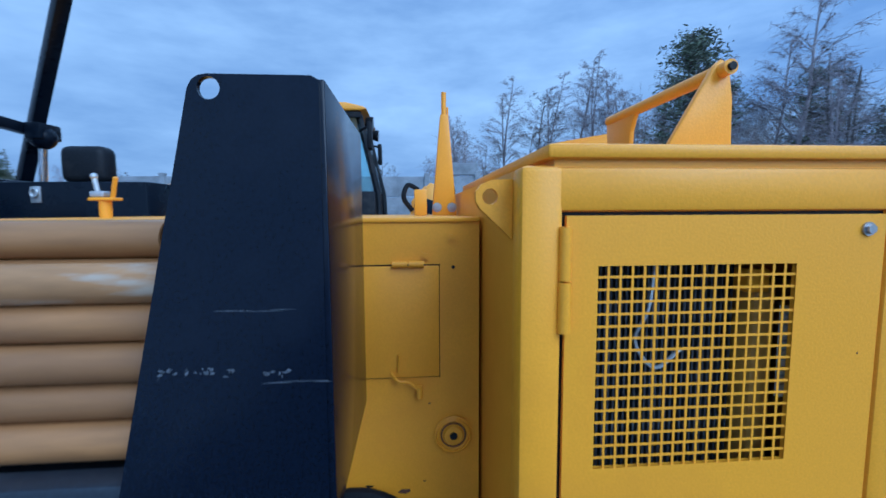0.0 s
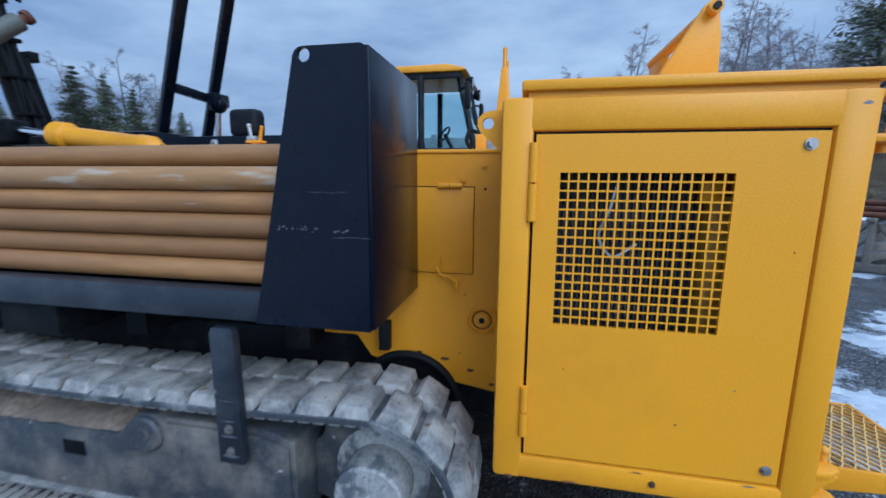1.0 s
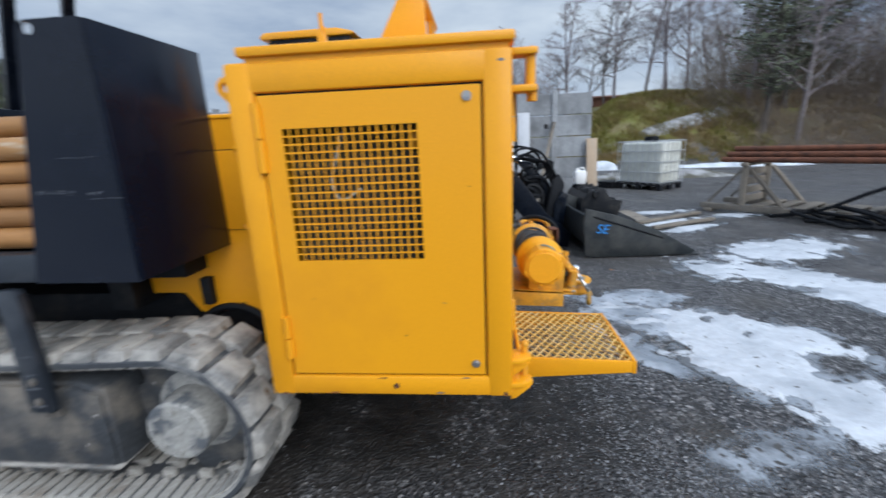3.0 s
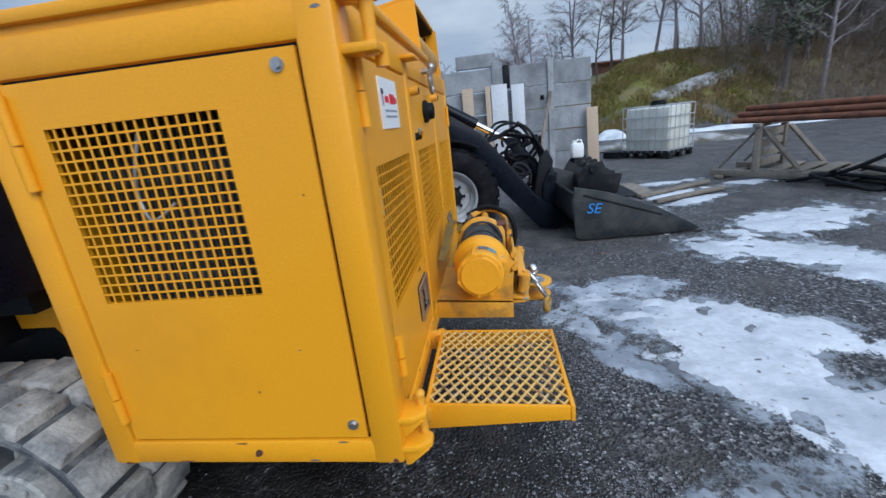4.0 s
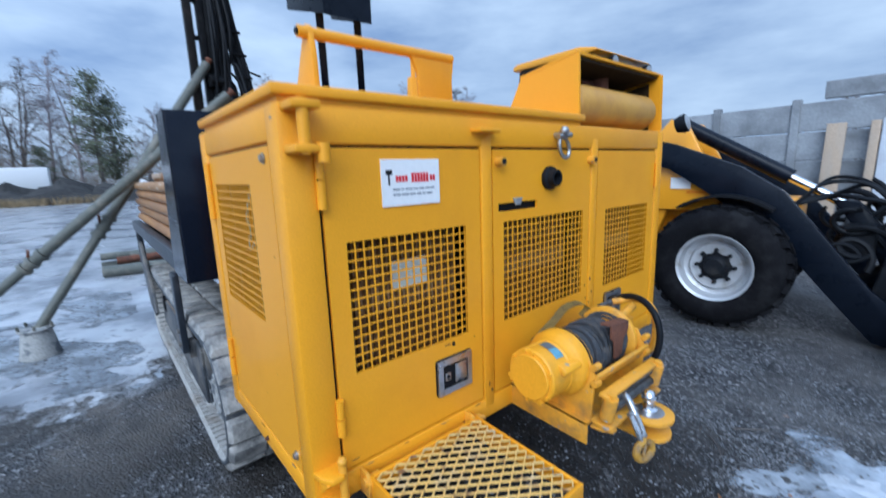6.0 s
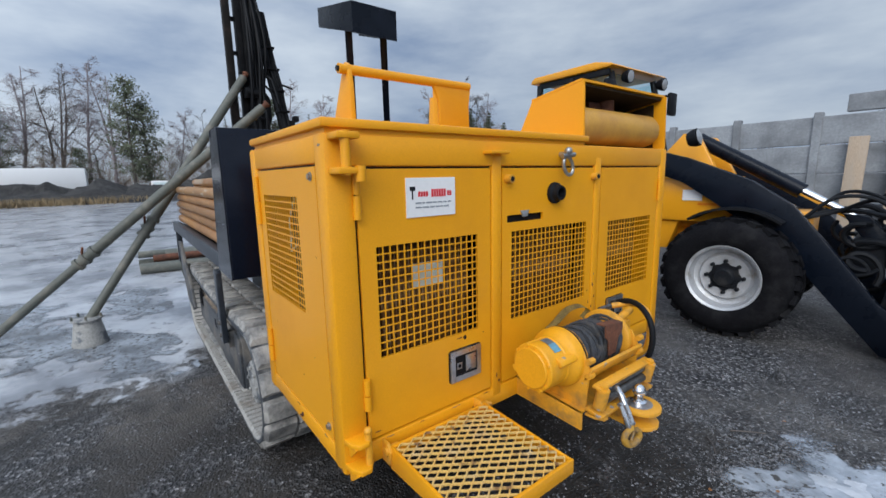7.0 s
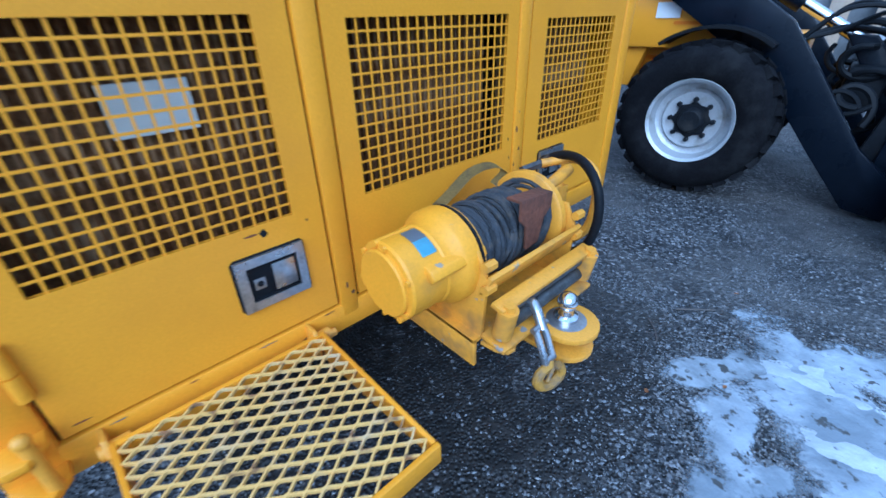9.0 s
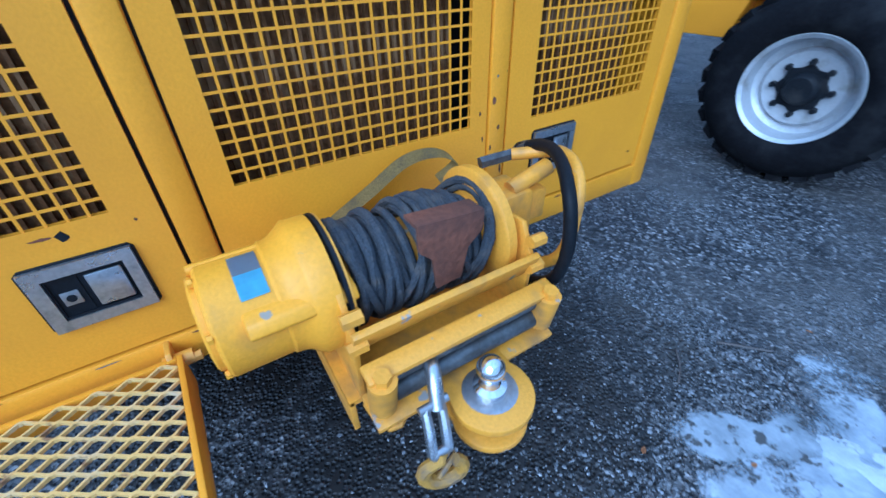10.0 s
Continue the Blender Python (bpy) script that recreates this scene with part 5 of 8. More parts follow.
def track(y0, outward):
    """A belt of pads round a muddy frame, with its drive hub, idler and rollers."""
    yo = y0 if outward < 0 else y0 + 0.38
    b = fresh()
    f = -outward
    ya, yb = sorted((yo + f * 0.045, yo + f * 0.34))
    prism(b, [(-2.5, 0.26), (-1.25, 0.22), (-0.5, 0.22), (-0.5, 0.6), (-0.62, 0.64), (-1.2, 0.64), (-1.32, 0.53), (-2.45, 0.53), (-2.52, 0.48)], "y", ya, yb, 0.01)
    prism(b, [(-1.2, 0.24), (-0.52, 0.235), (-0.52, 0.58), (-0.66, 0.62), (-1.14, 0.62)], "y", min(yo + f * 0.03, ya), max(yo + f * 0.03, ya) + 0.001, 0.004)
    frame_part = part("track_frame", b, MUDDY, rig, "muddy dark steel track frame")
    for ox0, ox1, oz0, oz1 in ((-1.62, -1.5, 0.4, 0.47), (-2.42, -2.25, 0.42, 0.55)):
        b = fresh()
        box(b, ox0, ox1, yo + f * 0.043, yo + f * 0.06, oz0, oz1, 0.004)
        part("frame_opening", b, RUBBER, frame_part)
    b = fresh()
    box(b, -2.4, -0.5, yo + f * 0.02, yo + f * 0.2, 0.222, 0.236, 0.003)
    part("frame_flange", b, SHOE, frame_part)
    for x0, x1, z0, rise, seed in ((-2.42, -1.28, 0.525, 0.13, 1), (-1.08, -0.56, 0.6, 0.07, 7)):
        mud_ridge(x0, x1, yo + f * 0.052, yo + f * 0.34, z0, rise, seed, frame_part)
    b = fresh()
    m = spin(-0.21, yo + f * 0.03, 0.41, 90 if outward < 0 else -90, 0, 0)
    turned(b, [(0, 0), (0.02, 0), (0.022, -0.006), (0.128, -0.004), (0.138, -0.012), (0.14, -0.15), (0.2, -0.17), (0.2, -0.3), (0, -0.3)], m, 32)
    hub = part("drive_hub", b, HUBMUD, rig, "muddy drive hub")
    for k in range(8):
        a = k * math.pi / 4
        b = fresh()
        c = Vector((-0.21 + 0.1 * math.cos(a), yo + f * 0.03, 0.41 + 0.1 * math.sin(a)))
        rod(b, c, c + Vector((0, -f * 0.01, 0)), 0.013, seg=6)
        part("hub_bolt", b, HUBMUD, hub)
    b = fresh()
    teeth = []
    for k in range(44):
        a = k * math.pi / 22
        r = 0.335 if k % 4 < 2 else 0.29
        teeth.append((-0.21 + r * math.cos(a), 0.41 + r * math.sin(a)))
    yy = sorted((yo + f * 0.2, yo + f * 0.25))
    prism(b, teeth, "y", yy[0], yy[1])
    part("sprocket", b, MUDDY, rig)
    b = fresh()
    m = spin(-2.74, yo + f * 0.08, 0.41, 90 if outward < 0 else -90, 0, 0)
    turned(b, [(0, 0), (0.1, 0), (0.12, -0.03), (0.27, -0.05), (0.32, -0.04), (0.32, -0.28), (0, -0.28)], m, 32)
    part("idler", b, MUDDY, rig)
    for x in np.linspace(-2.3, -0.75, 6):
        b = fresh()
        m = spin(x, yo + f * 0.13, 0.15, 90 if outward < 0 else -90, 0, 0)
        turned(b, [(0, 0), (0.06, 0), (0.09, -0.03), (0.09, -0.2), (0, -0.2)], m, 20)
        part("roller", b, MUDDY, frame_part)
    b = fresh()
    m = spin(-1.14, yo - f * 0.004, 0.575, 90 if outward < 0 else -90, 0, 0)
    lo, hi = sorted((yo + f * 0.024, yo + f * 0.1))
    prism(b, [(-1.32, 0.48), (-1.24, 0.6), (-1.17, 0.66), (-1.1, 0.66), (-1.04, 0.6), (-1.0, 0.48)], "y", lo, hi, 0.004)
    turned(b, [(0, 0.002), (0.028, 0.002), (0.03, -0.004), (0.066, -0.004), (0.075, -0.014), (0.075, -0.2), (0, -0.2)], m, 24)
    part("carrier_roller", b, MUDDY, frame_part)
    belt = belt_part(y0, rig)
    line = track_points(96)
    for i, (x, z, a) in enumerate(line):
        m = Matrix.Translation((x, y0 + (0.004 if i % 2 else 0.19), z)) @ Matrix.Rotation(-a, 4, "Y")
        piece("track_lug", LUG, belt, m)


track(0.815, -1)
track(2.78, 1)

# ---- pipe rack: rails, posts and the bent end guard ----
def holed_plate(b, outline, hole, y0, y1):
    """An upright sheet between y0 and y1 with one round hole through it."""
    hx, hz, hr = hole
    loops = [outline, [(hx + hr * math.cos(a), hz + hr * math.sin(a)) for a in np.linspace(0, 2 * math.pi, 20, endpoint=False)]]
    edges = []
    for lp in loops:
        vs = [b.verts.new((x, y0, z)) for x, z in lp]
        edges += [b.edges.new((vs[i], vs[(i + 1) % len(vs)])) for i in range(len(vs))]
    fs = [f for f in bmesh.ops.triangle_fill(b, use_beauty=True, edges=edges)["geom"] if isinstance(f, bmesh.types.BMFace)]
    ext = bmesh.ops.extrude_face_region(b, geom=fs)["geom"]
    bmesh.ops.translate(b, vec=(0, y1 - y0, 0), verts=[v for v in ext if isinstance(v, bmesh.types.BMVert)])
    bmesh.ops.recalc_face_normals(b, faces=b.faces[:])


# lifting lug on the front face of the housing
bm = fresh()
holed_plate(bm, [(0.249, 1.808), (0.2, 1.806), (0.178, 1.798), (0.163, 1.78), (0.163, 1.758), (0.172, 1.742), (0.249, 1.668)], (0.196, 1.768, 0.018), 0.94, 0.962)
part("lifting_lug", bm, YELLOW, rig)
bm = fresh()
box(bm, -3.6, -0.15, 0.79, 0.86, 1.1, 1.21, 0.008)
rail = part("side_rail", bm, RAILPAINT, rig, "scratched black side rail")
bm = fresh()
box(bm, -3.6, -0.5, 0.9, 3.1, 1.12, 1.17, 0.005)
part("rack_floor", bm, DARK, rig)
bm = fresh()
box(bm, -3.6, -0.15, 3.18, 3.25, 1.1, 1.5, 0.008)
part("side_rail", bm, BLACK, rig)
bm = fresh()
# side sheet with its rounded top corner and hole, then the cross sheet
b_out = [(-0.57, 1.1), (-0.155, 1.1), (-0.15, 1.965), (-0.153, 1.976), (-0.165, 1.982), (-0.348, 1.982), (-0.362, 1.979), (-0.374, 1.971), (-0.382, 1.956)]
holed_plate(bm, b_out, (-0.345, 1.957, 0.02), 0.784, 0.796)
box(bm, -0.167, -0.141, 0.79, 1.34, 1.105, 1.978, 0.004)
guard = part("end_guard", bm, GUARDPAINT, rig, "scratched black steel end guard")
rng = random.Random(3)
for z0, xa, xb, n, t in ((1.434, -0.47, -0.33, 26, 0.003), (1.427, -0.285, -0.225, 12, 0.004), (1.408, -0.4, -0.16, 4, 0.001), (1.55, -0.36, -0.16, 3, 0.0008)):
    bm = fresh()
    for _ in range(n):
        x, w = rng.uniform(xa, xb), rng.uniform(0.004, 0.012) if t > 0.002 else rng.uniform(0.02, 0.09)
        z = z0 + rng.gauss(0, t)
        h = t * rng.uniform(0.4, 1.1)
        prism(bm, [(x, z), (x + w * 0.5, z - h * 0.5), (x + w, z + rng.gauss(0, t * 0.5)), (x + w * 0.4, z + h)], "y", 0.7829, 0.7842)
    part("scratch", bm, SCRATCH, guard)
bm = fresh()
prism(bm, [(-0.755, 0.55), (-0.655, 0.55), (-0.66, 1.055), (-0.672, 1.075), (-0.742, 1.075), (-0.754, 1.055)], "y", 0.772, 0.808, 0.002)
post_part = part("rack_post", bm, RAILPAINT, rig)
for z in (0.6, 0.69):
    bolt(-0.705, 0.772, z, "y", 0.012, MUDDY, post_part, 0.012)
for z, h in ((0.72, 0.002), (0.8, 0.0015), (0.66, 0.004), (0.58, 0.006)):
    bm = fresh()
    prism(bm, [(-0.745, z), (-0.71, z + h), (-0.67, z + h * 0.4), (-0.7, z - h)], "y", 0.7713, 0.772)
    part("scratch", bm, SCRATCH, post_part)
bm = fresh()
box(bm, -0.75, -0.68, 0.809, 0.9, 0.5, 0.62, 0.006)
part("post_foot", bm, MUDDY, rig)
bm = fresh()
prism(bm, [(-3.12, 1.02), (-2.95, 1.02), (-2.45, 0.62), (-2.3, 0.42), (-2.42, 0.36), (-2.75, 0.42), (-3.0, 0.7)], "y", 0.78, 0.808, 0.004)
part("front_bracket", bm, MUDDY, rig)
bm = fresh()
turned(bm, [(0, 0), (0.08, 0), (0.1, 0.03), (0.1, 0.75), (0.08, 0.78), (0, 0.78)], spin(-3.0, 1.12, 0.93, 0, 90, 0), 22)
part("air_tank", bm, DARK, rig, "black air tank under the rack")
bm = fresh()
box(bm, -2.1, -1.75, 1.0, 1.3, 0.86, 1.02, 0.03)
part("valve_block", bm, DARK, rig)
bm = fresh()
box(bm, -3.53, -3.47, 0.8, 0.86, 0.72, 1.1, 0.006)
part("rack_leg", bm, RAILPAINT, rig)
bm = fresh()
tube(bm, curve_points([(-3.5, 0.83, 0.74), (-3.62, 0.86, 0.5), (-3.9, 1.0, 0.25), (-4.2, 1.2, 0.1)]), 0.025, 8)
tube(bm, curve_points([(-3.48, 0.85, 0.74), (-3.52, 0.9, 0.45), (-3.7, 1.1, 0.15), (-4.3, 1.35, 0.04)]), 0.02, 8)
part("water_hose", bm, STRUT, rig)
for x in (-0.3, -3.3):
    bm = fresh()
    box(bm, x - 0.025, x + 0.025, 1.31, 1.357, 0.8, 0.94 if x > -1 else 1.12, 0.005)
    part("rack_leg", bm, DARK, rig)

# ---- loose casing pipes in the rack ----
R = 0.0425


def casing_pipe_mesh(material, n=3.0):
    b = fresh()
    turned(b, [(R - 0.006, 0.02), (R - 0.006, 0), (R, 0), (R, 0.12), (R * 0.985, 0.125), (R, 0.13), (R, n), (R - 0.006, n), (R - 0.006, n - 0.02)], spin(0, 0, 0, 0, 90, 0), 18)
    me = bpy.data.meshes.new("casing_pipe")
    bmesh.ops.scale(b, vec=(U, U, U), verts=b.verts)
    b.to_mesh(me)
    b.free()
    me.materials.append(material)
    me.shade_smooth()
    me.set_sharp_from_angle(angle=radians(40))
    return me


CASING, FLAKED, SHORT = casing_pipe_mesh(PIPE), casing_pipe_mesh(SCALEPIPE), casing_pipe_mesh(PIPE, 1.43)
rng = random.Random(11)
for row in range(6):
    for col in range(5):
        if row == 5 and col == 0:
            continue
        z = 1.213 + R + row * 2 * R * 0.985
        y = 0.845 + R + col * 2 * R * 1.01 + (R * 0.3 if row % 2 else 0)
        flaked = (row, col) in ((4, 0), (5, 2))
        short = (row, col) == (5, 1)
        ob = new("casing_pipe", FLAKED if flaked else SHORT if short else CASING)
        ob.matrix_basis = pose(U * ((-1.95 if short else -3.49) + rng.uniform(-0.02, 0.06)), U * y, U * z, rng.uniform(0, 360), 0, 0)
        tagged(ob, "ochre casing pipe with flaking pale scale in the rack" if flaked else "ochre steel casing pipe lying in the black rack", "pipe", "pipes in the rack")

bm = fresh()
box(bm, -2.4, -1.98, 0.925, 1.0, 1.662, 1.704, 0.004)
tagged(part("plank", bm, PALEWOOD), "pale worn plank lying on the casing pipes", "plank")

def beam(bm, p, q, w):
    """A square tube from p to q."""
    p, q = Vector(p), Vector(q)
    m = Matrix.Translation(p) @ (q - p).to_track_quat("Z", "Y").to_matrix().to_4x4()
    return box(bm, -w / 2, w / 2, -w / 2, w / 2, 0, (q - p).length, 0.006, m)


# ---- mast, canopy and hydraulics at the drilling end ----
bm = fresh()
box(bm, -3.8, -3.7, 1.76, 1.84, 0.6, 6.5, 0.008)
box(bm, -3.84, -3.74, 1.9, 1.97, 0.6, 6.5, 0.008)
for i in range(14):
    box(bm, -3.79, -3.75, 1.68, 1.92, 0.8 + i * 0.42, 0.85 + i * 0.42)
mast = part("mast", bm, MATTE, rig, "black lattice drill mast")
bm = fresh()
prism(bm, [(1.612, 0.6), (1.7, 0.6), (1.7, 6.5), (1.612, 6.5), (1.612, 3.0), (1.6, 2.6)], "x", -3.74, -3.66, 0.006)
part("mast_rail", bm, RUSTBLACK, mast, "worn brown-black guide rail")
bm = fresh()
prism(bm, [(1.84, 1.0), (2.25, 1.0), (2.22, 1.8), (2.12, 1.95), (2.08, 2.1), (2.06, 2.42), (2.1, 2.5), (2.1, 2.78), (2.05, 2.86), (1.84, 2.86)], "x", -3.78, -3.62, 0.015)
part("mast_carriage", bm, MATTE, mast)
bm = fresh()
box(bm, -3.7, -3.58, 1.78, 2.03, 2.76, 2.9, 0.02)
box(bm, -3.78, -3.68, 1.84, 2.03, 2.9, 4.2, 0.01)
rod(bm, (-3.6, 1.8, 2.83), (-3.6, 1.96, 2.83), 0.05, seg=14)
part("rod_clamp", bm, MATTE, mast)
bm = fresh()
box(bm, -3.68, -3.58, 1.74, 1.95, 2.08, 2.16, 0.02)
part("lower_clamp", bm, MATTE, mast)
bm = fresh()
rod(bm, (-3.64, 1.776, 1.5), (-3.64, 1.782, 2.02), 0.014)
part("feed_rod", bm, STEEL, mast)
for z in (1.96, 2.3, 2.58):
    bm = fresh()
    box(bm, -3.68, -3.6, 1.84, 1.9, z, z + 0.07, 0.01)
    rod(bm, (-3.6, 1.87, z + 0.035), (-3.56, 1.87, z + 0.035), 0.022, seg=8)
    part("hose_bracket", bm, MATTE, mast)
rng = random.Random(8)
for k in range(7):
    bm = fresh()
    y = 1.87 + 0.028 * k
    pts = [(-3.6, y, 1.3)] + [(-3.6 + rng.uniform(-0.04, 0.05), y + rng.uniform(-0.025, 0.03), z) for z in (1.7, 2.1, 2.5, 2.9, 3.6)] + [(-3.8, 1.9 + rng.uniform(-0.1, 0.1), 5.0)]
    tube(bm, curve_points(pts), 0.018, 7)
    part("hose", bm, HOSE, mast)
for pts in ([(-3.6, 1.76, 2.25), (-3.55, 1.74, 2.42), (-3.52, 1.82, 2.52), (-3.56, 2.0, 2.5)], [(-3.66, 1.98, 2.98), (-3.6, 2.06, 2.92), (-3.56, 2.12, 2.8), (-3.52, 2.16, 2.6)],
            [(-3.66, 1.98, 3.06), (-3.58, 2.1, 3.04), (-3.54, 2.14, 2.9), (-3.5, 2.17, 2.7)]):
    bm = fresh()
    tube(bm, curve_points(pts), 0.016, 7)
    part("hose", bm, HOSE, mast)
# the boom leans away from the mast: a main arm, a shorter one beside it and a skin of hoses
BL, BU = Vector((-3.64, 2.4, 1.6)), Vector((-3.8, 2.06, 3.9))
bm = fresh()
beam(bm, BL, BU, 0.13)
boom = part("boom", bm, MATTE, rig, "black drill boom with hoses")
bm = fresh()
beam(bm, BL + Vector((0.02, 0.15, 0.0)), BL.lerp(BU, 0.4) + Vector((0.02, 0.12, 0)), 0.07)
box(bm, -3.74, -3.62, 2.4, 2.47, 2.5, 2.58, 0.01)
part("boom_stay", bm, MATTE, boom)
bm = fresh()
rod(bm, (-3.7, 2.2, 3.02), (-3.66, 2.42, 2.95), 0.014, seg=8)
part("antenna", bm, MATTE, boom)
rng = random.Random(18)
for k in range(6):
    bm = fresh()
    off = Vector((0.08, -0.05 + 0.022 * k, 0))
    line = [BL.lerp(BU, f) + off + Vector((rng.uniform(-0.02, 0.03), rng.uniform(-0.025, 0.025), 0)) for f in (0.0, 0.15, 0.3, 0.45, 0.6, 0.8, 1.0)]
    tube(bm, curve_points(line), 0.017, 7)
    part("hose", bm, HOSE, boom)
for k in range(7):
    bm = fresh()
    c = BL.lerp(BU, 0.08 + 0.12 * k)
    box(bm, c.x + 0.02, c.x + 0.12, c.y - 0.085, c.y + 0.09, c.z, c.z + 0.03, 0.006)
    part("hose_strap", bm, MATTE, boom)
bm = fresh()
CA, CB = Vector((-2.08, 1.95, 1.78)), Vector((-2.85, 1.945, 1.87))
turned(bm, [(0, -0.06), (0.035, -0.06), (0.05, -0.02), (0.072, 0.0), (0.075, 0.1), (0.068, 0.11), (0.068, 0.66), (0.092, 0.68), (0.092, 0.775), (0, 0.775)],
       Matrix.Translation(CA) @ (CB - CA).to_track_quat("Z", "Y").to_matrix().to_4x4(), 24)
cyl = part("hydraulic_cylinder", bm, YELLOW, rig, "yellow hydraulic cylinder")
bm = fresh()
rod(bm, CB, CB + (CB - CA) * 0.45, 0.03)
part("piston_rod", bm, CHROME, rig)
bm = fresh()
c = CB + (CB - CA) * 0.45
box(bm, c.x - 0.22, c.x + 0.02, c.y - 0.07, c.y + 0.07, c.z - 0.1, c.z + 0.07, 0.03, seg=3)
part("rod_clevis", bm, MATTE, rig)
bm = fresh()
box(bm, -2.1, -1.95, 1.93, 2.07, 1.71, 1.77, 0.008)
box(bm, -3.0, -2.8, 1.82, 1.96, 1.15, 1.8, 0.01)
part("cylinder_mount", bm, DARK, rig)

# driver's canopy: two leaning posts, a cross bar and a skirted roof
PL, PR = (Vector((-3.5, 3.27, 1.4)), Vector((-2.28, 2.66, 3.4))), (Vector((-3.42, 3.8, 1.4)), Vector((-2.24, 3.1, 3.4)))
bm = fresh()
# the sheet rises towards the mast, square to the leaning posts
prism(bm, [(-2.045, 3.63), (-3.0, 3.84), (-3.0, 3.81), (-2.045, 3.6)], "y", 2.6, 3.175)
for y in (2.6, 3.163):
    prism(bm, [(-2.045, 3.628), (-3.0, 3.838), (-3.0, 3.61), (-2.045, 3.3)], "y", y - 0.002, y + 0.012)
box(bm, -2.06, -2.046, 2.602, 3.173, 3.3, 3.625)
part("canopy_roof", bm, BLACK, rig, "black steel canopy roof")
for p, q in (PL, PR):
    bm = fresh()
    beam(bm, p, q, 0.085)
    part("canopy_post", bm, BLACK, rig)
bm = fresh()
a, b = PL[0].lerp(PL[1], 0.5), PR[0].lerp(PR[1], 0.48)
beam(bm, a, b + (b - a) * 0.25, 0.075)
c = b + Vector((0.08, -0.03, -0.05))
ball(bm, c, 0.09, 14)
box(bm, c.x - 0.05, c.x + 0.06, c.y - 0.1, c.y + 0.1, c.z - 0.02, c.z + 0.1, 0.01)
part("cross_bar", bm, BLACK, rig)
bm = fresh()
rod(bm, c, c + Vector((-0.05, 0.02, -0.45)), 0.028)
part("damper_rod", bm, CHROME, rig)
bm = fresh()
box(bm, -3.3, -2.85, 2.7, 3.9, 1.1, 1.98, 0.02)
console = part("console_box", bm, BLACK, rig, "black steel console box")
bm = fresh()
box(bm, -2.848, -2.84, 3.22, 3.26, 1.85, 1.95)
part("console_latch", bm, GALV, console)
bm = fresh()
box(bm, -2.62, -1.62, 2.72, 3.1, 1.092, 1.93, 0.012)
tool_box = part("tool_box", bm, BLACK, rig, "long black steel tool box")
bm = fresh()
box(bm, -2.29, -2.23, 2.708, 2.719, 1.8, 1.9, 0.004)
tube(bm, [(-2.26 + 0.02 * math.cos(a), 2.7, 1.86 + 0.025 * math.sin(a)) for a in np.linspace(0, 2 * math.pi, 12, endpoint=False)], 0.006, 6, True)
part("box_latch", bm, GALV, tool_box)
bm = fresh()
box(bm, -2.23, -1.95, 2.85, 3.0, 1.932, 2.17, 0.05, seg=3)
part("seat", bm, DARK, rig, "dark padded backrest")
bm = fresh()
rod(bm, (-1.2, 1.75, 1.71), (-1.2, 1.75, 1.79), 0.022)
box(bm, -1.245, -1.15, 1.72, 1.78, 1.785, 1.797, 0.003)
tube(bm, [(-1.17, 1.75, 1.795), (-1.155, 1.74, 1.84), (-1.14, 1.73, 1.875)], 0.009, 6)
valve = part("valve_stand", bm, YELLOW, rig)
bm = fresh()
box(bm, -1.245, -1.19, 1.73, 1.77, 1.798, 1.822, 0.005)
rod(bm, (-1.225, 1.75, 1.82), (-1.235, 1.75, 1.875), 0.01)
ball(bm, (-1.235, 1.75, 1.88), 0.014, 10)
part("valve", bm, GALV, valve)

# ---- step: a flat-bar frame with expanded metal ----
SX0, SX1, SY0, SY1, SZ = 1.235, 1.708, 1.02, 1.515, 0.672
slope = -0.018 / (SX1 - SX0)


def step_z(x):
    return SZ + slope * (x - SX0)


bm = fresh()
box(bm, SX0, SX0 + 0.014, SY0 + 0.012, SY1 - 0.012, SZ - 0.05, SZ, 0.002)
step_part = part("step", bm, YELLOW, rig, "folding yellow step of expanded metal")
for y in (SY0, SY1 - 0.012):
    bm = fresh()
    prism(bm, [(SX0, step_z(SX0) - 0.095), (SX1 - 0.015, step_z(SX1) - 0.05), (SX1 - 0.015, step_z(SX1)), (SX0, step_z(SX0))], "y", y, y + 0.012, 0.002)
    part("step_side", bm, YELLOW, step_part)
bm = fresh()
box(bm, SX1 - 0.014, SX1, SY0, SY1, step_z(SX1) - 0.055, step_z(SX1) + 0.002, 0.003)
part("step_edge", bm, YELLOW, step_part)
bm = fresh()
nx, ny = 12, 8
px, py = (SX1 - SX0 - 0.028) / nx, (SY1 - SY0 - 0.024) / ny
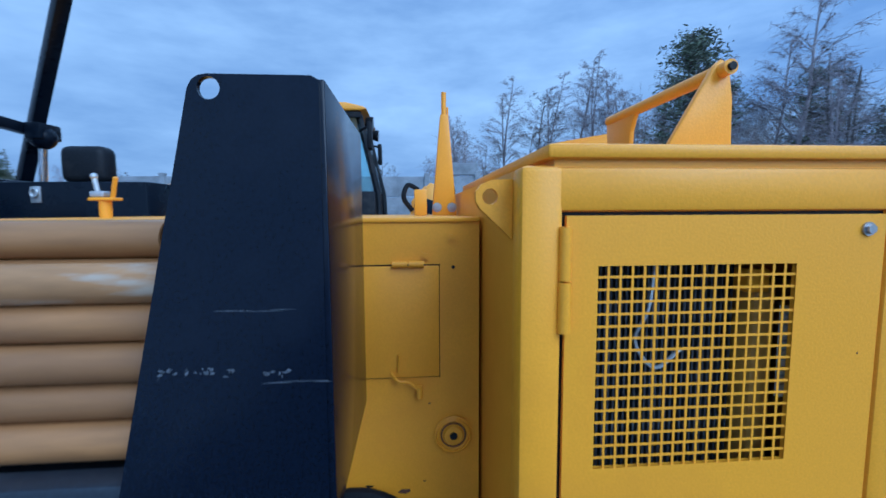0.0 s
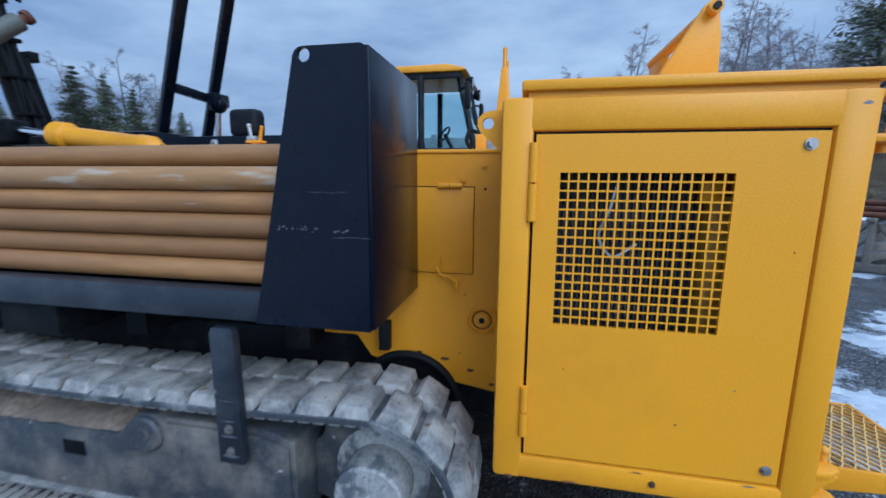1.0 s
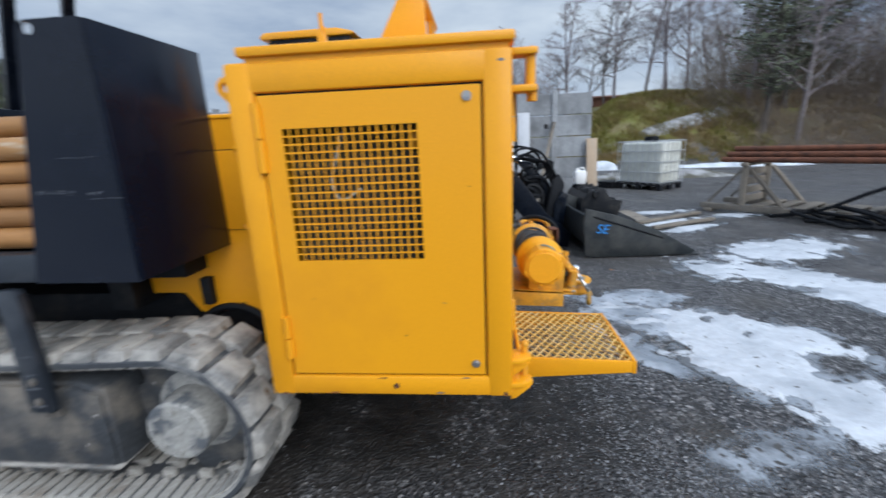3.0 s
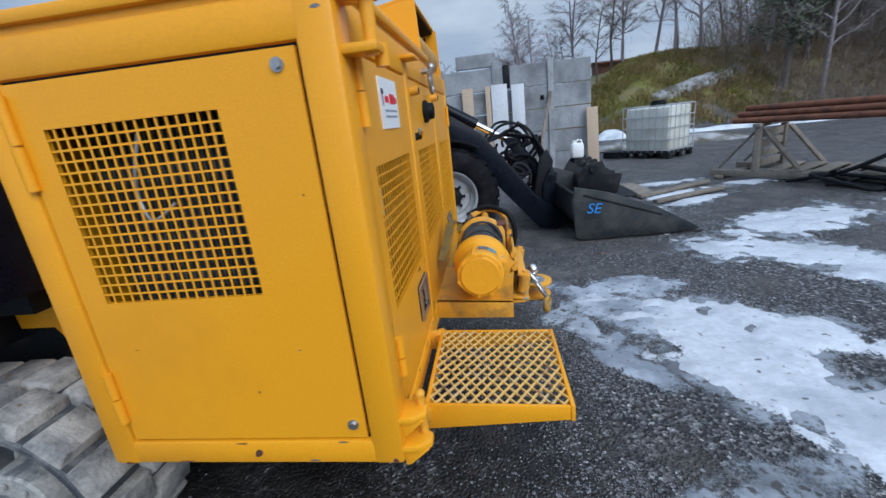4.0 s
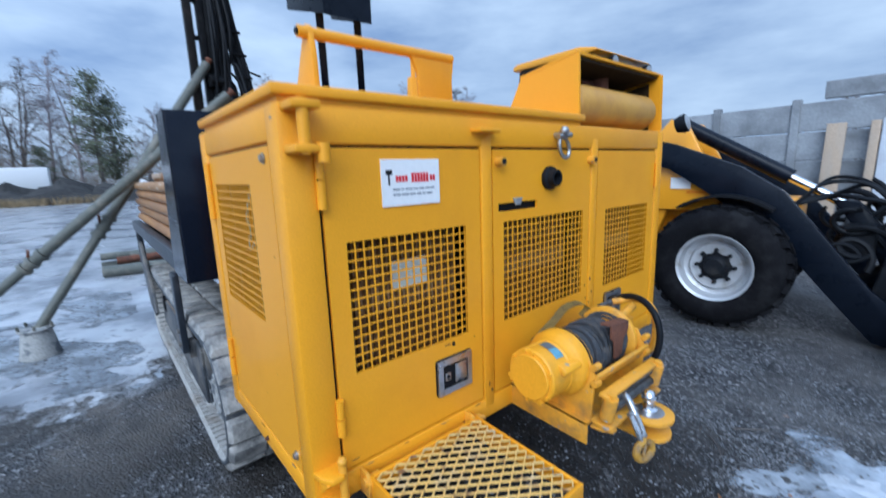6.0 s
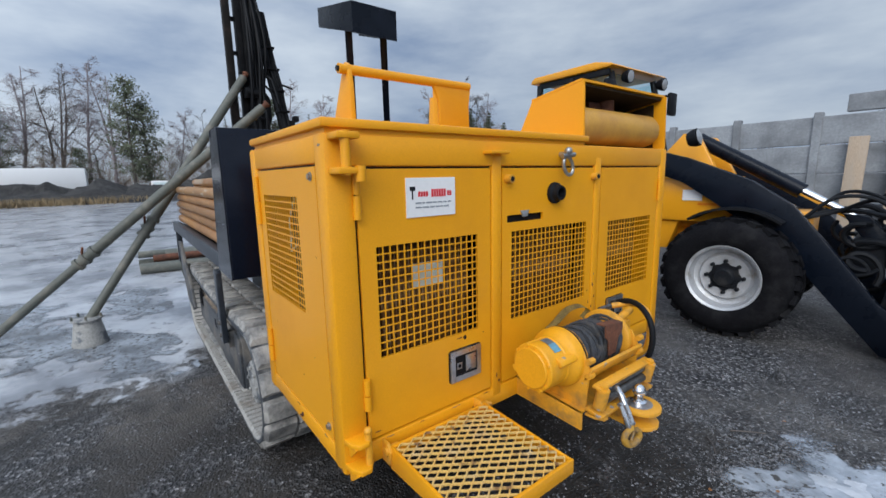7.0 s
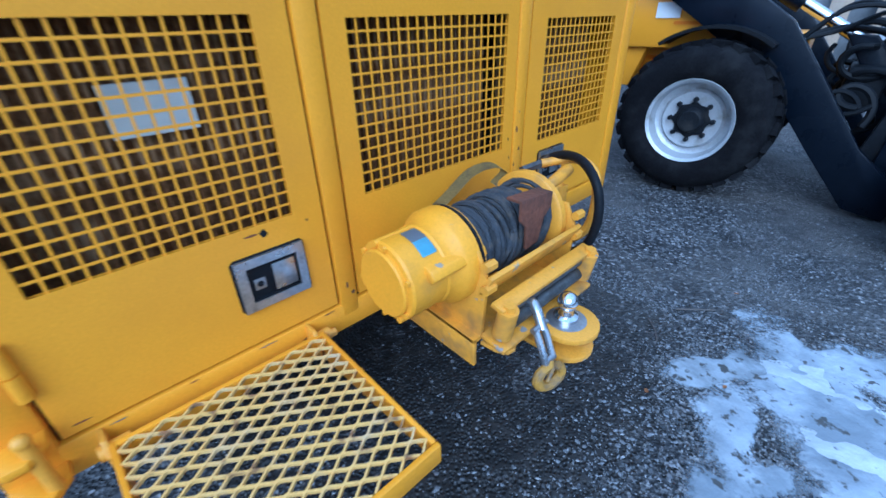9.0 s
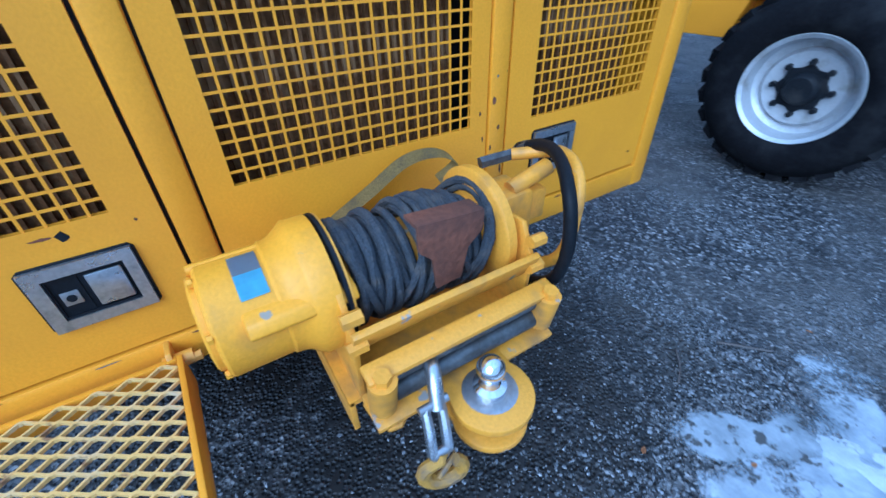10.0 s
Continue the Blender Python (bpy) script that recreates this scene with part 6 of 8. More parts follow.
for i in range(nx):
    for j in range(ny):
        x, y = SX0 + 0.014 + (i + 0.5) * px, SY0 + 0.012 + (j + 0.5) * py
        e = 0.05 * py
        corners = [(x - px / 2, y - e), (x, y - py / 2 + e * 0.35), (x + px / 2, y - e), (x + px / 2, y + e), (x, y + py / 2 - e * 0.35), (x - px / 2, y + e)]
        for (ax, ay), (bx, by) in zip(corners, corners[1:] + corners[:1]):
            if abs(ax - bx) < 1e-6:
                continue
            a, b = Vector((ax, ay, step_z(ax) - 0.004)), Vector((bx, by, step_z(bx) - 0.004))
            d = (b - a).normalized()
            s = Vector((-d.y, d.x, 0)) * 0.0023
            up = Vector((0, 0, 0.0042))
            v = [bm.verts.new(p) for p in (a - s - up, a + s - up, a + s + up, a - s + up, b - s - up, b + s - up, b + s + up, b - s + up)]
            for f in ((3, 2, 6, 7), (0, 4, 5, 1), (1, 5, 6, 2), (0, 3, 7, 4)):
                bm.faces.new([v[k] for k in f])
        box(bm, x - px / 2 - 0.0036, x - px / 2 + 0.0036, y - e, y + e, step_z(x - px / 2) - 0.0083, step_z(x - px / 2) + 0.0003)
        box(bm, x - 0.0036, x + 0.0036, y - py / 2 - e * 0.3, y - py / 2 + e * 0.4, step_z(x) - 0.0083, step_z(x) + 0.0002)
part("step_mesh", bm, TREAD, step_part, "worn yellow expanded metal")
for y in (SY0 + 0.01, SY1 - 0.01):
    bm = fresh()
    rod(bm, (SX0 - 0.005, y - 0.03, SZ - 0.02), (SX0 - 0.005, y + 0.03, SZ - 0.02), 0.018, seg=12)
    prism(bm, [(1.18, SZ - 0.075), (1.245, SZ - 0.075), (1.255, SZ - 0.02), (1.235, SZ + 0.012), (1.18, SZ + 0.012)], "y", y - 0.02, y - 0.008, 0.002)
    rod(bm, (SX0 + 0.002, y + 0.03, SZ - 0.02), (SX0 + 0.002, y + 0.045, SZ - 0.02), 0.012, seg=6)
    part("step_hinge", bm, WORN, step_part)

# ---- winch on its bracket, with fairlead, tow ball and hook ----
WX, WZ = 1.42, 0.875
bm = fresh()
prism(bm, [(1.18, 0.6), (1.56, 0.585), (1.56, 0.675), (1.18, 0.7)], "y", 1.775, 1.787, 0.002)
prism(bm, [(1.18, 0.6), (1.56, 0.585), (1.56, 0.675), (1.18, 0.7)], "y", 2.225, 2.237, 0.002)
prism(bm, [(1.18, 0.69), (1.56, 0.665), (1.56, 0.677), (1.18, 0.702)], "y", 1.775, 2.237)
for y in (1.8, 2.2):
    prism(bm, [(1.36, 0.68), (1.56, 0.67), (1.575, 0.86), (1.54, 0.93), (1.5, 0.93), (1.36, 0.8)], "y", y, y + 0.012, 0.002)
winch = part("winch", bm, WORN, rig, "yellow hydraulic winch on a bracket")
bm = fresh()
m = spin(WX, 1.6, WZ, -90, 0, 0)
turned(bm, [(0, 0.0), (0.083, 0.0), (0.087, 0.004), (0.087, 0.012), (0.099, 0.014), (0.104, 0.02), (0.104, 0.118), (0.108, 0.123), (0.108, 0.133), (0.112, 0.146), (0.125, 0.163), (0.131, 0.172), (0.131, 0.212), (0, 0.212)], m, 40)
ribs = []
for a in (1.85, 3.4, 5.2):
    c, s = math.cos(a), math.sin(a)
    ribs.append((WX + 0.098 * c, WZ + 0.098 * s))
motor = part("winch_motor", bm, MOTORPAINT, winch, "yellow winch motor housing")
bm = fresh()
prism(bm, [(1.475, 0.943), (1.532, 0.928), (1.543, 0.908), (1.53, 0.895), (1.475, 0.905)], "y", 1.66, 1.84, 0.005)
part("motor_foot", bm, MOTORPAINT, motor)
for x, z in ribs:
    bm = fresh()
    rod(bm, (x, 1.608, z), (x, 1.72, z), 0.0095, seg=10)
    part("motor_rib", bm, MOTORPAINT, motor)
for k in range(6):
    a = k * math.pi / 3 + 0.4
    bolt_bm = fresh()
    c = Vector((WX + 0.095 * math.cos(a), 1.614, WZ + 0.095 * math.sin(a)))
    rod(bolt_bm, c, c + Vector((0, -0.008, 0)), 0.008, seg=6)
    part("motor_bolt", bolt_bm, MOTORPAINT, winch)
for start, mat, label in ((0.78, LABELBLUE, "pale blue sticker"), (1.2, GREY, "grey sticker")):
    bm = fresh()
    for k in range(5):
        a, r = start + k * 0.084, 0.1065
        p, q = (WX + r * math.cos(a), WZ + r * math.sin(a)), (WX + r * math.cos(a + 0.084), WZ + r * math.sin(a + 0.084))
        bm.faces.new([bm.verts.new((p[0], 1.668, p[1])), bm.verts.new((p[0], 1.712, p[1])), bm.verts.new((q[0], 1.712, q[1])), bm.verts.new((q[0], 1.668, q[1]))])
    bmesh.ops.solidify(bm, geom=bm.faces[:], thickness=0.002)
    part("sticker", bm, mat, winch, label)
bm = fresh()
turned(bm, [(0, 0), (0.125, 0), (0.128, 0.004), (0.128, 0.01), (0.07, 0.014), (0.07, 0.33), (0.128, 0.334), (0.135, 0.34), (0.135, 0.36), (0.1, 0.375), (0.06, 0.38), (0, 0.38)], spin(WX, 1.82, WZ, -90, 0, 0), 40)
part("winch_drum", bm, WORN, winch)
bm = fresh()
turned(bm, [(0.126, 0), (0.13, 0.002), (0.13, 0.008), (0.126, 0.01)], spin(WX, 1.817, WZ, -90, 0, 0), 40)
part("drum_gap", bm, DARK, winch)
bm = fresh()
rng = random.Random(21)
for layer, (r0, n) in enumerate(((0.078, 17), (0.093, 16), (0.106, 13))):
    for k in range(n):
        y = 1.842 + (k + 0.5) * 0.29 / n + rng.uniform(-0.003, 0.003)
        tilt = rng.uniform(-0.02, 0.03) * (layer + 0.6)
        rr = r0 + rng.uniform(-0.003, 0.003)
        pts = [(WX + rr * math.cos(a), y + tilt * math.sin(a + rng.random() * 0.2), WZ + rr * math.sin(a)) for a in np.linspace(0, 2 * math.pi, 22, endpoint=False)]
        tube(bm, pts, 0.0085, 7, True)
part("winch_rope", bm, ROPE, winch, "dark winch rope wound in untidy layers")
bm = fresh()
prism(bm, [(1.95, 1.012), (2.09, 1.0), (2.088, 0.962), (2.055, 0.935), (2.04, 0.87), (1.985, 0.865), (1.978, 0.935), (1.952, 0.96)], "x", 1.546, 1.554, 0.001)
prism(bm, [(1.95, 1.008), (2.09, 0.996), (2.09, 1.004), (1.95, 1.016)], "x", 1.505, 1.553, 0.001)
part("rope_guide_plate", bm, RUST, winch, "rusty bent rope pressure plate")
bm = fresh()
box(bm, WX - 0.06, WX + 0.05, 2.2, 2.3, WZ - 0.06, WZ + 0.07, 0.012)
box(bm, WX - 0.03, WX + 0.03, 2.3, 2.36, WZ - 0.03, WZ + 0.05, 0.008)
rod(bm, (WX + 0.02, 2.25, WZ + 0.07), (WX + 0.02, 2.36, WZ + 0.1), 0.02)
part("hydraulic_motor", bm, WORN, winch)
bm = fresh()
tube(bm, curve_points([(1.34, 2.36, 0.985), (1.42, 2.36, 1.018), (1.5, 2.33, 1.02), (1.575, 2.285, 0.985), (1.605, 2.272, 0.92), (1.605, 2.272, 0.84), (1.575, 2.275, 0.765), (1.48, 2.28, 0.7), (1.32, 2.26, 0.66)], 8), 0.0145, 10)
part("hydraulic_hose", bm, HOSE, winch, "black hydraulic hose")
bm = fresh()
tube(bm, curve_points([(1.36, 2.32, 0.985), (1.44, 2.395, 1.0), (1.53, 2.36, 0.985), (1.565, 2.33, 0.91), (1.55, 2.32, 0.8), (1.46, 2.3, 0.72)], 8), 0.015, 10)
part("hydraulic_hose", bm, WORN, winch, "paint-spattered hydraulic hose")
bm = fresh()
for p, q in (((1.34, 2.24, 0.975), (1.36, 2.34, 0.985)), ((1.335, 2.36, 0.98), (1.37, 2.36, 1.0))):
    rod(bm, p, q, 0.015, seg=6)
part("hose_fitting", bm, ROLLER, winch)
# tie bar, fairlead frame and its rollers
bm = fresh()
d = Vector((0.02, 0.39, 0.02))
prism(bm, [(1.548, 0.808), (1.562, 0.808), (1.592, 0.868), (1.578, 0.874)], "y", 1.8, 2.215, 0.003)
prism(bm, [(1.588, 0.79), (1.63, 0.781), (1.633, 0.797), (1.592, 0.806)], "y", 1.8, 2.235, 0.004)
prism(bm, [(1.56, 0.672), (1.64, 0.66), (1.642, 0.674), (1.56, 0.686)], "y", 1.8, 2.235, 0.004)
part("fairlead_frame", bm, WORN, winch)
for y in (1.825, 2.215):
    bm = fresh()
    rod(bm, (1.612, y, 0.7), (1.628, y, 0.79), 0.027, seg=16)
    rod(bm, (1.628, y, 0.785), (1.631, y, 0.806), 0.017, seg=6)
    part("fairlead_roller", bm, WORN, winch)
for z, x in ((0.765, 1.6), (0.718, 1.607)):
    bm = fresh()
    rod(bm, (x, 1.85, z), (x, 2.19, z), 0.021, seg=18)
    part("fairlead_roller", bm, ROLLER, winch, "dull grey steel roller")
for y in (1.8, 2.205):
    for x, z in ((1.578, 0.9), (1.58, 0.835)):
        bm = fresh()
        rod(bm, (x - 0.004, y - 0.01, z), (x - 0.004, y + 0.026, z), 0.014, seg=6)
        part("winch_bolt", bm, WORN, winch)
bm = fresh()
prism(bm, [(1.56, 1.86), (1.63, 1.865), (1.645, 1.845), (1.64, 1.82), (1.61, 1.805), (1.56, 1.8)], "z", 0.648, 0.66, 0.003)
part("shackle_lug", bm, WORN, winch)
bm = fresh()
disc = [(1.69 + 0.085 * math.cos(a), 2.02 + 0.085 * math.sin(a)) for a in np.linspace(-2.0, 2.0, 26)]
prism(bm, [(1.55, 2.1), (1.55, 1.94), *disc], "z", 0.662, 0.68, 0.003)
disc2 = [(1.69 + 0.078 * math.cos(a), 2.02 + 0.078 * math.sin(a)) for a in np.linspace(-2.0, 2.0, 26)]
prism(bm, [(1.5, 2.09), (1.5, 1.95), *disc2], "z", 0.592, 0.61, 0.003)
box(bm, 1.5, 1.64, 1.97, 2.07, 0.607, 0.667)
part("tow_plate", bm, WORN, winch, "worn round tow plate")
bm = fresh()
turned(bm, [(0, 0), (0.034, 0), (0.034, 0.012), (0.022, 0.018), (0.018, 0.03), (0.018, 0.036)] + [(0.0285 * math.sin(a), 0.058 - 0.0285 * math.cos(a)) for a in np.linspace(0.7, 3.1, 14)], spin(1.68, 2.022, 0.68), 28)
part("tow_ball", bm, CHROME, winch, "polished steel tow ball")
bm = fresh()
turned(bm, [(0.03, 0.0), (0.052, 0.0), (0.056, 0.0006), (0.052, 0.0014), (0.03, 0.0014)], spin(1.684, 2.02, 0.6802), 28, False)
part("wear_ring", bm, STEEL, winch, "paint worn to bare steel")
# rope thimble over the roller, clevis and snap hook
bm = fresh()
tube(bm, curve_points([(1.606, 1.93, 0.748), (1.632, 1.922, 0.762), (1.66, 1.91, 0.745), (1.684, 1.9, 0.715)], 5), 0.0145, 10)
part("rope_eye", bm, TRAY, winch, "dull grey rope thimble")
for dy in (-0.02, 0.012):
    bm = fresh()
    tube(bm, [(1.676, 1.898 + dy, 0.725), (1.7, 1.892 + dy, 0.69), (1.722, 1.884 + dy, 0.655), (1.726, 1.88 + dy * 0.6, 0.64)], [0.009, 0.0105, 0.0105, 0.008], 8)
    part("clevis_arm", bm, TRAY, winch)
bm = fresh()
rod(bm, (1.677, 1.865, 0.724), (1.677, 1.925, 0.724), 0.0085, seg=10)
part("clevis_pin", bm, STEEL, winch)
bm = fresh()
rod(bm, (1.724, 1.862, 0.652), (1.724, 1.902, 0.652), 0.0095, seg=10)
part("clevis_pin", bm, STEEL, winch)
bm = fresh()
hook = [(1.733 + 0.012 * math.cos(a), 1.878 + 0.036 * math.cos(a), 0.604 + 0.034 * math.sin(a)) for a in np.linspace(1.7, 7.2, 20)]
tube(bm, [(1.727, 1.88, 0.652)] + hook, [0.011] + [0.0115 + 0.004 * math.sin(k / 19 * math.pi) for k in range(20)], 9)
part("hook", bm, HOOKPAINT, winch, "grimy yellow winch hook")
bm = fresh()
rod(bm, (1.73, 1.908, 0.628), (1.735, 1.868, 0.59), 0.006, seg=8)
part("hook_latch", bm, HOOKPAINT, winch)
bm = fresh()
pts = curve_points([(1.215, 1.9, 0.86), (1.24, 2.0, 0.93), (1.25, 2.09, 0.985), (1.28, 2.16, 1.0), (1.3, 2.2, 0.97), (1.3, 2.15, 0.94)], 8)
L, Rr = [], []
for p in pts:
    L.append(bm.verts.new(p + Vector((-0.018, 0, 0.006))))
    Rr.append(bm.verts.new(p + Vector((0.018, 0, -0.006))))
for i in range(len(pts) - 1):
    bm.faces.new((L[i], L[i + 1], Rr[i + 1], Rr[i]))
bmesh.ops.solidify(bm, geom=bm.faces[:], thickness=0.004)
part("strap", bm, WEB, winch, "faded webbing strap")

# ---- struts that lean on the mast ----
def strut(top, foot, r, cone):
    t = thing("stay_strut", foot, "grey-green painted steel stay leaning from the mast to the ground", "strut", "stay struts")
    top, foot = Vector(top), Vector(foot)
    d = (top - foot).normalized()
    b = fresh()
    lower = foot + Vector((0, 0, 0.24)) if cone else foot + d * 0.02
    d = (top - lower).normalized()
    mid = lower + d * (top - lower).length * 0.32
    tube(b, [lower, mid], r * 0.85, 14)
    part("lower_tube", b, STRUT, t)
    b = fresh()
    tube(b, [mid - d * 0.02, top], r, 16)
    part("upper_tube", b, STRUT, t)
    for s in (0.0, 0.09, 0.2):
        b = fresh()
        rod(b, mid + d * (s - 0.05), mid + d * (s - 0.01), r * 1.3, seg=14)
        part("collar", b, STRUT, t)
    b = fresh()
    rod(b, mid + d * 0.02 + Vector((0, 0, r)), mid + d * 0.1 + Vector((0.03, -0.04, r + 0.05)), 0.012, seg=8)
    part("locking_pin", b, RUST, t)
    b = fresh()
    rod(b, top, top + d * 0.05, r * 0.55, seg=12)
    rod(b, top + d * 0.04, top + d * 0.07, r * 0.8, seg=12)
    part("end_fitting", b, RUST, t)
    if cone:
        b = fresh()
        turned(b, [(0, 0.0), (0.155, 0.0), (0.16, 0.02), (0.15, 0.05), (0.115, 0.27), (0.14, 0.275), (0.14, 0.29), (0.0, 0.295)], spin(foot.x, foot.y, 0.0), 20)
        part("foot", b, HUBMUD, t, "muddy cone foot")
        for k in range(5):
            a = k * 1.257
            b = fresh()
            p = Vector((foot.x + 0.125 * math.cos(a), foot.y + 0.125 * math.sin(a), 0.285))
            rod(b, p, p + Vector((0.01, 0, 0.05)), 0.012, seg=6)
            part("foot_clip", b, STRUT, t)
    else:
        b = fresh()
        rod(b, foot + Vector((0, 0, 0.0)), foot + d * 0.12, r * 1.1, seg=14)
        part("foot", b, STRUT, t)


strut((-3.62, 1.78, 3.02), (-3.15, -0.12, 0.0), 0.053, True)
strut((-2.78, 1.765, 2.53), (-3.65, -1.0, 0.05), 0.053, False)

# ---- wheel loader ----
loader = thing("wheel_loader", (-0.6, 6.4, 0.0), "yellow wheel loader with black lift arms and a lowered bucket", "wheel loader")
H = radians(4)


def front(m=None):
    """The articulated front frame, turned a little towards the rig."""
    return Matrix.Translation((0.97, 5.03, 0)) @ Matrix.Rotation(H, 4, "Z")


F = front()


def shaped(bm, m):
    bmesh.ops.transform(bm, matrix=m, verts=bm.verts)
    return bm


def wheel(x, y, m, outward):
    """A lugged tyre, a dished rim and a dark hub with nuts. y: the outer face."""
    W, k = 0.44, 0.95
    s = 90 if outward < 0 else -90
    at = m @ spin(x, y, 0.64 * k, s, 0, 0) @ Matrix.Diagonal((k, k, 1, 1))
    b = fresh()
    turned(b, [(0.345, -0.02), (0.37, 0.0), (0.44, 0.015), (0.53, 0.005), (0.585, -0.03), (0.612, -0.08), (0.615, -0.16), (0.615, -W + 0.16), (0.612, -W + 0.08), (0.585, -W + 0.03), (0.44, -W), (0.35, -W + 0.02)], at, 56, False)
    w = part("wheel", b, RUBBER, loader, "dusty black lugged tyre on a silver rim")
    b = fresh()
    for j in range(26):
        a = j * 2 * math.pi / 26
        for side in (0, 1):
            aa = a + (math.pi / 26 if side else 0)
            h0, h1 = (-0.055, -W / 2 + 0.04) if side == 0 else (-W / 2 - 0.04, -W + 0.055)
            mm = at @ Matrix.Rotation(aa, 4, "Z") @ Matrix.Translation((0.618, 0, (h0 + h1) / 2)) @ Matrix.Rotation(0.35 if side else -0.35, 4, "X")
            box(b, -0.03, 0.022, -0.05, 0.05, -abs(h1 - h0) / 2, abs(h1 - h0) / 2, 0.0, mm)
    part("tread", b, RUBBER, w)
    b = fresh()
    turned(b, [(0.0, -0.13), (0.19, -0.125), (0.235, -0.115), (0.26, -0.16), (0.305, -0.13), (0.325, -0.025), (0.35, -0.008), (0.36, -0.02), (0.36, -0.06), (0.3, -0.2), (0.0, -0.22)], at, 48)
    part("rim", b, RIM, w)
    b = fresh()
    turned(b, [(0.0, -0.055), (0.08, -0.055), (0.1, -0.07), (0.112, -0.115), (0.0, -0.115)], at, 24)
    rim_line = [((0.146 + 0.009 * math.cos(8 * a)) * math.cos(a), (0.146 + 0.009 * math.cos(8 * a)) * math.sin(a)) for a in np.linspace(0, 2 * math.pi, 96, endpoint=False)]
    lobes = fresh()
    prism(lobes, rim_line, "z", -0.135, -0.108)
    part("hub_plate", shaped(lobes, at), DARK, w)
    part("hub", b, DARK, w)
    for j in range(8):
        a = j * math.pi / 4
        b = fresh()
        mm = at @ Matrix.Rotation(a, 4, "Z") @ Matrix.Translation((0.172, 0, -0.112))
        bmesh.ops.create_cone(b, cap_ends=True, segments=6, radius1=0.024, radius2=0.02, depth=0.05, matrix=mm)
        part("wheel_nut", b, DARK, w)


wheel(0, 0, F, -1)
wheel(0, 2.08, F, 1)
wheel(-2.75, 5.05, Matrix.Identity(4), -1)
wheel(-2.75, 7.1, Matrix.Identity(4), 1)

bm = fresh()
box(bm, -0.75, 0.55, 0.75, 1.25, 0.55, 1.25, 0.04)
prism(bm, [(-0.95, 1.05), (-0.1, 1.05), (-0.2, 1.5), (-0.5, 2.08), (-0.66, 2.12), (-0.86, 1.9)], "y", 0.62, 0.7, 0.01)
prism(bm, [(-0.95, 1.05), (-0.1, 1.05), (-0.2, 1.5), (-0.5, 2.08), (-0.66, 2.12), (-0.86, 1.9)], "y", 1.25, 1.33, 0.01)
part("front_frame", shaped(bm, F), LOADER, loader)
for y in (0.2, 1.6):
    bm = fresh()
    arc = [(0.68 * math.cos(a), 0.61 + 0.68 * math.sin(a)) for a in np.linspace(0.95, 2.2, 14)]
    arc2 = [(0.705 * math.cos(a), 0.61 + 0.705 * math.sin(a)) for a in np.linspace(2.2, 0.95, 14)]
    prism(bm, arc + arc2, "y", y - 0.04, y + 0.3)
    part("mudguard", shaped(bm, F), HOSE, loader)
bm = fresh()
prism(bm, [(-1.3, 0.78), (-0.72, 0.78), (-0.6, 1.14), (-0.4, 1.3), (-0.9, 1.3), (-1.3, 1.2)], "y", 0.5, 0.64, 0.012)
part("hinge_frame", shaped(bm, F), LOADER, loader)
bm = fresh()
box(bm, -0.8, 0.0, 0.44, 0.62, 1.12, 1.62, 0.03)
part("lamp_panel", shaped(bm, F), LOADER, loader)
bm = fresh()
box(bm, -0.56, -0.36, 0.428, 0.436, 1.36, 1.48)
part("white_decal", shaped(bm, F), WHITE, loader)
bm = fresh()
box(bm, -0.4, -0.12, 0.431, 0.439, 1.31, 1.335)
part("side_marker", shaped(bm, F), AMBER, loader)
for y in (0.42, 1.75):
    bm = fresh()
    top = [(-0.87, 1.79), (-0.8, 1.92), (-0.5, 1.83), (0.1, 1.58), (0.45, 1.34), (0.75, 0.96), (1.1, 0.5), (1.45, 0.2)]
    low = [(1.4, 0.0), (1.15, 0.04), (0.8, 0.44), (0.5, 0.8), (0.2, 1.06), (-0.2, 1.34), (-0.55, 1.57), (-0.84, 1.67)]
    prism(bm, top + low, "y", y - 0.09, y, 0.008)
    part("lift_arm", shaped(bm, F), BLACK, loader, "black lift arm")
bm = fresh()
rod(bm, (-0.6, 0.95, 2.06), (0.42, 0.95, 1.45), 0.08)
part("tilt_cylinder", shaped(bm, F), BLACK, loader)
bm = fresh()
rod(bm, (0.42, 0.95, 1.45), (0.84, 0.95, 1.2), 0.045)
part("tilt_piston", shaped(bm, F), CHROME, loader)
bm = fresh()
prism(bm, [(0.75, 1.24), (0.95, 1.22), (1.2, 0.9), (1.4, 0.35), (1.25, 0.28), (1.1, 0.75)], "y", 0.87, 1.03, 0.01)
for y in (0.5, 1.4):
    prism(bm, [(1.2, 0.1), (1.35, 0.1), (1.42, 0.75), (1.33, 0.8), (1.23, 0.6)], "y", y - 0.04, y + 0.04, 0.006)
rod(bm, (1.27, 0.4, 0.3), (1.27, 1.7, 0.3), 0.05)
rod(bm, (1.34, 0.4, 0.68), (1.34, 1.7, 0.68), 0.04)
part("tool_coupler", shaped(bm, F), BLACK, loader)
rng = random.Random(5)
for k in range(7):
    bm = fresh()
    y = 0.55 + k * 0.09
    tube(bm, curve_points([(0.5, y, 1.2), (0.72, y + rng.uniform(-0.1, 0.1), 1.36 + rng.uniform(-0.1, 0.1)), (1.0, y + rng.uniform(-0.1, 0.1), 1.3 + rng.uniform(-0.1, 0.1)), (1.2, y + rng.uniform(-0.05, 0.05), 1.15), (1.4, y, 0.7)]), 0.018, 7)
    part("hose", shaped(bm, F), HOSE, loader)

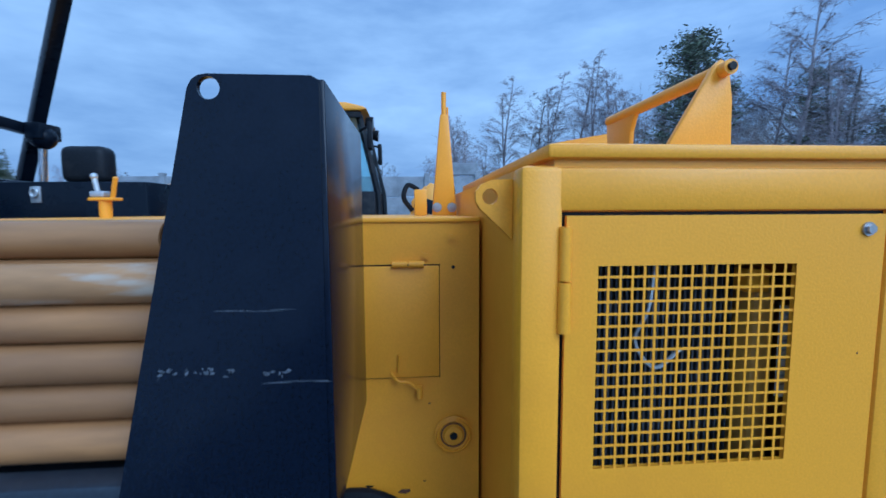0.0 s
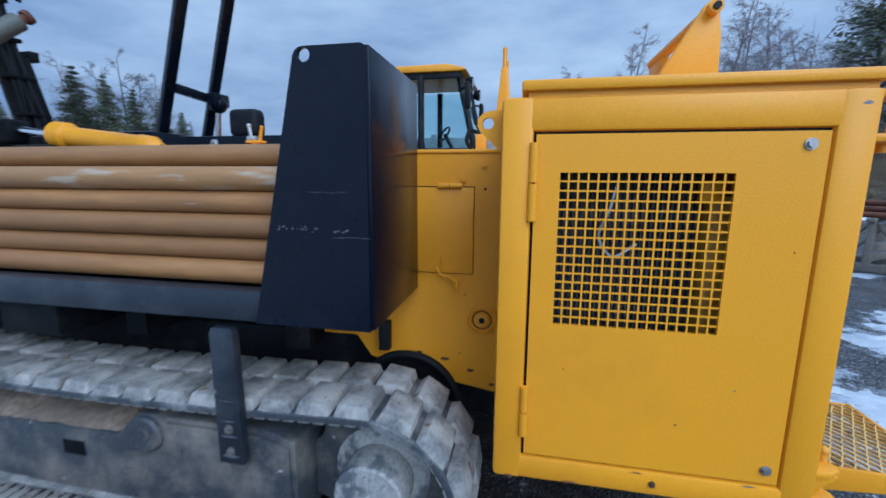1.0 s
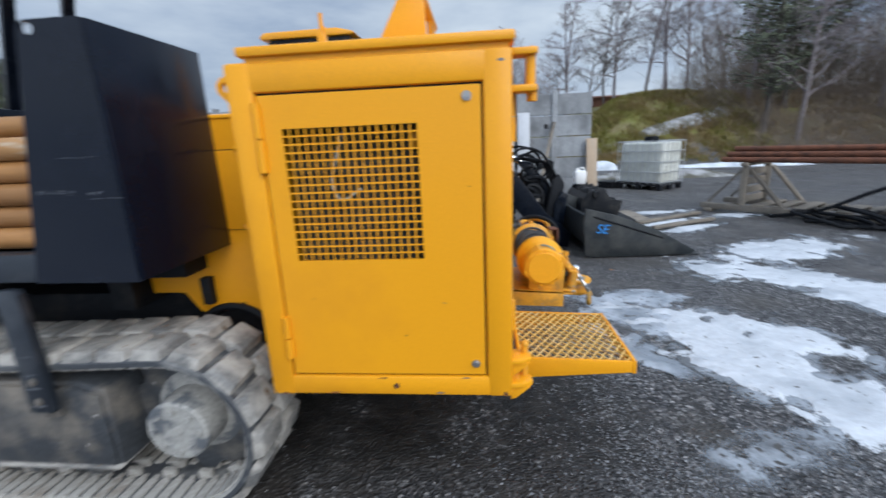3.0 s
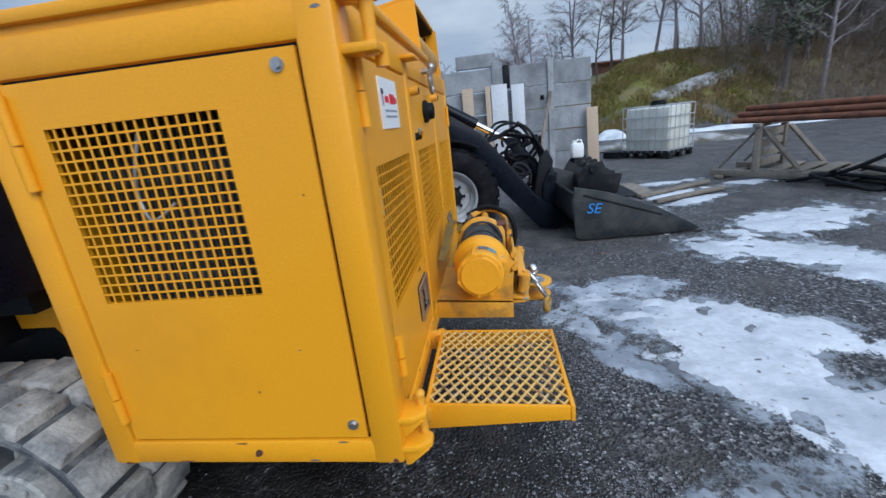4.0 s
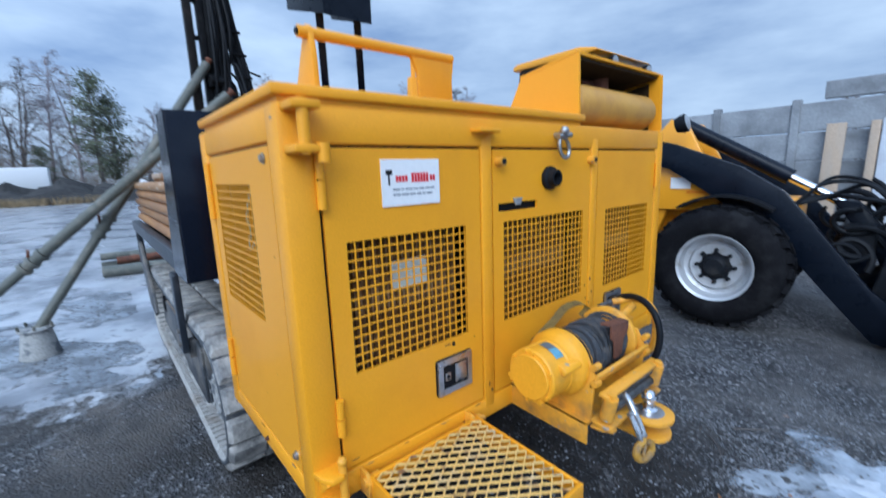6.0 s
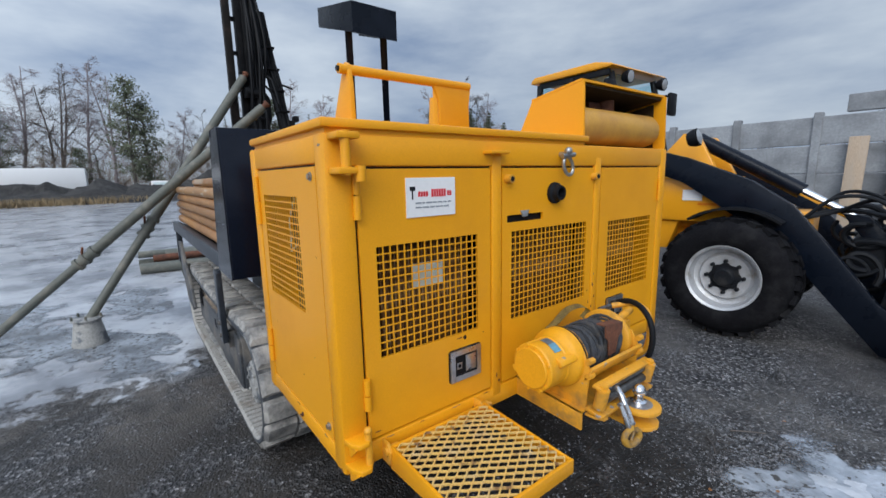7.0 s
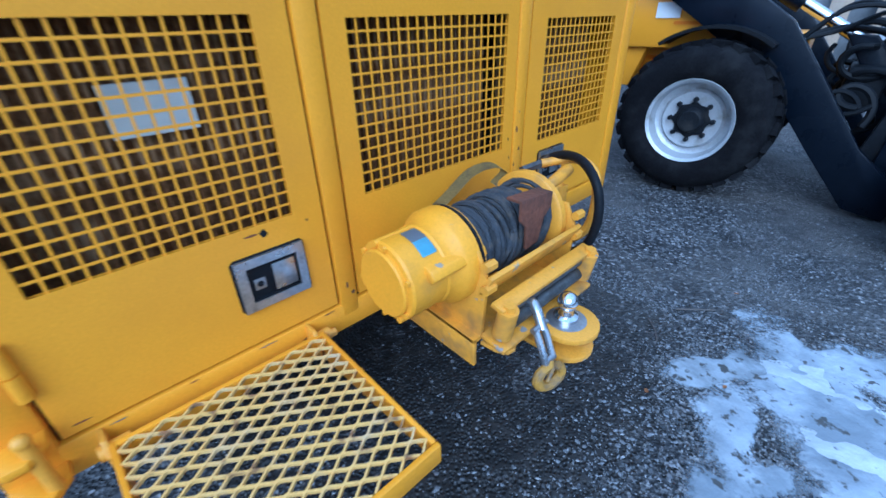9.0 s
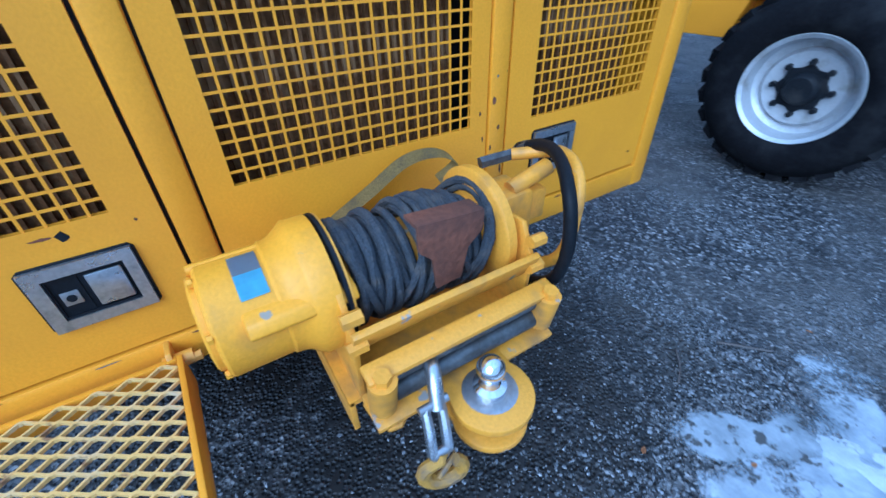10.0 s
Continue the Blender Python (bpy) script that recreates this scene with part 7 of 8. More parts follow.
for k in range(14):
    bm = fresh()
    r = rng.uniform(0.1, 0.22)
    c = Vector((rng.uniform(0.85, 1.2), rng.uniform(0.42, 1.3), rng.uniform(0.7, 1.12)))
    turn, lean = rng.uniform(0, 6.28), rng.uniform(-0.6, 0.6)
    pts = [c + Vector((r * math.cos(a + turn) + 0.1 * a / 6.28, r * lean * math.sin(a + turn), r * 0.95 * math.sin(a + turn) + 0.04 * a)) for a in np.linspace(-1.4, 3.6, 12)]
    tube(bm, curve_points(pts, 3), rng.uniform(0.018, 0.028), 7)
    part("hose", shaped(bm, F), HOSE, loader)
bm = fresh()
prism(bm, [(1.1, 0.4), (1.3, 0.35), (1.38, 0.9), (1.3, 1.05), (1.2, 0.95)], "y", 0.5, 0.56, 0.01)
part("coupler_plate", shaped(bm, F), DARK, loader)
bm = fresh()
box(bm, 0.85, 1.1, 0.75, 1.25, 0.7, 1.02, 0.04)
part("valve_block", shaped(bm, F), DARK, loader)

# bucket with side plates, curved back and cutting edge
BX, BYN, BYF = 1.44, -0.3, 2.3
bm = fresh()
back = [(BX + 0.1, 0.02)] + [(BX + 0.33 - 0.36 * math.cos(a), 0.45 - 0.43 * math.sin(a)) for a in np.linspace(1.2, -0.3, 12)]
inner = [(x + 0.02, z + 0.014) for x, z in back]
n = len(back)
prism(bm, [(BX + 1.4, 0.02), *back, *inner[::-1], (BX + 1.4, 0.034)], "y", BYN, BYF)
bucket = part("bucket", shaped(bm, F), BUCKET, loader, "worn dark steel bucket resting on the ground")
for y in (BYN, BYF - 0.025):
    bm = fresh()
    prism(bm, [(BX + 1.36, 0.015), (BX + 1.45, 0.05), (BX + 0.95, 0.34), (BX + 0.4, 0.56), (BX + 0.0, 0.66), (BX - 0.02, 0.5), (BX + 0.01, 0.06), (BX + 0.1, 0.015)], "y", y - 0.012, y + 0.013, 0.004)
    part("side_plate", shaped(bm, F), BUCKET, bucket)
bm = fresh()
box(bm, BX + 1.26, BX + 1.5, BYN, BYF, 0.008, 0.02)
part("cutting_edge", shaped(bm, F), MUDDY, bucket)
bm = fresh()
rod(bm, (BX + 1.0, BYN - 0.016, 0.25), (BX + 0.1, BYN - 0.016, 0.56), 0.012, seg=8)
part("edge_bead", shaped(bm, F), DARK, bucket)
mark = bpy.data.curves.new("painted_letters", "FONT")
mark.body, mark.size, mark.extrude, mark.shear = "SE", U * 0.17, 0.002, 0.2
mark.materials.append(BLUE)
ob = new("painted_letters", mark)
ob.parent = bucket
mm = F @ spin(BX + 0.13, BYN - 0.018, 0.34, 90, 4, 0)
mm.translation = mm.translation * U
ob.matrix_basis = mm

# cab, with posts, panes, roof and lamps; engine hood behind
CX0, CX1, CY0, CY1 = -1.72, -0.58, 5.42, 6.72
bm = fresh()
box(bm, CX0 - 1.9, CX1 + 0.15, CY0 - 0.1, CY1 + 0.1, 1.0, 1.35, 0.03)
box(bm, CX0 - 1.9, CX0 - 0.05, CY0, CY1, 1.3, 2.1, 0.08)
part("rear_frame", bm, LOADER, loader)
CAB_POSTS = ((CX0, CY0, 0.04), (CX0, CY1, 0.04), (CX1, CY0 + 0.1, -0.16), (CX1, CY1 - 0.1, -0.16), (-1.16, CY0, 0.0), (-1.16, CY1, 0.0))
bm = fresh()
box(bm, CX0 - 0.03, CX1 + 0.14, CY0 - 0.03, CY1 + 0.03, 1.3, 2.0, 0.03)
cab = part("cab", bm, DARK, loader, "dark-framed cab with tinted panes")
for x, y, lean in CAB_POSTS:
    bm = fresh()
    tube(bm, [(x - lean * 1.2, y, 1.35), (x - lean, y, 2.0), (x + lean * 0.4, y, 2.97)], 0.045, 8)
    part("cab_post", bm, DARK, cab)
bm = fresh()
prism(bm, [(CX0 - 0.12, 3.0), (CX1 - 0.02, 3.0), (CX1 + 0.06, 3.02), (CX1 + 0.02, 3.05), (CX1 - 0.2, 3.1), (CX0 - 0.05, 3.09), (CX0 - 0.12, 3.05)], "y", CY0 - 0.06, CY1 + 0.06, 0.02)
part("roof", bm, LOADER, cab, "yellow cab roof")
for y, d in ((CY0, 0.0), (CY1, 0.0)):
    for xa, xb in ((CX0 + 0.05, -1.2), (-1.12, CX1 - 0.02)):
        bm = fresh()
        prism(bm, [(xa, 2.0), (xb + (0.12 if xb > -1 else 0), 2.0), (xb - (0.02 if xb > -1 else 0), 2.95), (xa, 2.95)], "y", y - 0.006, y + 0.006)
        pane = part("pane", bm, GLASS, cab)
        pane.visible_shadow = False
bm = fresh()
prism(bm, [(CX1 + 0.16, 2.0), (CX1 + 0.175, 2.0), (CX1 - 0.04, 2.95), (CX1 - 0.055, 2.95)], "y", CY0 + 0.14, CY1 - 0.14)
pane = part("windscreen", bm, GLASS, cab)
pane.visible_shadow = False
bm = fresh()
box(bm, CX0 - 0.02, CX0 - 0.008, CY0 + 0.05, CY1 - 0.05, 2.0, 2.95)
pane = part("pane", bm, GLASS, cab)
pane.visible_shadow = False
bm = fresh()
box(bm, -1.75, -1.3, 5.85, 6.3, 1.9, 2.15, 0.05)
box(bm, -1.8, -1.68, 5.85, 6.3, 2.1, 2.75, 0.05)
part("driver_seat", bm, HOSE, cab)
bm = fresh()
tube(bm, [(-0.95 + 0.17 * math.cos(a) * 0.4, 6.07 + 0.19 * math.sin(a), 2.25 + 0.1 * math.cos(a)) for a in np.linspace(0, 2 * math.pi, 18, endpoint=False)], 0.016, 6, True)
rod(bm, (-0.95, 6.07, 2.25), (-0.75, 6.07, 1.9), 0.03)
part("steering_wheel", bm, HOSE, cab)
bm = fresh()
box(bm, CX0, CX1 - 0.02, CY0 - 0.02, CY0 + 0.03, 2.92, 2.998, 0.008)
part("header_rail", bm, DARK, cab)
for x, y in ((CX1 - 0.02, CY0 + 0.3), (CX1 - 0.02, CY1 - 0.08)):
    bm = fresh()
    turned(bm, [(0, 0), (0.06, 0), (0.085, 0.07), (0.085, 0.1), (0, 0.1)], spin(x + 0.02, y, 2.92, 0, 95, 0), 18)
    lamp = part("work_lamp", bm, HOSE, cab)
    bm = fresh()
    turned(bm, [(0, 0.101), (0.072, 0.101), (0.06, 0.108), (0, 0.11)], spin(x + 0.02, y, 2.92, 0, 95, 0), 18)
    part("lamp_lens", bm, GALV, lamp)
for y, s in ((CY0, -1), (CY1, 1)):
    bm = fresh()
    tube(bm, curve_points([(CX1 - 0.05, y, 2.75), (CX1 + 0.05, y + s * 0.1, 2.78), (CX1 + 0.1, y + s * 0.18, 2.72)]), 0.016, 7)
    box(bm, CX1 + 0.07, CX1 + 0.13, y + s * 0.18 - 0.1, y + s * 0.18 + 0.1, 2.5, 2.82, 0.02)
    part("mirror", bm, HOSE, cab)
bm = fresh()
turned(bm, [(0, 0), (0.07, 0), (0.095, 0.06), (0.095, 0.1), (0, 0.11)], F @ spin(-0.5, 0.3, 2.02, 0, 75, 0), 20)
lamp = part("head_lamp", bm, HOSE, loader)
bm = fresh()
turned(bm, [(0, 0.108), (0.08, 0.108), (0.06, 0.118), (0, 0.12)], F @ spin(-0.5, 0.3, 2.02, 0, 75, 0), 20)
part("lamp_lens", bm, GALV, lamp)

# ---- concrete panel fence ----
fence = thing("concrete_fence", (0.0, 10.8, 0.0), "grey weathered fence of stacked concrete panels between posts", "fence")
FY = 10.8


def slab_mesh(w, h, t):
    b = fresh()
    box(b, 0, w, 0, t, 0, h, 0.012)
    me = bpy.data.meshes.new("panel")
    bmesh.ops.scale(b, vec=(U, U, U), verts=b.verts)
    b.to_mesh(me)
    b.free()
    me.materials.append(CONCRETE)
    return me


PANEL = slab_mesh(1.2, 0.508, 0.06)
POST = slab_mesh(0.13, 2.72, 0.16)
for k in range(-6, 3):
    x = 0.42 + k * 1.3
    piece("post", POST, fence, pose(x - 0.065, FY - 0.05, 0))
    for j in range(5):
        m = pose(x + 0.05, FY, 0.02 + j * 0.528)
        piece("panel", PANEL, fence, m @ Matrix.Diagonal((0.74, 1, 1, 1)) if k == 2 else m)
piece("post", POST, fence, pose(1.68, FY - 0.06, 0.06))
b = fresh()
box(b, 1.9, 2.07, FY - 0.012, FY + 0.075, 2.15, 2.68, 0.01)
part("dark_panel", b, DARK, fence)
b = fresh()
box(b, 2.77, 2.86, FY - 0.01, FY + 0.02, 1.8, 1.91, 0.004)
part("panel_socket", b, RUBBER, fence)
CAP = slab_mesh(0.95, 0.3, 0.14)
blk = new("concrete_block", CAP)
blk.matrix_basis = pose(U * 0.8, U * (FY - 0.02), U * 2.68)
tagged(blk, "grey concrete block lying on top of the fence", "block")

# boards that lean on the fence
rng = random.Random(4)
for x, w, z1, mat, label in ((0.9, 0.26, 2.22, PALEWOOD, "pale wooden board leaning on the fence"), (1.46, 0.12, 2.22, PALEWOOD, "pale wooden board leaning on the fence"),
                             (1.6, 0.38, 2.24, WHITEBOARD, "white wrapped board leaning on the fence"), (2.08, 0.3, 2.2, WHITEBOARD, "white wrapped board leaning on the fence"),
                             (3.82, 0.26, 1.5, PALEWOOD, "pale wooden board leaning on the fence")):
    b = fresh()
    lean = 0.24
    box(b, x, x + w, -0.03, 0.03, 0.0, math.hypot(z1, lean), 0.006, Matrix.Translation((0, FY - 0.12 - lean, 0.01)) @ Matrix.Rotation(-math.atan2(lean, z1), 4, "X"))
    tagged(part("board", b, mat), label, "board", "boards on the fence")
b = fresh()
tube(b, [(2.5, FY - 0.75, 0.0), (3.0, FY - 0.12, 1.95)], 0.045, 10)
tagged(part("wooden_pole", b, WOOD), "grey wooden pole leaning on the fence", "pole")

# ---- liquid container in its cage ----
ibc = thing("ibc_tank", (6.3, 12.6, 0.0), "milky plastic liquid tank in a galvanised cage on a pallet", "tank")
IM = Matrix.Translation((5.25, 12.65, 0)) @ Matrix.Rotation(radians(-52), 4, "Z")
L1, L2, HT = 1.38, 1.1, 1.36
b = fresh()
box(b, 0.05, L1 - 0.05, 0.05, L2 - 0.05, 0.2, HT - 0.03, 0.06, seg=3)
part("tank_body", shaped(b, IM), PLASTIC, ibc)
b = fresh()
rod(b, (L1 / 2, L2 / 2, HT - 0.05), (L1 / 2, L2 / 2, HT + 0.1), 0.2, seg=20)
rod(b, (L1 / 2, L2 / 2, HT + 0.1), (L1 / 2, L2 / 2, HT + 0.13), 0.17, seg=20)
part("filler_cap", shaped(b, IM), HOSE, ibc)
for z in (0.22, 0.5, 0.79, 1.08, HT):
    b = fresh()
    tube(b, [(0, 0, z), (L1, 0, z), (L1, L2, z), (0, L2, z)], 0.014, 6, True)
    part("cage_hoop", shaped(b, IM), GALV, ibc, "galvanised tube hoop")
for x, y in [(L1 * i / 7, y) for i in range(8) for y in (0, L2)] + [(x, L2 * i / 5) for i in range(1, 5) for x in (0, L1)]:
    b = fresh()
    rod(b, (x, y, 0.16), (x, y, HT), 0.012, seg=6)
    part("cage_bar", shaped(b, IM), GALV, ibc)
b = fresh()
box(b, 0, L1, 0, L2, 0.13, 0.17)
for x in (0.0, L1 / 2 - 0.06, L1 - 0.12):
    for y in (0.0, L2 / 2 - 0.06, L2 - 0.12):
        box(b, x, x + 0.12, y, y + 0.12, 0.0, 0.13)
part("pallet", shaped(b, IM), DARK, ibc)
b = fresh()
box(b, -0.55, -0.05, -0.15, 0.45, 0.0, 0.16, 0.02)
box(b, -0.62, -0.02, -0.2, 0.5, 0.16, 0.19, 0.01)
tagged(part("crate", shaped(b, IM), DARK), "low dark crate beside the tank", "crate")

# ---- timber trestle with rusty pipes ----
E1, E2 = Vector((0.62, -0.785, 0)), Vector((0.785, 0.62, 0))
RM = Matrix(((E1.x, E2.x, 0, 5.68), (E1.y, E2.y, 0, 8.3), (0, 0, 1, 0), (0, 0, 0, 1)))
rack = thing("timber_trestle", (6.8, 7.2, 0.0), "weathered timber trestle with braced legs and a plank base", "trestle")
for y in (0.0, 1.0):
    b = fresh()
    box(b, -0.1, 4.6, y - 0.05, y + 0.05, 0.05, 0.16, 0.01)
    part("base_beam", shaped(b, RM), WOOD, rack)
for x in (0.0, 2.2, 4.3):
    b = fresh()
    box(b, x, x + 0.14, -0.1, 1.1, 0.0, 0.06, 0.008)
    part("sleeper", shaped(b, RM), WOOD, rack)
for x in (0.62, 3.1):
    for y in (0.0, 1.0):
        b = fresh()
        box(b, x - 0.05, x + 0.05, y - 0.05, y + 0.05, 0.16, 0.9, 0.008)
        part("leg", shaped(b, RM), WOOD, rack)
        for s in (-1, 1):
            b = fresh()
            tube(b, [(x + s * 0.06, y + 0.06, 0.84), (x + s * 0.62, y + 0.06, 0.17)], 0.042 if s > 0 else 0.025, 6)
            part("brace", shaped(b, RM), WOOD, rack)
    b = fresh()
    box(b, x - 0.06, x + 0.06, -0.12, 1.12, 0.9, 0.96, 0.008)
    part("cross_beam", shaped(b, RM), WOOD, rack)
    for k in range(4):
        b = fresh()
        box(b, x - 0.02, x + 0.01, 0.05, 0.95, 0.2 + k * 0.17, 0.33 + k * 0.17, 0.005)
        part("plank", shaped(b, RM), WOOD, rack)
for k in range(12):
    x = 0.8 + k * 0.3
    b = fresh()
    box(b, x, x + 0.2, -0.04, 1.04, 0.162, 0.19, 0.004)
    part("slat", shaped(b, RM), WOOD, rack)
for y, z, s in ((0.0, 1.011, 0.45), (0.12, 1.011, 0.48), (0.24, 1.011, 0.41), (0.06, 1.108, 0.51), (0.18, 1.108, 0.55), (0.12, 1.205, 0.6), (0.4, 1.011, 0.5), (0.6, 1.011, 0.45)):
    b = fresh()
    turned(b, [(0.038, 0.03), (0.038, 0), (0.05, 0), (0.05, 6.0), (0.038, 6.0), (0.038, 5.97)], spin(s - 0.25, y, z, 0, 90, 0), 14)
    tagged(part("rusty_pipe", shaped(b, RM), RUST), "long rusty steel pipe lying on the trestle", "pipe", "rusty pipes")
rng = random.Random(31)


def black_hose(pts):
    b = fresh()
    tube(b, pts, 0.03, 8)
    tagged(part("black_hose", shaped(b, RM), HOSE), "thick black hose lying tangled on the gravel", "hose", "black hoses")


for k in range(4):
    c = Vector((2.1 + 0.25 * k, -0.4 + 0.1 * k, 0.0))
    pts = []
    for i in range(26):
        a = i / 26 * 2 * math.pi * 1.5 + k
        r = 0.42 + 0.2 * math.sin(a * 0.7 + k)
        pts.append(c + Vector((r * math.cos(a), 0.45 * r * math.sin(a), 0.04 + 0.3 * max(0, math.sin(a * 0.62 + k)) * (0.3 + 0.7 * i / 26))))
    black_hose(pts)
black_hose(curve_points([(1.2, -0.3, 0.05), (1.9, -0.4, 0.25), (2.6, -0.3, 0.65), (3.6, -0.2, 1.0), (4.4, 0.0, 1.2)]))

# planks on the ground before the bucket
for p, q, w in (((3.85, 6.95), (5.31, 7.83), 0.1), ((3.94, 6.5), (5.23, 7.17), 0.1)):
    b = fresh()
    d = Vector((q[0] - p[0], q[1] - p[1], 0))
    m = Matrix.Translation((p[0], p[1], 0.015)) @ Matrix.Rotation(math.atan2(d.y, d.x), 4, "Z")
    box(b, 0, d.length, -w / 2, w / 2, 0, 0.05, 0.006, m)
    tagged(part("plank", b, WOOD), "dark wet plank lying on snow and gravel", "plank", "planks")
b = fresh()
box(b, 3.72, 4.2, 7.2, 8.3, 0.012, 0.04, 0.008)
tagged(part("plywood_sheet", b, WOOD), "wet grey plywood sheet lying on the ground", "sheet")

# a black grab beyond the bucket, and a white can on it
grab = thing("loader_grab", (3.3, 7.6, 0.0), "black steel loader attachment standing on the ground", "attachment")
b = fresh()
prof = [(0.0, 0.0)] + [(0.45 - 0.45 * math.cos(a), 0.34 - 0.34 * math.sin(a)) for a in np.linspace(1.3, -0.6, 10)]
prism(b, [(1.0, 0.02), *prof, *[(x + 0.03, z + 0.02) for x, z in prof[::-1]], (1.0, 0.05)], "y", 7.1, 8.4)
bmesh.ops.translate(b, vec=(2.9, 0, 0), verts=b.verts)
part("shell", b, DARK, grab)
for y in (7.1, 7.5, 7.9, 8.38):
    b = fresh()
    prism(b, [(2.92, 0.05), (3.25, 0.02), (3.55, 0.12), (3.62, 0.42), (3.4, 0.46), (3.3, 0.66), (3.02, 0.6), (2.9, 0.4)], "y", y - 0.02, y + 0.02, 0.006)
    part("rib", b, DARK, grab)
b = fresh()
rod(b, (3.15, 7.0, 0.55), (3.15, 8.5, 0.55), 0.06)
part("pin", b, DARK, grab)
b = fresh()
box(b, 3.0, 3.22, 8.05, 8.25, 0.63, 0.9, 0.04)
rod(b, (3.05, 8.15, 0.9), (3.05, 8.15, 0.95), 0.03)
tube(b, [(3.08, 8.15, 0.9), (3.12, 8.15, 0.96), (3.19, 8.15, 0.94), (3.2, 8.15, 0.88)], 0.015, 6)
tagged(part("canister", b, WHITE), "white plastic canister standing on the attachment", "canister")

# ---- far end of the yard ----
for i in range(9):
    r = 0.07 if i % 3 else 0.1
    x, z = -7.0 - (i % 5) * 0.24 - (i // 5) * 0.12, r + (0.0 if i < 5 else 0.18)
    b = fresh()
    turned(b, [(r - 0.012, 0.04), (r - 0.012, 0), (r, 0), (r, 2.6), (r - 0.012, 2.6), (r - 0.012, 2.56)], Matrix.Translation((x, 0.45 + 0.22 * (i % 4), z)) @ spin(0, 0, 0, -90, 0, -8 + 4 * (i % 3)), 16)
    tagged(part("steel_pipe", b, RUST if i % 2 else STRUT), "old steel pipe lying on the icy ground", "pipe", "pipes on the ground")


def heap(name, cx, cy, lx, ly, h, deg, mat, label, category, seed, n=46):
    """A rough heap with its foot on the ground."""
    verts, faces = [], []
    m = Matrix.Translation((cx, cy, 0)) @ Matrix.Rotation(radians(deg), 4, "Z")
    for j in range(n + 1):
        for i in range(n + 1):
            u, v = i / n * 2 - 1, j / n * 2 - 1
            p = Vector((u * lx * 0.35 + seed, v * ly * 0.35, seed))
            k = max(0.0, 1 - (abs(u) ** 3 + v * v)) * (0.65 + 0.5 * noise.noise(p) + 0.25 * noise.noise(p * 3.1)) + 0.03 * noise.noise(p * 9)
            w = m @ Vector((u * lx, v * ly, 0))
            verts.append((w.x, w.y, ground_height(w.x, w.y) + h * max(0.0, k) - 0.03))
    for j in range(n):
        for i in range(n):
            a = j * (n + 1) + i
            faces.append((a, a + 1, a + n + 2, a + n + 1))
    tagged(solid(name, verts, faces, mat), label, category)


heap("soil_heap", -49, -5, 17, 3.2, 2.4, 80, SOIL, "long dark heap of excavated soil", "soil heap", 2.0)
heap("soil_heap", -44, 17, 15, 5, 5.0, 65, SOIL, "long dark heap of excavated soil", "soil heap", 5.0)
heap("snow_heap", 7.0, 20.3, 0.7, 0.5, 0.7, 0, HEAPSNOW, "low heap of old snow at the foot of the bank", "snow heap", 6.0, 24)
heap("rubble_heap", 7.6, 15.8, 3.2, 0.9, 0.35, 0, ROCK, "low heap of pale rubble and snow", "rubble", 3.0, 30)
heap("snow_bank", 12.3, 19.6, 3.6, 0.4, 0.35, -8, HEAPSNOW, "low ridge of ploughed snow along the road", "snow bank", 4.0, 30)
heap("rock_outcrop", 13.2, 26.2, 3.0, 0.55, 0.45, 12, ROCK, "pale rock outcrop in the mossy bank", "rock", 8.0, 34)


def dry_grass():
    rng = random.Random(77)
    verts, faces = [], []
    for _ in range(5200):
        u, v = rng.uniform(-1, 1), rng.uniform(-1, 1)
        x, y = -45.5 + v * 1.4 - u * 2.0, -4 + u * 15
        h, a = rng.uniform(0.25, 0.8), rng.uniform(0, 3.14)
        o = len(verts)
        w = 0.05
        verts += [(x - w * math.cos(a), y - w * math.sin(a), 0), (x + w * math.cos(a), y + w * math.sin(a), 0), (x + rng.uniform(-0.3, 0.3), y + rng.uniform(-0.3, 0.3), h)]
        faces.append((o, o + 1, o + 2))
    tagged(solid("dry_grass", verts, faces, DRYGRASS), "strip of pale dry winter grass", "grass", kind="stuff")


dry_grass()


def bank_grass(n, x0, x1, seed, mat, label):
    """Bent tufts of old grass all over the bank, clumped."""
    rng = random.Random(seed)
    verts, faces = [], []
    while len(faces) < n:
        x, y = rng.uniform(x0, x1), rng.uniform(21.5, 32.5)
        if bank_height(x, y) < 0.12 or noise.noise(Vector((x * 0.8, y * 0.8, seed))) < rng.uniform(-0.5, 0.25):
            continue
        for _ in range(9):
            px, py = x + rng.gauss(0, 0.13), y + rng.gauss(0, 0.13)
            z, a, w, h = ground_height(px, py) - 0.02, rng.uniform(0, 3.14), rng.uniform(0.02, 0.045), rng.uniform(0.1, 0.34)
            o = len(verts)
            verts += [(px - w * math.cos(a), py - w * math.sin(a), z), (px + w * math.cos(a), py + w * math.sin(a), z), (px + rng.gauss(0, 0.14), py + rng.gauss(0, 0.14) - 0.05, z + h)]
            faces.append((o, o + 1, o + 2))
    tagged(solid("bank_grass", verts, faces, mat), label, "grass", kind="stuff")


bank_grass(26000, 5.5, 17, 5, MOSSGRASS, "mossy yellow-green old grass on the bank")
bank_grass(30000, 12, 40, 6, DRYGRASS, "flattened brown winter grass on the bank")

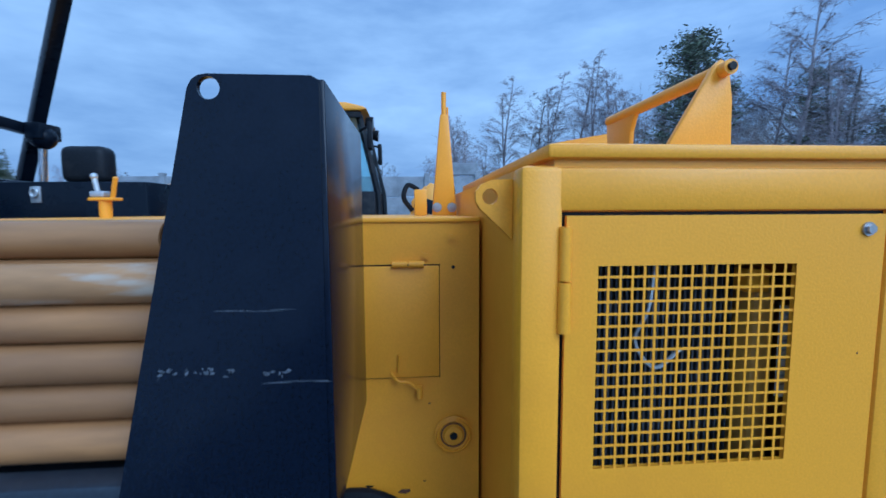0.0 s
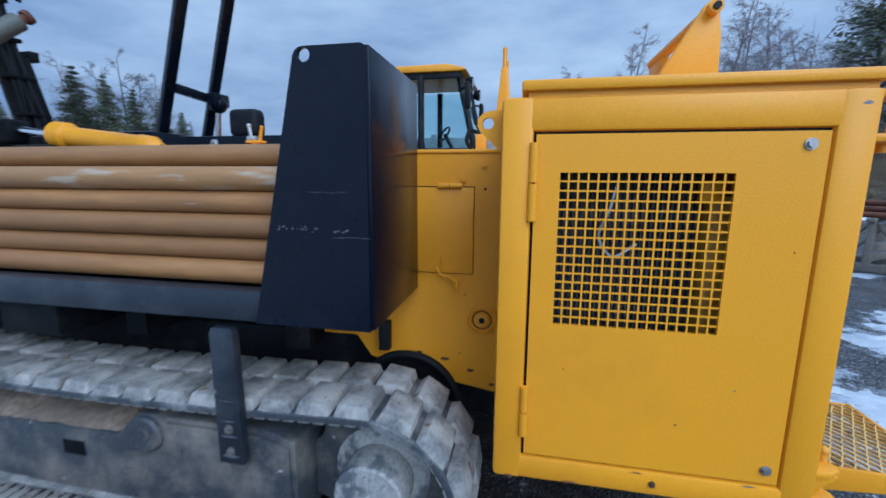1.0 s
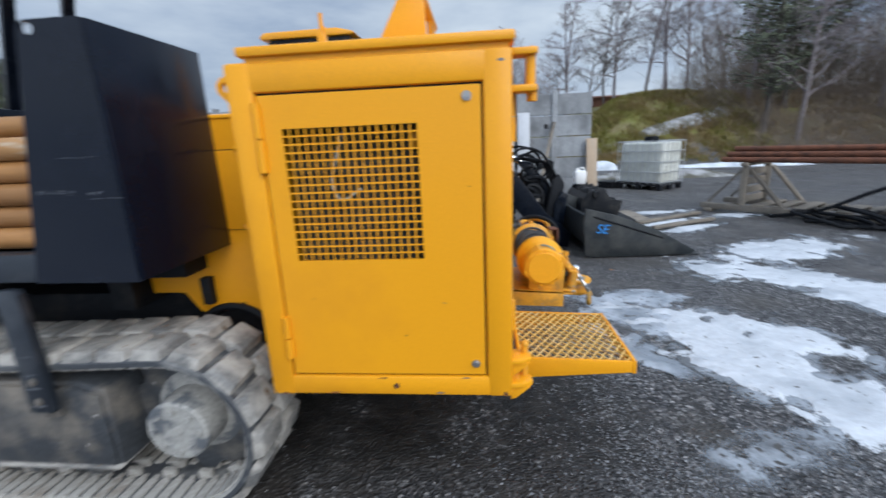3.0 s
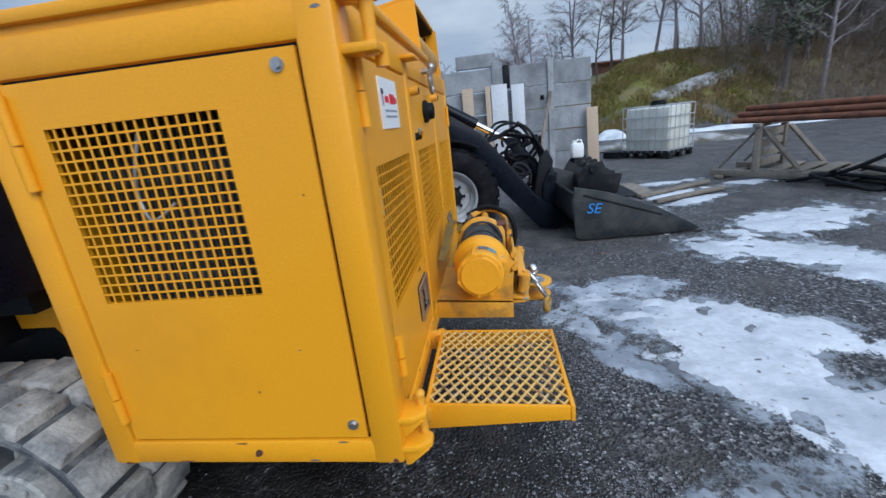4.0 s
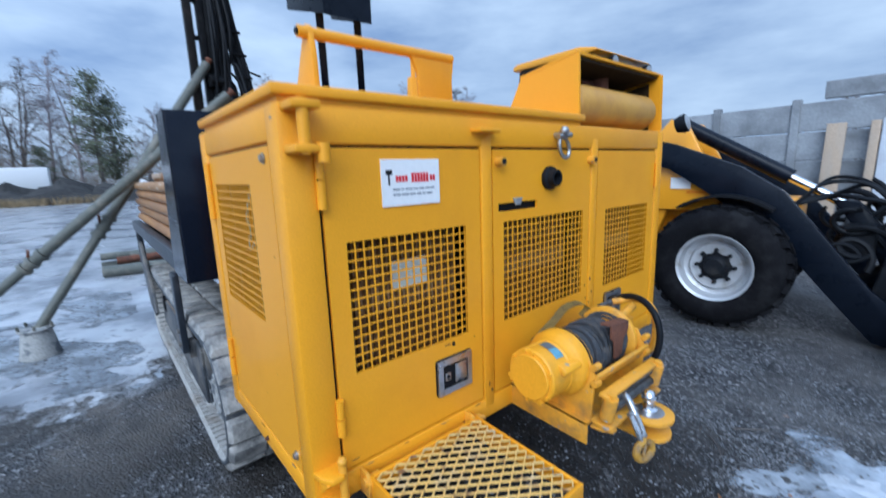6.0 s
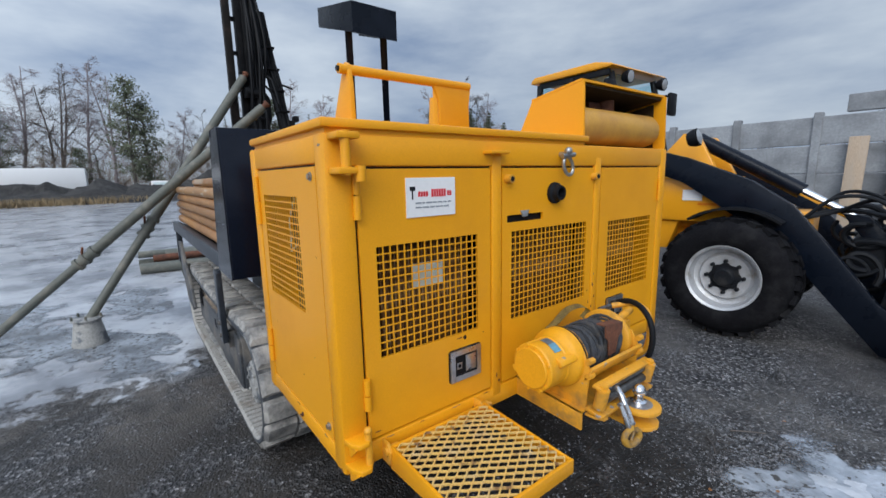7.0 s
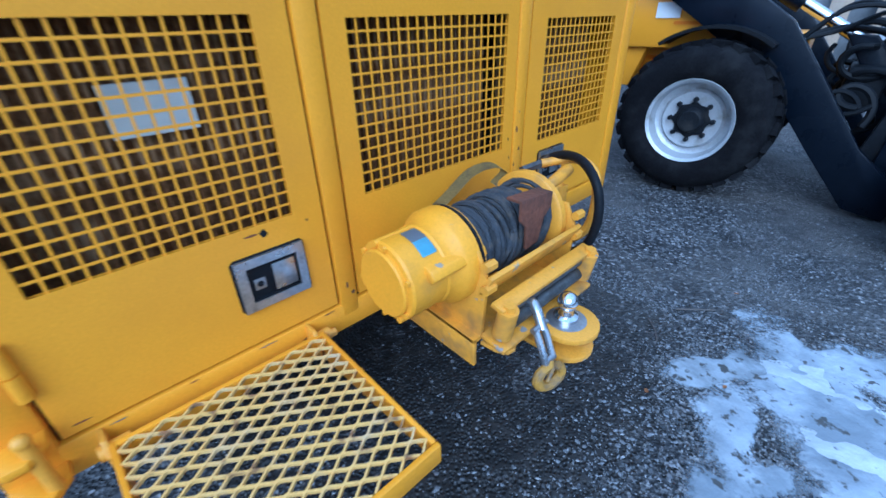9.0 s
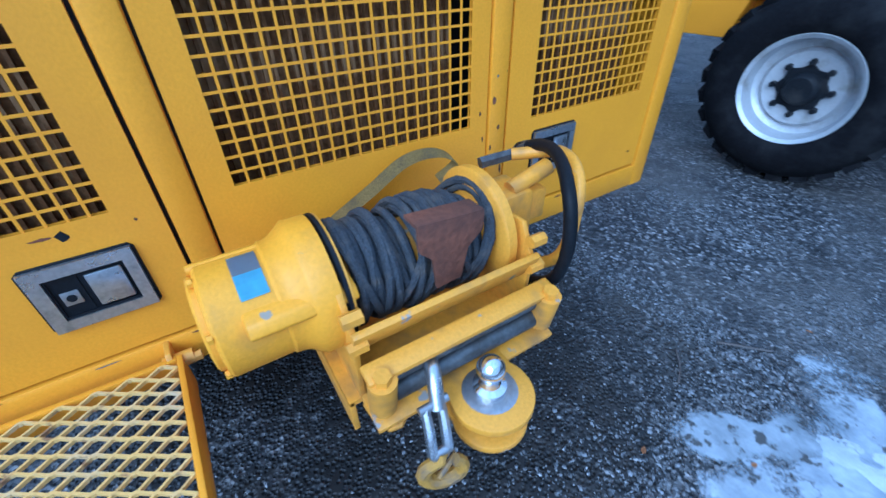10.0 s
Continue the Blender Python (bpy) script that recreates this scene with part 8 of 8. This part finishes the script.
trailer = thing("white_trailer", (-53, -6.8, 0.0), "white box trailer parked behind the soil heap", "trailer")
b = fresh()
box(b, -54.5, -52.0, -11.6, -2.2, 0.9, 3.3, 0.12)
part("trailer_body", b, WHITE, trailer)
for y in (-9.5, -8.4, -4.0):
    b = fresh()
    rod(b, (-52.3, y, 0.5), (-51.95, y, 0.5), 0.5, seg=20)
    part("trailer_wheel", b, RUBBER, trailer)
van = thing("white_van", (-50, 4.6, 0.0), "small white van parked far off", "van")
b = fresh()
prism(b, [(2.9, 0.35), (5.6, 0.35), (5.6, 1.2), (4.9, 1.9), (2.95, 1.95)], "x", -51.0, -49.3, 0.06)
part("van_body", b, WHITE, van)
b = fresh()
prism(b, [(3.1, 1.3), (4.7, 1.3), (4.4, 1.75), (3.1, 1.78)], "x", -49.305, -49.28)
part("van_window", b, GLASS, van)
for y in (3.4, 5.1):
    b = fresh()
    rod(b, (-49.5, y, 0.33), (-49.25, y, 0.33), 0.33, seg=18)
    part("van_wheel", b, RUBBER, van)
sp = thing("sign_post", (-42, -8.6, 0.0), "dark post with a white board", "sign")
b = fresh()
tube(b, [(-42, -8.6, 0), (-42.1, -8.9, 1.6), (-42.1, -9.6, 3.0)], 0.13, 8)
part("post", b, DARK, sp)
b = fresh()
box(b, -41.9, -41.85, -8.4, -7.5, 1.1, 2.6)
part("board", b, WHITE, sp)

shed = thing("shed", (12.1, 40.0, 3.9), "low red-brown boarded shed behind the bank", "shed")
b = fresh()
box(b, 10.9, 13.6, 39.2, 41.4, 3.0, 4.85, 0.03)
part("shed_wall", b, BRICK, shed)
b = fresh()
prism(b, [(38.9, 4.8), (40.3, 5.0), (41.7, 4.8), (41.7, 4.9), (40.3, 5.12), (38.9, 4.9)], "x", 10.7, 13.8, 0.01)
part("shed_roof", b, BRICK, shed)

# ---- trees ----
def limb(verts, faces, p, d, length, r, rng, bend, segs=3, sides=4):
    """A tapered, slightly crooked limb; returns the points along it."""
    pts, o = [p.copy()], []
    d = d.normalized()
    for i in range(segs):
        d = (d + Vector((rng.gauss(0, bend), rng.gauss(0, bend), rng.gauss(0, bend) + 0.02))).normalized()
        pts.append(pts[-1] + d * length / segs)
    ring = []
    for i, q in enumerate(pts):
        t = (pts[min(i + 1, segs)] - pts[max(i - 1, 0)]).normalized()
        s = t.orthogonal().normalized()
        w = t.cross(s)
        k = r * (1 - 0.8 * i / segs)
        o = len(verts)
        for a in range(sides):
            an = a * 2 * math.pi / sides
            v = q + k * (math.cos(an) * s + math.sin(an) * w)
            verts.append(tuple(v))
        ring.append(o)
    for a, b in zip(ring, ring[1:]):
        for k in range(sides):
            faces.append((a + k, a + (k + 1) % sides, b + (k + 1) % sides, b + k))
    return pts


def bare_tree(seed, h, spread, droop, stems, dense, mat, label):
    rng = random.Random(seed)
    t = thing("bare_tree", (0, 0, 0), label, "tree", "bare trees")
    tv, tf, cv, cf = [], [], [], []
    for s in range(stems):
        lean = Vector((rng.uniform(-0.12, 0.12), rng.uniform(-0.12, 0.12), 1)) if stems > 1 else Vector((0.02, 0.03, 1))
        base = Vector((rng.uniform(-0.5, 0.5), rng.uniform(-0.5, 0.5), -0.2)) if stems > 1 else Vector((0, 0, -0.2))
        hh = h * rng.uniform(0.8, 1.0)
        trunk = limb(tv, tf, base, lean, hh, 0.0115 * h, rng, 0.05, 9, 7)
        for k in range(dense):
            f = 0.25 + 0.73 * (k + rng.random()) / dense
            i = min(int(f * 9), 8)
            p = trunk[i].lerp(trunk[i + 1], f * 9 - i)
            a = rng.uniform(0, 6.28)
            ln = spread * h * (1.05 - f) * rng.uniform(0.6, 1.1) + 0.05 * h
            b1 = limb(cv, cf, p, Vector((math.cos(a), math.sin(a), rng.uniform(0.5, 1.3))), ln, 0.006 * h * (1.15 - f), rng, 0.16, 4, 4)
            for m in range(8):
                q = b1[rng.randint(1, 4)]
                a2 = a + rng.uniform(-1.2, 1.2)
                b2 = limb(cv, cf, q, Vector((math.cos(a2), math.sin(a2), rng.uniform(0.0, 1.0))), ln * rng.uniform(0.3, 0.6), 0.0016 * h, rng, 0.2, 3, 3)
                for n in range(8):
                    q2 = b2[rng.randint(1, 3)]
                    limb(cv, cf, q2, Vector((rng.gauss(0, 1), rng.gauss(0, 1), 0.5 - droop + rng.gauss(0, 0.4))), ln * rng.uniform(0.2, 0.45), 0.00065 * h, rng, 0.1, 1, 3)
    solid("trunk", tv, tf, mat, t)
    solid("crown", cv, cf, mat, t)
    return t


def conifer(seed, h, kind, label):
    rng = random.Random(seed)
    t = thing("conifer", (0, 0, 0), label, "tree", "conifers")
    tv, tf, cv, cf, bv, bf = [], [], [], [], [], []
    trunk = limb(tv, tf, Vector((0, 0, -0.2)), Vector((0, 0, 1)), h, 0.016 * h, rng, 0.02, 8, 7)

    def needles(p, size, count):
        for _ in range(count):
            c = p + Vector((rng.gauss(0, size), rng.gauss(0, size), rng.gauss(0, size * 0.55)))
            d = Vector((rng.gauss(0, 1), rng.gauss(0, 1), rng.gauss(0, 0.6))).normalized() * size * rng.uniform(0.35, 0.8)
            s = d.orthogonal().normalized() * size * 0.2
            o = len(cv)
            cv.extend([tuple(c - d), tuple(c + s), tuple(c + d), tuple(c - s)])
            cf.append((o, o + 1, o + 2, o + 3))
    whorls = 26 if kind != "pine" else 24
    for k in range(whorls):
        f = (0.1 if kind != "pine" else 0.2) + (0.93 if kind != "pine" else 0.78) * k / whorls
        p = trunk[min(int(f * 8), 7)].lerp(trunk[min(int(f * 8) + 1, 8)], f * 8 - int(f * 8))
        reach = 0.22 * h * (1.03 - f) if kind == "spruce" else 0.36 * h * (1.02 - f) ** 0.9 if kind == "fir" else 0.21 * h * math.sin(math.pi * min(1, (f - 0.08) / 0.94)) ** 0.7
        for b in range(6):
            if kind == "pine" and rng.random() < 0.35:
                continue
            a = rng.uniform(0, 6.28)
            r = reach * rng.uniform(0.6, 1.15)
            pts = limb(bv, bf, p, Vector((math.cos(a), math.sin(a), -0.15 if kind != "pine" else 0.35)), r, 0.004 * h, rng, 0.08, 3, 3)
            steps = 5 if kind != "pine" else 4
            for s in range(1, steps + 1):
                g = s / steps
                q = pts[min(int(g * 3), 2)].lerp(pts[min(int(g * 3) + 1, 3)], g * 3 - int(g * 3)) if g < 1 else pts[3]
                needles(q, {"spruce": 0.022, "fir": 0.04, "pine": 0.028}[kind] * h * (1.0 if kind == "pine" else 1.12 - 0.9 * f), {"spruce": 8, "fir": 16, "pine": 7}[kind])
    solid("trunk", tv, tf, BARK, t)
    solid("branchwork", bv, bf, BARK, t)
    solid("crown", cv, cf, NEEDLE, t)
    return t


BARE_LABEL = "tall leafless birch with fine drooping twigs"
masters = {
    "birch": bare_tree(1, 14, 0.3, 0.9, 1, 20, BIRCH, BARE_LABEL),
    "birch2": bare_tree(2, 15, 0.26, 0.7, 2, 15, BIRCH, "leafless birch with two pale stems"),
    "oak": bare_tree(3, 10, 0.5, 0.1, 1, 16, BARK, "leafless broad tree with dark crooked limbs"),
    "alder": bare_tree(4, 13, 0.32, 0.2, 3, 12, BARK, "leafless alder with several stems"),
    "spruce": conifer(5, 13, "spruce", "dark green spruce with drooping boughs"),
    "fir": conifer(9, 13, "fir", "broad spruce, its grey-green paled for distance haze"),
    "pine": conifer(6, 15, "pine", "dark green pine with a clumped crown"),
}
# bearing in degrees left of the y axis, distance, kind, scale
STAND = [(-6, 40, "birch", 0.95), (-12, 42, "birch2", 0.80), (-16, 40, "oak", 1.00), (-28, 44, "birch2", 0.85),
         (-31, 42, "spruce", 0.59), (-34, 33, "pine", 0.72), (-37, 40, "pine", 0.69), (-41, 36, "birch", 0.92), (-44, 38, "pine", 0.75), (-47, 34, "alder", 0.88),
         (-50, 36, "pine", 0.72), (-53, 34, "birch2", 0.88), (-61, 35, "pine", 0.86), (-66, 38, "birch", 1.10), (-46, 47, "birch2", 0.96),
         (-32.6, 30, "pine", 1.0), (-30.8, 33, "birch", 0.85), (-27, 46, "birch", 0.9), (-34.5, 38, "birch", 0.8), (-42.8, 34, "birch", 1.2), (-35, 44, "spruce", 0.8),
         (-23, 33, "birch2", 0.72), (-5.2, 38, "birch", 0.9), (-17.5, 38, "birch2", 0.8), (-20.5, 38, "birch", 0.9), (-25, 37, "birch", 0.85), (-11, 32, "oak", 0.62), (-14.5, 34, "oak", 0.68), (-6.6, 48, "birch", 0.95),
         (-35.5, 30, "birch", 0.8), (-45, 31, "birch2", 0.9), (-56, 33, "birch", 1.0), (-9, 54, "birch2", 0.75), (-2, 60, "birch", 0.80), (4, 64, "alder", 0.85),
         (100, 56, "birch", 1.27), (103, 60, "birch2", 1.27), (97, 63, "birch2", 1.32), (94, 62, "alder", 1.32), (92, 60, "birch", 1.32), (90, 58, "birch2", 1.27),
         (88, 55, "pine", 1.09), (86.5, 57, "pine", 0.92), (84, 60, "birch", 0.97), (81, 64, "alder", 0.92), (106, 62, "spruce", 1.04), (99, 66, "spruce", 1.09), (102, 64, "pine", 1.04),
         (104.5, 58, "pine", 1.1), (107, 57, "spruce", 1.1), (101, 58, "spruce", 0.9), (98.5, 60, "pine", 0.8), (94, 56, "spruce", 0.5), (92.5, 57, "pine", 0.5), (85.5, 54, "spruce", 0.45), (110, 60, "birch2", 1.27), (95.5, 70, "spruce", 0.86), (91, 66, "spruce", 0.80),
         (79.5, 68, "spruce", 1.0), (76.5, 64, "birch", 1.0), (73.5, 66, "pine", 1.0), (67.5, 62, "birch2", 1.05), (62, 60, "alder", 1.0), 
         (78, 72, "spruce", 1.12), (75, 70, "pine", 1.12), (72, 74, "birch", 1.19), (69, 70, "spruce", 1.19), (66, 76, "alder", 1.26), 
         (51, 72, "birch", 1.12), (48, 74, "alder", 1.19), (45, 76, "birch2", 1.12), (42, 80, "spruce", 1.05),
         (52.2, 62, "fir", 0.8), (49.6, 66, "fir", 0.78), (47.4, 64, "fir", 0.68), (45, 68, "fir", 0.66), (57.5, 58, "fir", 1.0), (59.5, 62, "fir", 0.9), (54.6, 70, "fir", 1.1), (43, 70, "fir", 0.6),
         (38, 84, "birch", 0.75), (34, 84, "alder", 0.80), (30, 88, "birch2", 0.75), (25, 90, "spruce", 0.70), (20, 88, "birch", 0.75), (14, 86, "alder", 0.75), (9, 80, "birch2", 0.75)]
rng = random.Random(12)
used = set()
for deg, dist, kind, s in STAND:
    a = radians(deg)
    s *= 0.62 if 54 < deg < 67 else 1.25 if 41 < deg < 81 else 1.0
    x, y = 0.8 - dist * math.sin(a), -0.2 + dist * math.cos(a)
    m = Matrix.LocRotScale((U * x, U * y, U * (ground_height(x, y) - 0.05)), Euler((0, 0, rng.uniform(0, 6.28))), (s, s, s * rng.uniform(0.95, 1.08)))
    if kind in used:
        copy_thing(masters[kind], m)
    else:
        masters[kind].matrix_basis = m
        used.add(kind)


def thicket(name, n, place, seed, hmin, hmax, label):
    """Low leafless brush."""
    rng = random.Random(seed)
    verts, faces = [], []
    for _ in range(n):
        x, y = place(rng)
        p = Vector((x, y, ground_height(x, y) - 0.05))
        h = rng.uniform(hmin, hmax)
        for k in range(4):
            pts = limb(verts, faces, p, Vector((rng.gauss(0, 0.4), rng.gauss(0, 0.4), 1)), h, max(0.009, 0.0035 * h), rng, 0.15, 3, 3)
            for j in range(5):
                limb(verts, faces, pts[rng.randint(1, 3)], Vector((rng.gauss(0, 1), rng.gauss(0, 1), 0.8)), h * 0.4, max(0.006, 0.0022 * h), rng, 0.1, 1, 3)
    tagged(solid(name, verts, faces, BRUSH), label, "brush", kind="stuff")


thicket("brush", 1050, lambda r: (r.uniform(14.5, 42), r.uniform(20.5, 34)), 51, 0.8, 2.6, "leafless brush on the mossy bank")
thicket("brush", 260, lambda r: (r.uniform(17, 38), r.uniform(27, 40)), 53, 2.5, 6.5, "tall leafless saplings on the bank")
thicket("brush", 700, lambda r: (-55 - r.uniform(0, 9), r.uniform(-18, 40)), 52, 2.0, 6.5, "leafless brush behind the soil heaps")
thicket("brush", 420, lambda r: (-58 - r.uniform(0, 14), r.uniform(26, 66)), 55, 5.0, 9.5, "tall leafless brush among the far conifers")
